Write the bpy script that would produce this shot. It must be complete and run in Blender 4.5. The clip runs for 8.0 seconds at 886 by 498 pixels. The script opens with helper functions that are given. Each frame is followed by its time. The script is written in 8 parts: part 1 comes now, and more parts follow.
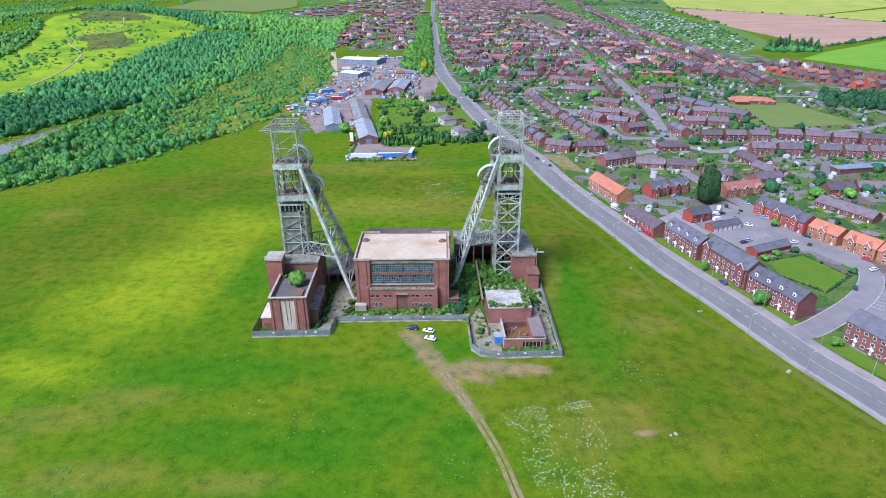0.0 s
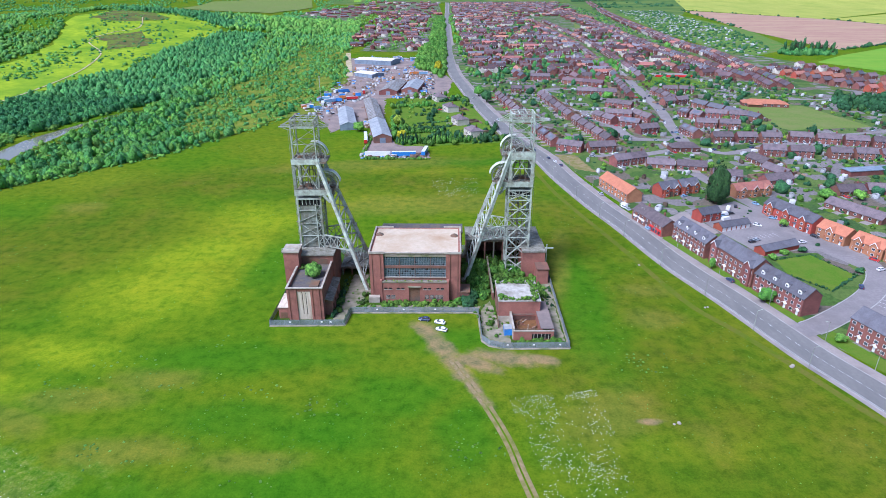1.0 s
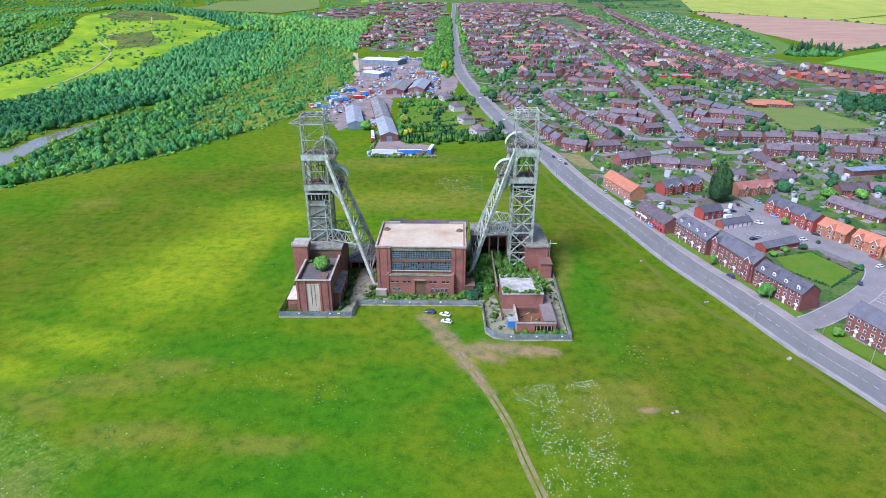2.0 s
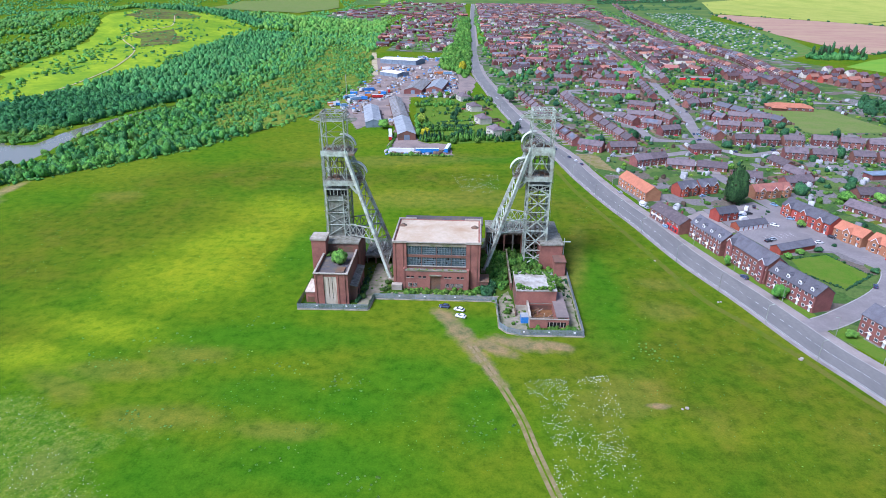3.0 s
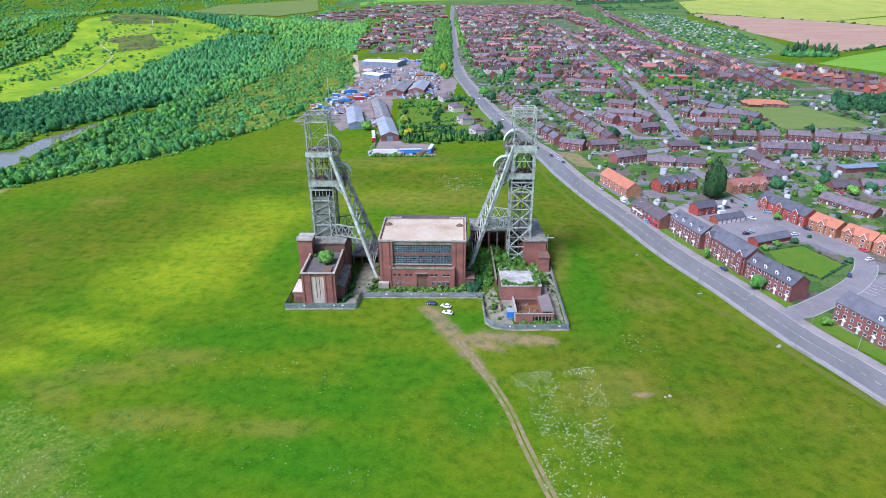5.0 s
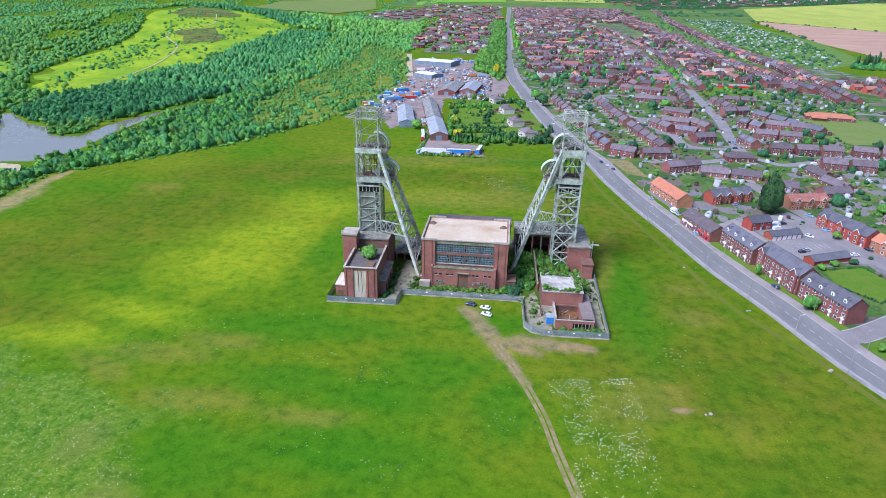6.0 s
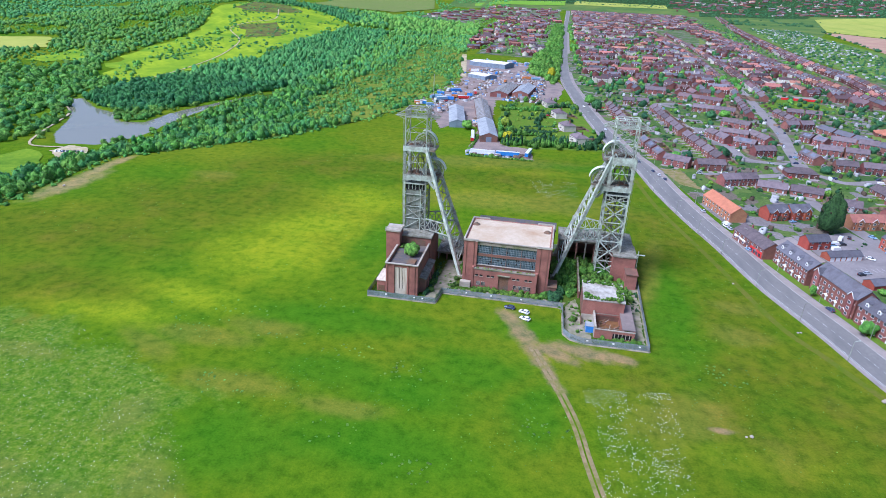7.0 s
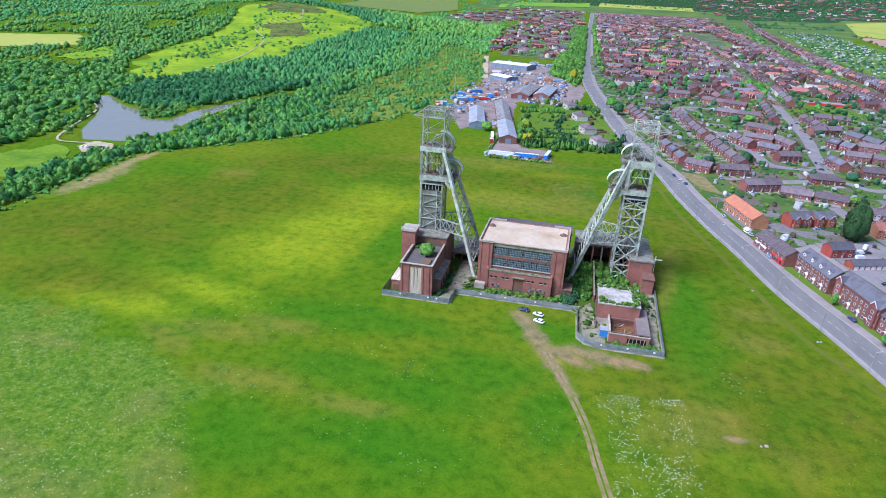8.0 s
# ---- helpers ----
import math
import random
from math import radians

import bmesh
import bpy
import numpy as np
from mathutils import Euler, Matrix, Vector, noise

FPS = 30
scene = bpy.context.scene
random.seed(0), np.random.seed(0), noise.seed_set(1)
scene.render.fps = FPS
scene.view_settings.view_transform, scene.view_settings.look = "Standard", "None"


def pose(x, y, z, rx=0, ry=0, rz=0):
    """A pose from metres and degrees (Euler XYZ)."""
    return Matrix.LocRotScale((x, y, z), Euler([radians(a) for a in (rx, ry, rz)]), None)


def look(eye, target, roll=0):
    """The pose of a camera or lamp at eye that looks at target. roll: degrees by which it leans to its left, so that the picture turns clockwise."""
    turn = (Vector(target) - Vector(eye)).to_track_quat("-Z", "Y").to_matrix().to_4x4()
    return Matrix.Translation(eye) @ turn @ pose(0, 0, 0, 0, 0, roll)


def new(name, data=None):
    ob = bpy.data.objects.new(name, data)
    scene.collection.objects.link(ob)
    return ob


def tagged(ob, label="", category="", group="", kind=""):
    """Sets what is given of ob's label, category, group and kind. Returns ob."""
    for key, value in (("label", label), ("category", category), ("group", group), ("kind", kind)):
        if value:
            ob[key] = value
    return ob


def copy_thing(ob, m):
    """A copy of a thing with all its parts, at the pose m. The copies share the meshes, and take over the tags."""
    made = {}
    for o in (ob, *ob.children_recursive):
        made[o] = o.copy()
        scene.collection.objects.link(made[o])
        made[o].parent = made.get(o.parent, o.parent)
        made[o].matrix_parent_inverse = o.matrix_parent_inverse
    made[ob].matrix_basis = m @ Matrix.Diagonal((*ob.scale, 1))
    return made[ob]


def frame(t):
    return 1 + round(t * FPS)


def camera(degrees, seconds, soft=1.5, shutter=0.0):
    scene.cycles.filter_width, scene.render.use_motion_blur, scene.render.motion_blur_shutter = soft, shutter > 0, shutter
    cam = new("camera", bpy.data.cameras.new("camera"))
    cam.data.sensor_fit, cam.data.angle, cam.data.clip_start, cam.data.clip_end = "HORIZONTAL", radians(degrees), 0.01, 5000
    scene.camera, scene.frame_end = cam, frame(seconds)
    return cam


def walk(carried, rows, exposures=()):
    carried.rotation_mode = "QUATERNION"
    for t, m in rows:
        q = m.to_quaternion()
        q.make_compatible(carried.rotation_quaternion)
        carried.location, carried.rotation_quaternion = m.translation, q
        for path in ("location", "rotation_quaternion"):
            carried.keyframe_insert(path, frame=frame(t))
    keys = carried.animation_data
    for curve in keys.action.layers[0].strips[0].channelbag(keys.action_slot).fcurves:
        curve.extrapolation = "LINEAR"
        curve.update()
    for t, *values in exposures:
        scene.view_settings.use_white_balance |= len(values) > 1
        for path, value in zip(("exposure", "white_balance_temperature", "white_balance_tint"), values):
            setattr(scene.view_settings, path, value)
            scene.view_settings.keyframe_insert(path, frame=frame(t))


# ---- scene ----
cam = camera(72.7, 8.0, soft=0.6)
PATH = [
    (0, (10.671, -203.187, 115.744), (10.715, -201.364, 114.922), -0.3),
    (0.5, (10.539, -206.851, 115.865), (10.583, -205.027, 115.046), -0.3),
    (1, (10.241, -210.049, 115.784), (10.248, -208.224, 114.967), -0.1),
    (1.2, (10.214, -211.285, 115.785), (10.214, -209.46, 114.969), -0.06),
    (2.3, (10.178, -217.532, 115.811), (10.153, -215.705, 114.995), 0.06),
    (2.5, (10.153, -218.45, 115.812), (10.112, -216.624, 114.997), 0.2),
    (3, (10.058, -220.381, 115.736), (9.998, -218.555, 114.922), 0.3),
    (3.5, (10.021, -221.961, 115.752), (9.946, -220.136, 114.939), 0.4),
    (4, (9.912, -222.933, 115.659), (9.846, -221.106, 114.846), 0.3),
    (4.2, (9.863, -223.195, 115.631), (9.813, -221.368, 114.819), 0.07),
    (4.5, (9.799, -223.495, 115.606), (9.775, -221.666, 114.795), -0.07),
    (5.0, (9.721, -223.806, 115.589), (9.712, -221.977, 114.78), -0.18),
    (5.3, (9.697, -223.917, 115.583), (9.671, -222.088, 114.775), -0.07),
    (5.5, (9.692, -223.975, 115.577), (9.643, -222.146, 114.77), 0.1),
    (5.8, (9.891, -224.048, 115.559), (9.779, -222.221, 114.752), 1.0),
    (6, (10.109, -224.086, 115.538), (9.956, -222.263, 114.73), 1.1),
    (6.5, (10.491, -224.169, 115.484), (10.253, -222.356, 114.675), 1.9),
    (7, (11.065, -224.272, 115.551), (10.766, -222.468, 114.741), 2.5),
    (7.5, (11.868, -224.115, 115.521), (11.526, -222.319, 114.711), 2.7),
    (8, (12.746, -224.118, 115.53), (12.384, -222.325, 114.72), 2.8),
]
walk(cam, [(t, look(eye, target, roll)) for t, eye, target, roll in PATH], exposures=[(0.0, 0.40, 5310.0, 19.0), (8.0, 0.40, 5290.0, 19.0)])

# ---- daylight: bright broken cloud, sun veiled, high and behind the camera's left shoulder
SUN_ELEVATION, SUN_AZIMUTH = 52.0, 232.0          # azimuth clockwise from +y
world = bpy.data.worlds.new("sky")
scene.world = world
world.use_nodes = True
wn = world.node_tree.nodes
sky = wn.new("ShaderNodeTexSky")
sky.sky_type, sky.sun_disc = "NISHITA", False
sky.sun_elevation, sky.sun_rotation = radians(SUN_ELEVATION), radians(SUN_AZIMUTH)
sky.air_density, sky.dust_density, sky.ozone_density = 1.2, 3.0, 2.0
wn["Background"].inputs["Strength"].default_value = 0.102
world.node_tree.links.new(sky.outputs["Color"], wn["Background"].inputs["Color"])
sun_data = bpy.data.lights.new("sun", "SUN")
sun_data.energy, sun_data.angle, sun_data.color = 3.45, radians(26), (1.0, 0.975, 0.94)
sun = new("sun", sun_data)
az, el = radians(SUN_AZIMUTH), radians(SUN_ELEVATION)
sun.matrix_world = look((math.sin(az) * math.cos(el) * 300, math.cos(az) * math.cos(el) * 300, math.sin(el) * 300), (0, 0, 0))

# ---- materials
def shader(name, rough=0.8, metal=0.0):
    m = bpy.data.materials.new(name)
    m.use_nodes = True
    bsdf = m.node_tree.nodes["Principled BSDF"]
    bsdf.inputs["Roughness"].default_value = rough
    bsdf.inputs["Metallic"].default_value = metal
    bsdf.inputs["Specular IOR Level"].default_value = 0.3
    return m, m.node_tree, bsdf


def world_noise(tree, scale, detail=4.0, rough=0.6, stretch=None):
    geo = tree.nodes.new("ShaderNodeNewGeometry")
    tex = tree.nodes.new("ShaderNodeTexNoise")
    tex.inputs["Scale"].default_value = scale
    tex.inputs["Detail"].default_value = detail
    tex.inputs["Roughness"].default_value = rough
    if stretch:
        vec = tree.nodes.new("ShaderNodeVectorMath")
        vec.operation = "MULTIPLY"
        vec.inputs[1].default_value = stretch
        tree.links.new(geo.outputs["Position"], vec.inputs[0])
        tree.links.new(vec.outputs[0], tex.inputs["Vector"])
    else:
        tree.links.new(geo.outputs["Position"], tex.inputs["Vector"])
    return tex.outputs["Fac"]


def ramp(tree, fac, stops):
    node = tree.nodes.new("ShaderNodeValToRGB")
    while len(node.color_ramp.elements) < len(stops):
        node.color_ramp.elements.new(0.5)
    for e, (p, c) in zip(node.color_ramp.elements, stops):
        e.position, e.color = p, (*c, 1) if len(c) == 3 else c
    tree.links.new(fac, node.inputs["Fac"])
    return node.outputs["Color"]


def blend(tree, fac, a, b, mode="MIX"):
    node = tree.nodes.new("ShaderNodeMix")
    node.data_type, node.blend_type = "RGBA", mode
    for sock, v in ((node.inputs[0], fac), (node.inputs[6], a), (node.inputs[7], b)):
        if isinstance(v, (int, float)):
            sock.default_value = v
        elif isinstance(v, tuple):
            sock.default_value = (*v, 1)
        else:
            tree.links.new(v, sock)
    return node.outputs[2]


def arith(tree, op, a, b=None):
    node = tree.nodes.new("ShaderNodeMath")
    node.operation = op
    node.use_clamp = False
    for sock, v in ((node.inputs[0], a), (node.inputs[1], b)):
        if v is None:
            continue
        if isinstance(v, (int, float)):
            sock.default_value = v
        else:
            tree.links.new(v, sock)
    return node.outputs[0]


def relief(tree, bsdf, fac, strength, distance):
    node = tree.nodes.new("ShaderNodeBump")
    node.inputs["Strength"].default_value = strength
    node.inputs["Distance"].default_value = distance
    tree.links.new(fac, node.inputs["Height"])
    tree.links.new(node.outputs[0], bsdf.inputs["Normal"])


def vary(tree, colour, amount, hue=0.0, per="object"):
    """Each object, or each loose piece of a mesh, a little lighter or darker than the next."""
    node = tree.nodes.new("ShaderNodeHueSaturation")
    if per == "object":
        rnd = tree.nodes.new("ShaderNodeObjectInfo").outputs["Random"]
    else:
        rnd = tree.nodes.new("ShaderNodeNewGeometry").outputs["Random Per Island"]
    val = arith(tree, "MULTIPLY", rnd, 2 * amount)
    val = arith(tree, "ADD", val, 1 - amount)
    tree.links.new(val, node.inputs["Value"])
    if hue:
        h = arith(tree, "MULTIPLY", rnd, 7.31)
        h = arith(tree, "FRACT", h)
        h = arith(tree, "MULTIPLY", h, 2 * hue)
        h = arith(tree, "ADD", h, 0.5 - hue)
        tree.links.new(h, node.inputs["Hue"])
    tree.links.new(colour, node.inputs["Color"])
    return node.outputs["Color"]


def worn(name, c1, c2, c3=None, coarse=0.25, fine=3.0, rough=0.8, metal=0.0, spread=0.0, hue=0.0, per="object", bump=0.3, stretch=None):
    """A surface of two colours at a coarse and a fine scale, with stains of a third."""
    m, tree, bsdf = shader(name, rough, metal)
    if rough >= 0.95:
        bsdf.inputs["Specular IOR Level"].default_value = 0.04
    base = ramp(tree, world_noise(tree, fine, 3), [(0.32, c1), (0.68, c2)])
    stain = ramp(tree, world_noise(tree, coarse, 5, 0.65, stretch), [(0.42, (0, 0, 0)), (0.68, (1, 1, 1))])
    col = blend(tree, stain, base, c3 if c3 else tuple(0.72 * v for v in c1))
    if spread:
        col = vary(tree, col, spread, hue, per)
    tree.links.new(col, bsdf.inputs["Base Color"])
    if bump:
        relief(tree, bsdf, world_noise(tree, fine * 2.2, 2), bump, 0.05)
    return m


def patch(tree, spots, wobble, lo=-0.15, hi=0.75):
    """How far a place lies inside any of a few soft-edged ovals (x, y, half-length, half-width, turn)."""
    geo = tree.nodes.new("ShaderNodeNewGeometry")
    total = None
    for x, y, a, b, turn in spots:
        mp = tree.nodes.new("ShaderNodeMapping")
        mp.vector_type = "TEXTURE"
        mp.inputs["Location"].default_value = (x, y, 0)
        mp.inputs["Rotation"].default_value = (0, 0, radians(turn))
        mp.inputs["Scale"].default_value = (a, b, 100)
        tree.links.new(geo.outputs["Position"], mp.inputs["Vector"])
        ln = tree.nodes.new("ShaderNodeVectorMath")
        ln.operation = "LENGTH"
        tree.links.new(mp.outputs[0], ln.inputs[0])
        d = arith(tree, "SUBTRACT", 1.15, ln.outputs["Value"])
        total = d if total is None else arith(tree, "MAXIMUM", total, d)
    w = arith(tree, "MULTIPLY", world_noise(tree, wobble, 5, 0.65), 1.6)
    total = arith(tree, "ADD", total, arith(tree, "SUBTRACT", w, 0.8))
    node = tree.nodes.new("ShaderNodeMapRange")
    node.interpolation_type = "SMOOTHSTEP"
    node.inputs["From Min"].default_value = lo
    node.inputs["From Max"].default_value = hi
    tree.links.new(total, node.inputs["Value"])
    return node.outputs[0]


def grass_material():
    m, tree, bsdf = shader("meadow_grass", 0.95)
    bsdf.inputs["Specular IOR Level"].default_value = 0.03
    lush, sunlit_yellow, bare = (0.045, 0.150, 0.004), (0.25, 0.325, 0.008), (0.195, 0.180, 0.032)
    dry = ramp(tree, world_noise(tree, 0.045, 5, 0.65), [(0.35, (0.062, 0.122, 0.005)), (0.52, (0.092, 0.127, 0.007)), (0.68, (0.124, 0.126, 0.015))])
    weedy = ramp(tree, world_noise(tree, 0.55, 6, 0.82), [(0.36, (0.040, 0.130, 0.007)), (0.5, (0.095, 0.182, 0.013)), (0.66, (0.195, 0.248, 0.050))])
    earth, chalky = (0.26, 0.195, 0.10), (0.30, 0.235, 0.11)
    col = ramp(tree, world_noise(tree, 0.011, 5, 0.55), [(0.30, (0.060, 0.152, 0.004)), (0.45, (0.084, 0.164, 0.004)), (0.58, (0.110, 0.164, 0.006)), (0.72, (0.138, 0.194, 0.008))])
    # Sunlight through cloud breaks is painted as soft yellow ovals, with some paler grass.
    col = blend(tree, arith(tree, "MULTIPLY", patch(tree, SUN_YELLOW, 0.045, -0.45, 0.95), 0.62), col, sunlit_yellow)
    col = blend(tree, arith(tree, "MULTIPLY", patch(tree, DRY, 0.025, -0.6, 0.9), 0.8), col, dry)
    col = blend(tree, arith(tree, "MULTIPLY", patch(tree, LUSH, 0.05, -0.5, 0.8), 0.8), col, lush)
    col = blend(tree, arith(tree, "MULTIPLY", patch(tree, BROWN, 0.08, -0.35, 0.75), 0.42), col, bare)
    col = blend(tree, arith(tree, "MULTIPLY", patch(tree, WEEDY, 0.07, -0.05, 0.25), 0.92), col, weedy)
    col = blend(tree, arith(tree, "MULTIPLY", patch(tree, PARCHED, 0.12, -0.4, 0.7), 0.40), col, (0.165, 0.175, 0.04))
    col = blend(tree, arith(tree, "MULTIPLY", patch(tree, EARTH, 0.16), 0.85), col, earth)
    col = blend(tree, arith(tree, "MULTIPLY", patch(tree, CHALKY, 0.10, -0.35, 0.9), 0.8), col, chalky)
    mosaic = ramp(tree, world_noise(tree, 0.055, 6, 0.72), [(0.38, (0.78, 0.95, 0.85)), (0.48, (1, 1, 1)), (0.60, (1.16, 1.04, 1.0)), (0.70, (1.42, 1.18, 1.2))])
    col = blend(tree, 0.55, col, mosaic, "MULTIPLY")
    dots = ramp(tree, world_noise(tree, 0.22, 6, 0.7), [(0.34, (0.66, 0.76, 0.75)), (0.5, (1, 1, 1)), (0.7, (1.28, 1.14, 1.2))])
    col = blend(tree, 1.0, col, dots, "MULTIPLY")
    tuft = ramp(tree, world_noise(tree, 1.6, 3, 0.7), [(0.32, (0.52, 0.58, 0.55)), (0.5, (1, 1, 1)), (0.68, (1.5, 1.36, 1.4))])
    col = blend(tree, 0.38, col, tuft, "MULTIPLY")
    tree.links.new(col, bsdf.inputs["Base Color"])
    relief(tree, bsdf, world_noise(tree, 0.9, 5, 0.7), 0.35, 0.35)
    return m


EARTH = [(5, -23, 8, 4.0, -52), (10, -34, 12, 4.6, -66), (15.5, -46, 11, 3.6, -66), (21, -59, 9, 2.4, -66), (22, -44, 9, 4, -30), (32, -41, 13, 4.5, -14), (44, -42, 6, 3.2, -10), (70, -73, 4, 1.5, 0)]
WEEDY = [(-128, -122, 46, 40, 25), (-112, -158, 50, 40, 0), (-166, -108, 44, 42, 0)]
DRY = [(95, -62, 60, 48, -20), (66, 60, 26, 90, -8), (-10, 150, 90, 40, 6), (-205, 5, 55, 26, 0), (-170, 70, 60, 40, 30), (-175, -40, 34, 14, 0), (92, 0, 22, 40, -10), (20, 190, 60, 24, 0), (-130, 150, 60, 30, 20)]
CHALKY = [(-258, 66, 9, 26, -4), (-262, 98, 5, 26, 6), (-262, 116, 4, 14, 0)]
SUN_YELLOW = [(-106, 8, 32, 26, 20), (-100, 46, 34, 30, 10), (-92, 86, 34, 24, 0), (-124, -37, 30, 9, -8), (-146, -53, 30, 9, -5), (88, -83, 28, 6, 0), (20, 178, 50, 14, 0), (-30, 120, 40, 20, 0)]
LUSH = [(-66, -108, 24, 15, 20), (-50, -72, 24, 8, 0), (-22, -76, 24, 9, 0), (-4, -60, 20, 12, 0), (-62, 33, 14, 30, 0), (-30, -100, 34, 10, 0), (15, -30, 20, 9, 0), (67, -5, 10, 44, -4), (17, -76, 9, 16, 0), (-40, 12, 18, 20, 0), (-55, -40, 40, 9, 0), (40, 195, 50, 10, 0)]
BROWN = [(-78, -85, 17, 6, 0), (-114, -71, 14, 5, -28), (-81, -52, 14, 6, 0), (-40, -88, 14, 4, 0), (-100, -62, 20, 6, 0), (-166, -68, 12, 4, 0), (94, 7, 10, 6, 0), (90, -16, 11, 7, 0), (-190, 108, 14, 8, 0), (60, -70, 16, 10, 30), (0, 110, 60, 16, 4), (-40, 190, 70, 14, 10), (62, 30, 5, 40, -12)]
PARCHED = [(-104, -139, 18, 7, 20), (-76, -127, 7, 12, 40), (-124, -130, 14, 5, 0), (-97, -104, 6, 8, 0), (-150, -84, 14, 4, 0)]

GRASS = grass_material()
LAWN = worn("mown_lawn", (0.078, 0.165, 0.015), (0.112, 0.205, 0.020), (0.135, 0.185, 0.028), coarse=0.12, fine=1.5, rough=0.95)
PITCH = worn("pale_playing_field_grass", (0.125, 0.190, 0.045), (0.165, 0.225, 0.055), (0.18, 0.205, 0.07), coarse=0.05, fine=0.5, rough=0.95)
ROUGH_GRASS = worn("rough_weedy_grass", (0.075, 0.18, 0.030), (0.11, 0.22, 0.045), (0.17, 0.19, 0.06), coarse=0.06, fine=0.9, rough=0.95, bump=0.8)
HEATH = worn("hill_meadow", (0.205, 0.325, 0.016), (0.315, 0.41, 0.020), (0.11, 0.245, 0.018), coarse=0.016, fine=0.12, rough=0.95)
HEATHER = worn("brown_heather", (0.095, 0.092, 0.034), (0.130, 0.112, 0.05), (0.14, 0.24, 0.024), coarse=0.05, fine=0.2, rough=0.95)
# Undergrowth green darkened so that gaps between the trees read as shade.
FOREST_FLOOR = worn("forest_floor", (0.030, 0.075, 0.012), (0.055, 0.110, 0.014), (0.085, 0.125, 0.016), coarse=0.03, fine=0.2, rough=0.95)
# Dark sheet under the sparse far crowns; canopy shade is in its colour.
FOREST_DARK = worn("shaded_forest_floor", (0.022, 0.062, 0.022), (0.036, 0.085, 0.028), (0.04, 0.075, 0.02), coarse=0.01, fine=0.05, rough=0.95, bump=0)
SCRUB = worn("scrubby_slope", (0.14, 0.19, 0.026), (0.21, 0.22, 0.034), (0.08, 0.155, 0.018), coarse=0.04, fine=0.3, rough=0.95)
SCRUB_LIGHT = worn("lakeside_rough_grass", (0.13, 0.24, 0.016), (0.19, 0.29, 0.022), (0.08, 0.18, 0.016), coarse=0.05, fine=0.3, rough=0.95)
PLOUGHED = worn("ploughed_soil", (0.34, 0.205, 0.155), (0.40, 0.25, 0.19), (0.43, 0.31, 0.20), coarse=0.006, fine=0.05, rough=0.95, stretch=(1, 3, 1))
def plots_material():
    """Back gardens: a patchwork of lawns, paving, beds and gravel."""
    m, tree, bsdf = shader("garden_plots", 0.95)
    geo = tree.nodes.new("ShaderNodeNewGeometry")
    warp = tree.nodes.new("ShaderNodeTexNoise")
    warp.inputs["Scale"].default_value = 0.12
    tree.links.new(geo.outputs["Position"], warp.inputs["Vector"])
    add = tree.nodes.new("ShaderNodeVectorMath")
    add.operation = "MULTIPLY_ADD"
    add.inputs[1].default_value = (1.5, 1.5, 0)
    tree.links.new(warp.outputs["Color"], add.inputs[0])
    tree.links.new(geo.outputs["Position"], add.inputs[2])
    cells = tree.nodes.new("ShaderNodeTexVoronoi")
    cells.distance = "CHEBYCHEV"
    cells.inputs["Scale"].default_value = 0.085
    tree.links.new(add.outputs[0], cells.inputs["Vector"])
    sep = tree.nodes.new("ShaderNodeSeparateColor")
    tree.links.new(cells.outputs["Color"], sep.inputs[0])
    node = tree.nodes.new("ShaderNodeValToRGB")
    node.color_ramp.interpolation = "CONSTANT"
    tints = [(0.0, (0.060, 0.125, 0.020)), (0.2, (0.092, 0.150, 0.030)), (0.44, (0.19, 0.175, 0.175)), (0.55, (0.145, 0.122, 0.095)), (0.66, (0.05, 0.105, 0.024)), (0.82, (0.105, 0.165, 0.034)), (0.90, (0.215, 0.198, 0.195))]
    while len(node.color_ramp.elements) < len(tints):
        node.color_ramp.elements.new(0.5)
    for e, (p, c) in zip(node.color_ramp.elements, tints):
        e.position, e.color = p, (*c, 1)
    tree.links.new(sep.outputs[0], node.inputs["Fac"])
    speck = ramp(tree, world_noise(tree, 0.6, 5, 0.7), [(0.35, (0.65, 0.7, 0.65)), (0.65, (1.25, 1.2, 1.25))])
    tree.links.new(blend(tree, 1.0, node.outputs["Color"], speck, "MULTIPLY"), bsdf.inputs["Base Color"])
    return m


PLOTS = plots_material()
RAPE = worn("pale_yellow_crop", (0.33, 0.36, 0.075), (0.38, 0.40, 0.09), (0.26, 0.33, 0.06), coarse=0.004, fine=0.05, rough=0.95, stretch=(3, 1, 1))
CROP = worn("green_crop", (0.13, 0.29, 0.03), (0.17, 0.34, 0.035), (0.20, 0.33, 0.04), coarse=0.006, fine=0.05, rough=0.95, stretch=(1, 3, 1))
DIRT = worn("bare_earth", (0.235, 0.18, 0.095), (0.30, 0.235, 0.13), (0.14, 0.165, 0.03), coarse=0.22, fine=0.9, rough=0.95)
CHALK = worn("pale_chalky_soil", (0.42, 0.35, 0.23), (0.54, 0.46, 0.33), (0.30, 0.27, 0.13), coarse=0.08, fine=0.6, rough=0.95)
ASPHALT = worn("grey_asphalt", (0.184, 0.180, 0.174), (0.224, 0.218, 0.208), (0.154, 0.152, 0.150), coarse=0.05, fine=0.8, rough=0.85, stretch=(2.5, 0.6, 1))
ESTATE_ROAD = worn("mauve_grey_asphalt", (0.224, 0.204, 0.206), (0.274, 0.250, 0.250), (0.192, 0.176, 0.178), coarse=0.08, fine=1.0, rough=0.9)
PAVING = worn("pinkish_paving", (0.275, 0.240, 0.228), (0.345, 0.305, 0.290), (0.21, 0.185, 0.178), coarse=0.15, fine=1.2, rough=0.9)
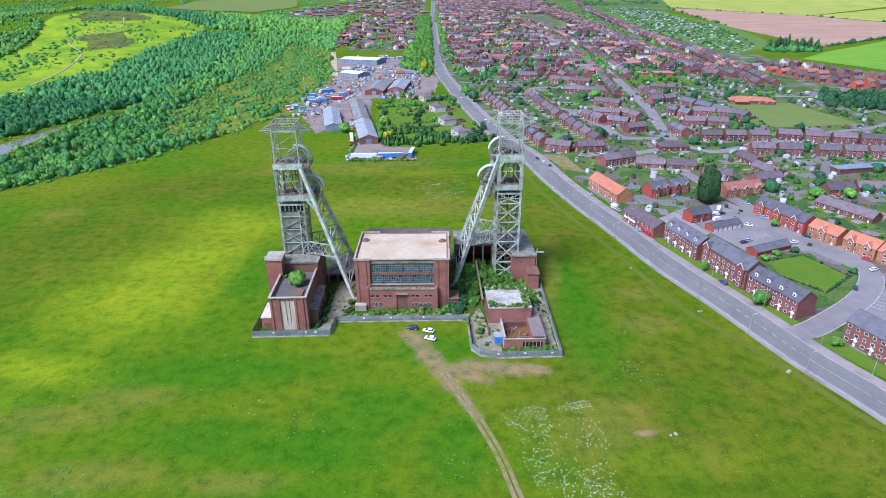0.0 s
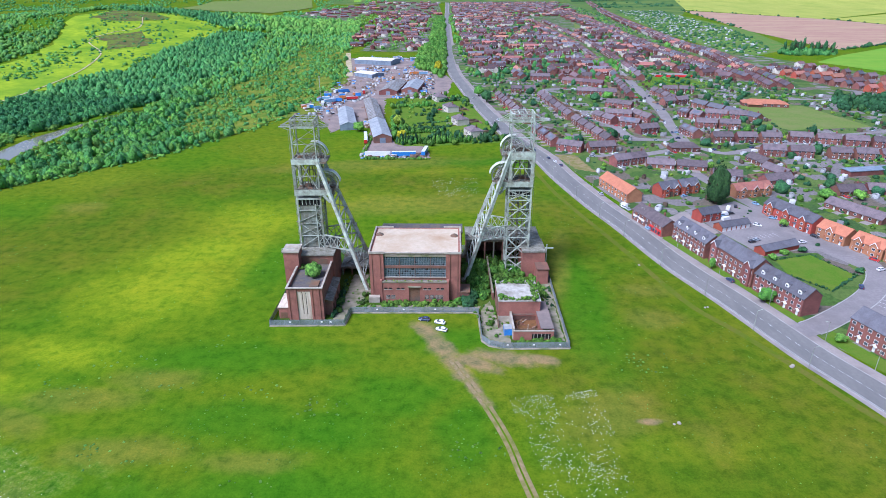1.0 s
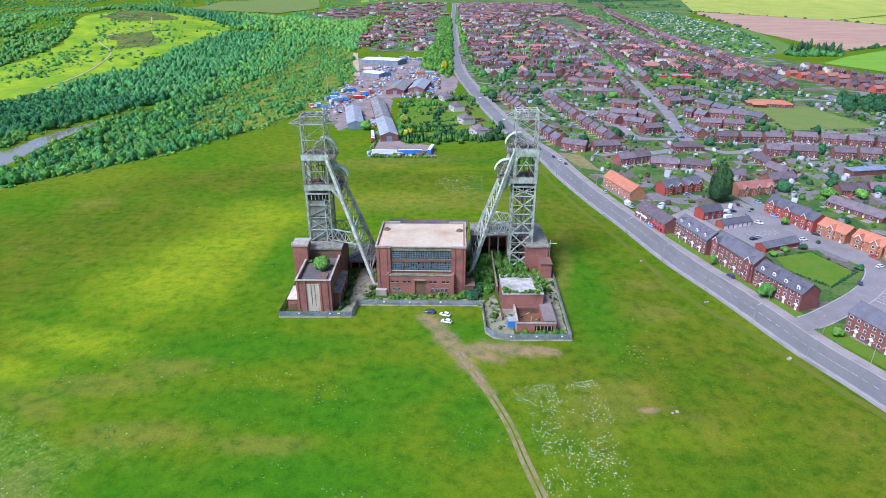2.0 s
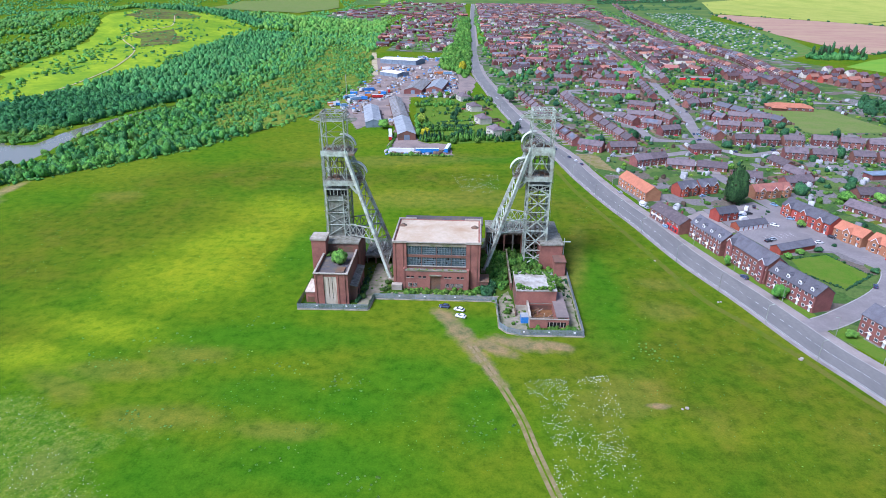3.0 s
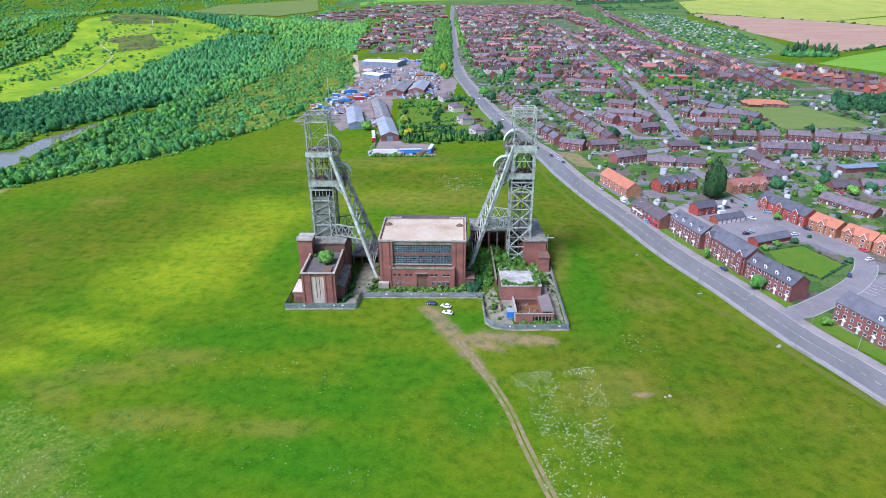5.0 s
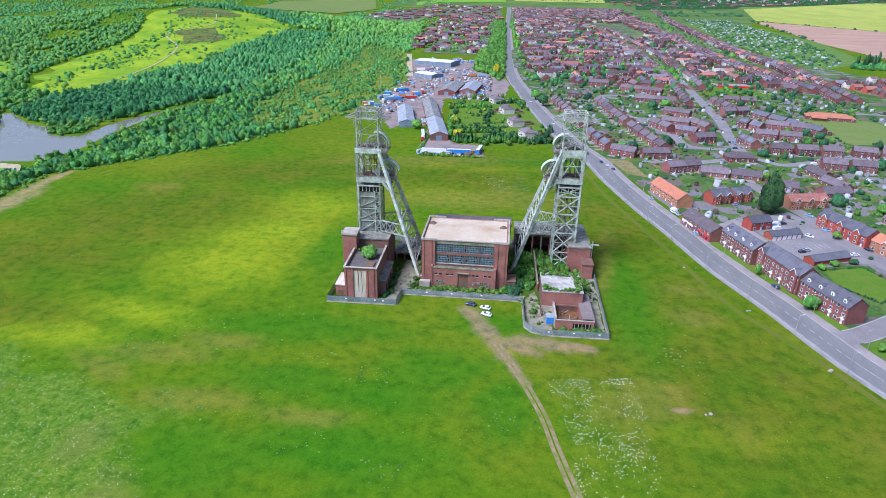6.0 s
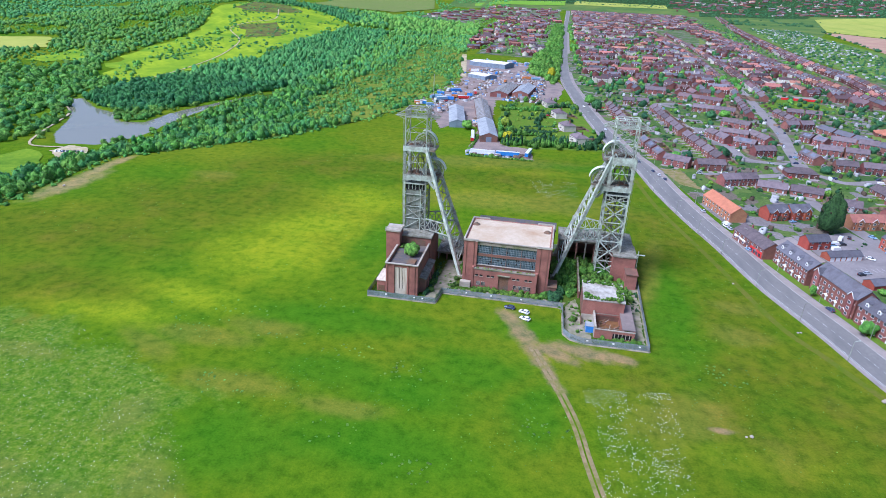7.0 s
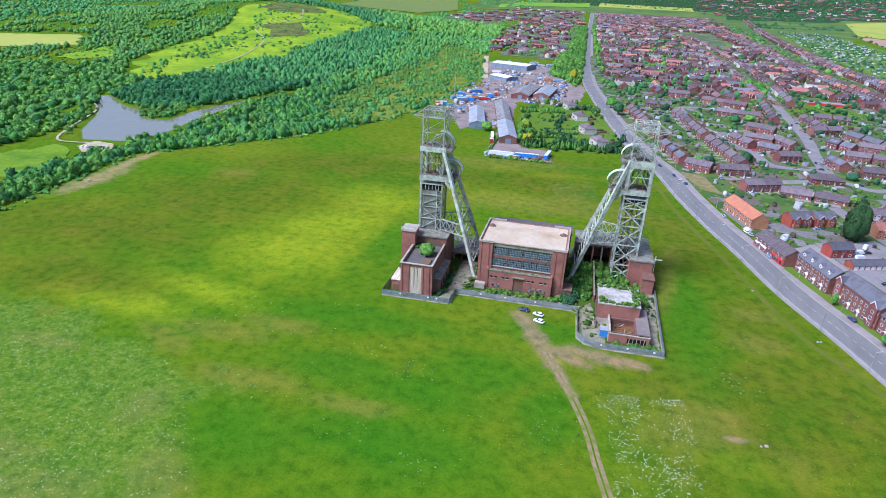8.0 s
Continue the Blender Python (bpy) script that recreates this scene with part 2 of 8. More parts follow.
YARD = worn("reddish_hardcore", (0.255, 0.198, 0.180), (0.315, 0.255, 0.235), (0.18, 0.155, 0.15), coarse=0.06, fine=0.8, rough=0.95)
CONCRETE = worn("weathered_concrete", (0.25, 0.215, 0.165), (0.36, 0.315, 0.25), (0.10, 0.135, 0.04), coarse=0.3, fine=1.2, rough=0.9)
WHITE_LINE = worn("white_road_paint", (0.62, 0.62, 0.62), (0.75, 0.75, 0.75), (0.45, 0.45, 0.45), fine=4, rough=0.7, bump=0)
KERB = worn("concrete_kerb", (0.36, 0.35, 0.34), (0.45, 0.44, 0.42), fine=2, rough=0.9)

BRICK = worn("red_brick", (0.305, 0.126, 0.095), (0.375, 0.165, 0.128), (0.22, 0.098, 0.078), coarse=0.18, fine=4.0, rough=0.9)
BRICK_DARK = worn("dark_red_brick", (0.20, 0.095, 0.07), (0.27, 0.125, 0.092), (0.13, 0.09, 0.07), coarse=0.2, fine=4.0, rough=0.9)
HOUSE_BRICK = worn("house_brick", (0.225, 0.090, 0.074), (0.285, 0.120, 0.098), (0.18, 0.078, 0.066), coarse=0.3, fine=4.0, rough=0.9, spread=0.25, hue=0.012)
TERRA_BRICK = worn("bright_red_brick", (0.36, 0.085, 0.05), (0.43, 0.12, 0.07), (0.31, 0.08, 0.05), coarse=0.3, fine=4.0, rough=0.9, spread=0.15, hue=0.01)
BUFF_BRICK = worn("orange_buff_brick", (0.40, 0.185, 0.095), (0.47, 0.235, 0.13), (0.34, 0.15, 0.085), coarse=0.3, fine=4.0, rough=0.9, spread=0.12)
RENDER_WALL = worn("cream_rendered_wall", (0.55, 0.51, 0.44), (0.64, 0.60, 0.53), (0.45, 0.41, 0.35), fine=2.0, rough=0.9, spread=0.1)
TILE_BROWN = worn("brown_concrete_tiles", (0.140, 0.110, 0.120), (0.192, 0.154, 0.166), (0.105, 0.088, 0.098), coarse=0.4, fine=2.5, rough=0.85, spread=0.28, hue=0.015)
TILE_RED = worn("terracotta_tiles", (0.30, 0.125, 0.095), (0.37, 0.16, 0.12), (0.24, 0.11, 0.09), coarse=0.35, fine=2.5, rough=0.85, spread=0.3, hue=0.012)
TILE_ORANGE = worn("orange_pantiles", (0.43, 0.165, 0.095), (0.50, 0.20, 0.12), (0.36, 0.14, 0.085), coarse=0.3, fine=2.5, rough=0.85, spread=0.12)
TILE_MIXED = worn("mixed_red_and_brown_tiles", (0.150, 0.096, 0.102), (0.205, 0.128, 0.132), (0.115, 0.090, 0.102), coarse=0.04, fine=1.5, rough=0.85, spread=0.4, hue=0.02)
SLATE = worn("blue_grey_slate", (0.105, 0.105, 0.125), (0.14, 0.14, 0.165), (0.09, 0.085, 0.10), coarse=0.35, fine=2.5, rough=0.7, spread=0.22)
WHITE_TRIM = worn("white_plastic_trim", (0.80, 0.80, 0.82), (0.86, 0.86, 0.88), (0.72, 0.71, 0.70), rough=0.5, bump=0)
GARAGE_RED = worn("red_shopfront_paint", (0.68, 0.03, 0.03), (0.76, 0.04, 0.04), rough=0.5, bump=0)
SOLAR = worn("solar_panel_glass", (0.16, 0.18, 0.23), (0.22, 0.24, 0.30), rough=0.2, bump=0)

STEEL = worn("pale_green_painted_steel", (0.42, 0.48, 0.41), (0.53, 0.59, 0.51), (0.22, 0.21, 0.17), coarse=0.35, fine=2.0, rough=0.65, spread=0.12)
STEEL_GREY = worn("weathered_grey_green_steel", (0.30, 0.34, 0.295), (0.40, 0.44, 0.385), (0.17, 0.14, 0.10), coarse=0.35, fine=2.0, rough=0.7, spread=0.2)
WORN_TURF = worn("worn_turf", (0.112, 0.142, 0.014), (0.150, 0.142, 0.030), (0.09, 0.150, 0.008), coarse=0.12, fine=0.9, rough=0.95)
TIMBER = worn("weathered_fence_timber", (0.16, 0.105, 0.07), (0.24, 0.17, 0.12), (0.12, 0.085, 0.06), fine=3, rough=0.9, spread=0.3, per="island")
GREENHOUSE = worn("sheds_of_many_colours", (0.32, 0.33, 0.35), (0.44, 0.45, 0.47), (0.24, 0.24, 0.24), fine=1.5, rough=0.8, spread=0.5, per="island")
STEEL_DARK = worn("rusting_grey_steel", (0.17, 0.17, 0.14), (0.24, 0.24, 0.20), (0.16, 0.09, 0.05), coarse=0.4, fine=2.0, rough=0.75, metal=0.1, spread=0.2)
SHEETING = worn("grey_corrugated_cladding", (0.23, 0.26, 0.22), (0.31, 0.34, 0.29), (0.15, 0.14, 0.10), coarse=0.3, fine=1.5, rough=0.8, stretch=(2, 2, 0.4))
GUARD_PAINT = worn("chalky_white_green_paint", (0.58, 0.63, 0.56), (0.68, 0.72, 0.65), (0.42, 0.43, 0.37), fine=2, rough=0.6)
RUST = worn("rusted_plate", (0.16, 0.085, 0.05), (0.23, 0.13, 0.08), (0.12, 0.11, 0.09), fine=2, rough=0.9)
RUST_FLOOR = worn("wet_rust_brown_roof", (0.16, 0.075, 0.03), (0.22, 0.11, 0.045), (0.09, 0.06, 0.025), coarse=0.35, fine=1.2, rough=0.8)
# Near-black: unlit insides of openings and missing panes, painted on; also cables.
DARK = worn("dark_void", (0.012, 0.012, 0.012), (0.022, 0.022, 0.02), rough=0.9, bump=0)
FLAT_ROOF = worn("stained_flat_roof", (0.50, 0.41, 0.30), (0.61, 0.52, 0.40), (0.42, 0.29, 0.18), coarse=0.085, fine=0.35, rough=0.9)
ROOF_WHITE = worn("bleached_roof_felt", (0.42, 0.40, 0.36), (0.54, 0.52, 0.48), (0.22, 0.20, 0.16), coarse=0.22, fine=1.0, rough=0.9)
ROOF_DARK = worn("dark_roof_felt", (0.085, 0.08, 0.09), (0.12, 0.115, 0.125), (0.16, 0.13, 0.09), coarse=0.25, fine=1.0, rough=0.9)
RUBBLE = worn("grey_rubble_deck", (0.20, 0.20, 0.17), (0.34, 0.33, 0.29), (0.13, 0.13, 0.09), coarse=0.4, fine=1.4, rough=0.95, bump=0.8)
COPING = worn("pale_coping_stone", (0.40, 0.36, 0.30), (0.50, 0.46, 0.39), (0.27, 0.23, 0.18), fine=2.0, rough=0.9)
CREAM_PANEL = worn("cream_concrete_panel", (0.60, 0.53, 0.42), (0.68, 0.62, 0.52), (0.44, 0.34, 0.25), coarse=0.3, fine=1.5, rough=0.85, stretch=(3, 1, 0.3))
PALISADE = worn("blue_grey_palisade", (0.22, 0.26, 0.29), (0.29, 0.33, 0.36), (0.18, 0.21, 0.22), fine=2.0, rough=0.6, spread=0.1)
SHED_ROOF = worn("grey_asbestos_sheeting", (0.22, 0.215, 0.21), (0.30, 0.29, 0.28), (0.17, 0.15, 0.13), coarse=0.12, fine=0.8, rough=0.85, stretch=(2, 0.5, 1))
SHED_PALE = worn("pale_sheet_roof", (0.32, 0.35, 0.38), (0.41, 0.44, 0.47), (0.24, 0.26, 0.285), coarse=0.15, fine=0.8, rough=0.7)
SHED_BLUE = worn("blue_grey_sheet_wall", (0.20, 0.26, 0.33), (0.26, 0.32, 0.40), fine=1.0, rough=0.7)
WHITE_SHEET = worn("white_sheet_roof", (0.68, 0.69, 0.70), (0.76, 0.77, 0.78), (0.58, 0.58, 0.58), coarse=0.1, fine=0.8, rough=0.6, bump=0)
BARK = worn("bark", (0.08, 0.06, 0.045), (0.13, 0.10, 0.075), fine=4, rough=0.95)
RUBBER = worn("tyre_rubber", (0.02, 0.02, 0.02), (0.03, 0.03, 0.03), rough=0.9, bump=0)


def paint(name, c):
    m, tree, bsdf = shader(name, 0.3)
    bsdf.inputs["Coat Weight"].default_value = 0.5
    col = ramp(tree, world_noise(tree, 2.0, 2), [(0.3, c), (0.7, tuple(min(1, 1.12 * v) for v in c))])
    tree.links.new(col, bsdf.inputs["Base Color"])
    return m


def glass(name, c, rough=0.15, spread=0.45):
    m, tree, bsdf = shader(name, rough)
    bsdf.inputs["Specular IOR Level"].default_value = 0.6
    col = ramp(tree, world_noise(tree, 0.9, 3), [(0.3, c), (0.7, tuple(1.5 * v for v in c))])
    col = vary(tree, col, spread)
    tree.links.new(col, bsdf.inputs["Base Color"])
    return m


GLASS = glass("dark_window_glass", (0.045, 0.055, 0.07))
GLASS_BLUE = glass("dusty_blue_green_glazing", (0.042, 0.070, 0.085), 0.4, 0.28)
CAR_PAINTS = {"white": paint("white_car_paint", (0.72, 0.73, 0.75)), "silver": paint("silver_car_paint", (0.38, 0.42, 0.46)), "dark blue": paint("dark_blue_car_paint", (0.03, 0.05, 0.12)),
              "black": paint("black_car_paint", (0.02, 0.02, 0.024)), "red": paint("red_car_paint", (0.50, 0.03, 0.03)), "bright blue": paint("bright_blue_paint", (0.05, 0.22, 0.60)),
              "pale blue": paint("pale_blue_car_paint", (0.22, 0.38, 0.55)), "yellow": paint("yellow_paint", (0.65, 0.48, 0.05)), "orange": paint("orange_paint", (0.55, 0.20, 0.06))}


def leaves(name, dark, light, spread=0.24):
    """Foliage: stands of different tint, each crown its own shade, a fine leafy grain with light and dark painted in,
    and the soft sky sheen of leaves.
    """
    m, tree, bsdf = shader(name, 0.62)
    bsdf.inputs["Specular IOR Level"].default_value = 0.15
    col = ramp(tree, world_noise(tree, 0.035, 4, 0.65), [(0.3, dark), (0.7, light)])
    # Cool darks and warm lights in the grain paint shade between leaf clumps.
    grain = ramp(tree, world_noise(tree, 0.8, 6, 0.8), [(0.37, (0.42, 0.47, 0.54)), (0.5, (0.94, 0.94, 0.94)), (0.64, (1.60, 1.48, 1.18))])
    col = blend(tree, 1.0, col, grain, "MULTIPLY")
    col = vary(tree, col, spread, 0.014, per="island")
    tree.links.new(vary(tree, col, 0.12, 0.01), bsdf.inputs["Base Color"])
    relief(tree, bsdf, world_noise(tree, 1.6, 5, 0.8), 1.0, 0.9)
    return m


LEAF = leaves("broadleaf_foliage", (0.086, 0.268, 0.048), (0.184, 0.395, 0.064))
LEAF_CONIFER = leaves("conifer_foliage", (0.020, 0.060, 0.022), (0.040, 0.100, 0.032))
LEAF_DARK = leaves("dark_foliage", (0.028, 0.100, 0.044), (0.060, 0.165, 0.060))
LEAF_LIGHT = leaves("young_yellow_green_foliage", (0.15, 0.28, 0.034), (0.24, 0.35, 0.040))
# Blue is raised in the cool and belt greens to stand in for haze.
LEAF_HAZE_BLUE = leaves("haze_cooled_green_foliage", (0.058, 0.232, 0.068), (0.128, 0.350, 0.092))
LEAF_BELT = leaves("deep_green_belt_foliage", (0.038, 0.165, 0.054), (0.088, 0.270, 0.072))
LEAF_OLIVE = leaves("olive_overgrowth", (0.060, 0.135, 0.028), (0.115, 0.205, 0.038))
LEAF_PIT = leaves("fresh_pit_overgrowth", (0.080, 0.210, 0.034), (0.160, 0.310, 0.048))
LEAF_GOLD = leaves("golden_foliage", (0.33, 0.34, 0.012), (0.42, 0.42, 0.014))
PETAL = worn("white_blossom", (0.50, 0.54, 0.40), (0.64, 0.66, 0.52), rough=0.9, bump=0)


def water_material():
    m, tree, bsdf = shader("lake_water", 0.06)
    # Silty base colour, paled further to stand in for reflected cloud.
    bsdf.inputs["Base Color"].default_value = (0.21, 0.205, 0.16, 1)
    bsdf.inputs["Specular IOR Level"].default_value = 1.0
    bsdf.inputs["IOR"].default_value = 1.5
    relief(tree, bsdf, world_noise(tree, 0.35, 3), 0.06, 0.3)
    return m


WATER = water_material()

# ---- helpers for building
def mesh_of(name, bm, mats):
    me = bpy.data.meshes.new(name)
    bm.normal_update()
    bm.to_mesh(me)
    bm.free()
    for m in mats if isinstance(mats, (list, tuple)) else [mats]:
        me.materials.append(m)
    return me


def part(name, bm, material, parent, label="", at=None):
    """One mesh object under a thing or a part; bm may be a bmesh or a ready mesh."""
    me = mesh_of(name, bm, material) if isinstance(bm, bmesh.types.BMesh) else bm
    ob = new(name, me)
    ob.parent = parent
    if at is not None:
        ob.matrix_basis = at
    return tagged(ob, label)


def thing(name, at, label, category, group=""):
    ob = new(name)
    ob.empty_display_size = 0.5
    ob.matrix_basis = at
    return tagged(ob, label, category, group)


def structure(name, bm, material, label):
    me = mesh_of(name, bm, material) if isinstance(bm, bmesh.types.BMesh) else bm
    return tagged(new(name, me), label, kind="structure")


def add_box(bm, x0, x1, y0, y1, z0, z1, mat=0):
    v = [bm.verts.new(p) for p in ((x0, y0, z0), (x1, y0, z0), (x1, y1, z0), (x0, y1, z0), (x0, y0, z1), (x1, y0, z1), (x1, y1, z1), (x0, y1, z1))]
    for q in ((3, 2, 1, 0), (4, 5, 6, 7), (0, 1, 5, 4), (1, 2, 6, 5), (2, 3, 7, 6), (3, 0, 4, 7)):
        bm.faces.new([v[i] for i in q]).material_index = mat
    return v


def box(x0, x1, y0, y1, z0, z1):
    bm = bmesh.new()
    add_box(bm, x0, x1, y0, y1, z0, z1)
    return bm


def add_beam(bm, a, b, w, h=None, mat=0):
    """A straight bar of section w by h from a to b."""
    a, b = Vector(a), Vector(b)
    h = h or w
    d = (b - a).normalized()
    up = Vector((0, 0, 1)) if abs(d.z) < 0.95 else Vector((0, 1, 0))
    s = d.cross(up).normalized()
    u = s.cross(d)
    v = [bm.verts.new(p + s * i * w / 2 + u * j * h / 2) for p in (a, b) for i, j in ((-1, -1), (1, -1), (1, 1), (-1, 1))]
    for q in ((0, 1, 2, 3), (7, 6, 5, 4), (0, 4, 5, 1), (1, 5, 6, 2), (2, 6, 7, 3), (3, 7, 4, 0)):
        bm.faces.new([v[i] for i in q]).material_index = mat


def beam(a, b, w, h=None):
    bm = bmesh.new()
    add_beam(bm, a, b, w, h)
    bmesh.ops.recalc_face_normals(bm, faces=bm.faces)
    return bm


def smooth(x, lo, hi):
    t = np.clip((np.asarray(x, float) - lo) / (hi - lo), 0, 1)
    return t * t * (3 - 2 * t)


def inside(poly, x, y):
    """Which of the places x, y lie inside the outline."""
    x, y = np.asarray(x, float), np.asarray(y, float)
    hit = np.zeros(x.shape, bool)
    for (x0, y0), (x1, y1) in zip(poly, poly[1:] + poly[:1]):
        if y0 != y1:
            hit ^= ((y0 > y) != (y1 > y)) & (x < (x1 - x0) * (y - y0) / (y1 - y0) + x0)
    return hit


def reach(poly, x, y, closed=True):
    """Distance from places to an outline's line."""
    x, y = np.asarray(x, float), np.asarray(y, float)
    best = np.full(x.shape, 1e9)
    for (x0, y0), (x1, y1) in zip(poly, poly[1:] + (poly[:1] if closed else [])):
        dx, dy = x1 - x0, y1 - y0
        t = np.clip(((x - x0) * dx + (y - y0) * dy) / (dx * dx + dy * dy), 0, 1)
        best = np.minimum(best, np.hypot(x - x0 - t * dx, y - y0 - t * dy))
    return best


# ---- the lie of the land
EDGE_Y = [-600, 0, 40, 120, 165, 215, 300, 450, 1200, 4000]
EDGE_X = [-262, -264, -266, -272, -232, -190, -150, -135, -150, -400]
LAKE = [(-494, 341), (-480, 349), (-435, 310), (-399, 295), (-376, 266), (-354, 270), (-356, 314), (-349, 352), (-329, 432), (-324, 430), (-335, 372), (-333, 287), (-325, 223), (-336, 189), (-369, 182), (-393, 208), (-424, 263)]
LAKE_Z = -13.0


def terrain(x, y):
    x, y = np.asarray(x, float), np.asarray(y, float)
    west = np.interp(y, EDGE_Y, EDGE_X) - x
    h = -15 * smooth(west, -8, 95)
    h = h + 62 * np.exp(-((x + 760) / 400) ** 2 - ((y - 1330) / 470) ** 2)
    h = h + 8 * smooth(west, 300, 900) * smooth(y, 300, 1500)
    h = h + 2.0 * np.sin(x / 90) * np.sin(y / 110) * smooth(west, 30, 200)
    h = h + 135 * smooth(np.hypot(x, y + 220), 3500, 4850)
    d = reach(LAKE, x, y)
    d = np.where(inside(LAKE, x, y), -d, d)
    shore = smooth(-d, -45, -2)
    h = h * (1 - shore) + shore * (LAKE_Z + 0.6)
    return h - 3.5 * smooth(-d, -2, 8)


def graded(lo, hi, step, end):
    a = list(np.arange(lo, hi + 0.1, step))
    s, v = step, hi
    while v < end:
        s = min(s * 1.12, 105)
        v += s
        a.append(v)
    s, v = step, lo
    while v > -end:
        s = min(s * 1.12, 105)
        v -= s
        a.insert(0, v)
    return np.array(a)


def sheet_mesh(name, xs, ys):
    X, Y = np.meshgrid(xs, ys)
    Z = terrain(X, Y)
    me = bpy.data.meshes.new(name)
    n, m = len(xs), len(ys)
    idx = np.arange(n * m).reshape(m, n)
    quads = np.stack([idx[:-1, :-1], idx[:-1, 1:], idx[1:, 1:], idx[1:, :-1]], -1).reshape(-1, 4)
    me.from_pydata(np.stack([X, Y, Z], -1).reshape(-1, 3).tolist(), [], quads.tolist())
    me.polygons.foreach_set("use_smooth", np.ones(len(quads), bool))
    return me


ground_mesh = sheet_mesh("ground", graded(-560, 240, 5, 5400), graded(-260, 700, 5, 5400))
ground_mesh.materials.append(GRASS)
tagged(new("ground", ground_mesh), "wide green meadow with worn patches and painted yellow sun patches", "ground", kind="structure")


def drape(name, poly, material, lift, label, step=0, jitter=0.0):
    """A patch of other cover that follows the land."""
    bm = bmesh.new()
    if jitter:
        rough = []
        rnd = random.Random(name)
        for (x0, y0), (x1, y1) in zip(poly, poly[1:] + poly[:1]):
            n = max(1, int(math.hypot(x1 - x0, y1 - y0) / (jitter * 2.5)))
            for i in range(n):
                rough.append((x0 + (x1 - x0) * i / n + rnd.uniform(-jitter, jitter), y0 + (y1 - y0) * i / n + rnd.uniform(-jitter, jitter)))
        poly = rough
    f = bm.faces.new([bm.verts.new((x, y, 0)) for x, y in poly])
    bmesh.ops.triangulate(bm, faces=[f])
    if step:
        xs, ys = [p[0] for p in poly], [p[1] for p in poly]
        for axis, lo, hi in ((0, min(xs), max(xs)), (1, min(ys), max(ys))):
            v = math.floor(lo / step) * step + step
            while v < hi:
                co, no = [0, 0, 0], [0, 0, 0]
                co[axis], no[axis] = v, 1
                bmesh.ops.bisect_plane(bm, geom=bm.verts[:] + bm.edges[:] + bm.faces[:], plane_co=co, plane_no=no)
                v += step
    co = np.array([v.co[:2] for v in bm.verts])
    for v, z in zip(bm.verts, terrain(co[:, 0], co[:, 1])):
        v.co.z = z + lift
    bmesh.ops.recalc_face_normals(bm, faces=bm.faces)
    if sum(f.normal.z for f in bm.faces) < 0:
        bmesh.ops.reverse_faces(bm, faces=bm.faces)
    return structure(name, bm, material, label)


def offset_line(pts, d):
    """The line moved sideways by d (to its right)."""
    out = []
    for i, (x, y) in enumerate(pts):
        x0, y0 = pts[max(0, i - 1)]
        x1, y1 = pts[min(len(pts) - 1, i + 1)]
        n = math.hypot(x1 - x0, y1 - y0)
        out.append((x + (y1 - y0) / n * d, y - (x1 - x0) / n * d))
    return out


def curve(pts, n=6):
    """The points joined by a smooth curve."""
    out = []
    for i in range(len(pts) - 1):
        p0, p1, p2, p3 = (Vector(pts[max(0, min(len(pts) - 1, k))]) for k in (i - 1, i, i + 1, i + 2))
        for j in range(n):
            t = j / n
            out.append(tuple(0.5 * (2 * p1 + (p2 - p0) * t + (2 * p0 - 5 * p1 + 4 * p2 - p3) * t * t + (3 * p1 - p0 - 3 * p2 + p3) * t ** 3)))
    return out + [tuple(pts[-1])]


def strip_mesh(name, left, right, lift, material):
    bm = bmesh.new()
    rows = []
    zs = [terrain(*np.array(s).T) for s in (left, right)]
    for (a, b, za, zb) in zip(left, right, *zs):
        rows.append((bm.verts.new((*a, za + lift)), bm.verts.new((*b, zb + lift))))
    for (a, b), (c, d) in zip(rows, rows[1:]):
        bm.faces.new((a, b, d, c))
    return mesh_of(name, bm, material)


def road(name, line, half, material, lift, label):
    return structure(name, strip_mesh(name, offset_line(line, -half), offset_line(line, half), lift, material), None, label)


def kerb_line(name, line, d, height=0.13, width=0.42, material=None, parent=None):
    """A raised kerb along a line moved sideways by d."""
    bm = bmesh.new()
    a, b = offset_line(line, d - width / 2), offset_line(line, d + width / 2)
    rows = [[bm.verts.new((*p, z)) for p, z in ((p, 0.0), (p, height), (q, height), (q, 0.0))] for p, q in zip(a, b)]
    for r, s in zip(rows, rows[1:]):
        for i in range(3):
            bm.faces.new((r[i], r[i + 1], s[i + 1], s[i]))
    return structure(name, bm, material or KERB, "pale concrete kerb along the road edge")


# ---- lake, fields and cover
bm = bmesh.new()
bm.faces.new([bm.verts.new((x, y, LAKE_Z)) for x, y in offset_line(LAKE + LAKE[:1], -3)[:-1]])
structure("water", bm, WATER, "still grey-green lake, reflected cloud partly put into its colour")

MAIN = curve([(160, -110), (145.5, -63), (136.5, -38), (127.5, -4), (116.5, 32), (107.5, 75), (99.5, 108), (90, 158), (82, 215), (70, 265), (55, 372), (41, 503), (28, 680), (27, 1041), (31, 1622), (49, 3350)], 8)
SECOND = curve([(199, 245), (209, 308), (222, 370), (235, 473), (258, 672), (279, 941), (289, 1254), (300, 1700)], 6)
SIDE = curve([(139, -25), (152, -19), (181, 1), (198, 21), (201, 40), (193, 62), (187, 98), (180, 140), (176, 168)], 6)
CROSS = curve([(118, 212), (150, 212), (199, 232), (216, 217), (240, 226), (278, 245), (340, 225), (420, 205)], 6)
INNER = curve([(199, 258), (165, 262), (160, 300), (146, 340), (135, 400), (128, 455), (140, 500), (235, 473)], 6)
FIELD_ROAD = curve([(278, 250), (330, 270), (385, 288), (430, 330), (420, 420), (372, 430)], 6)

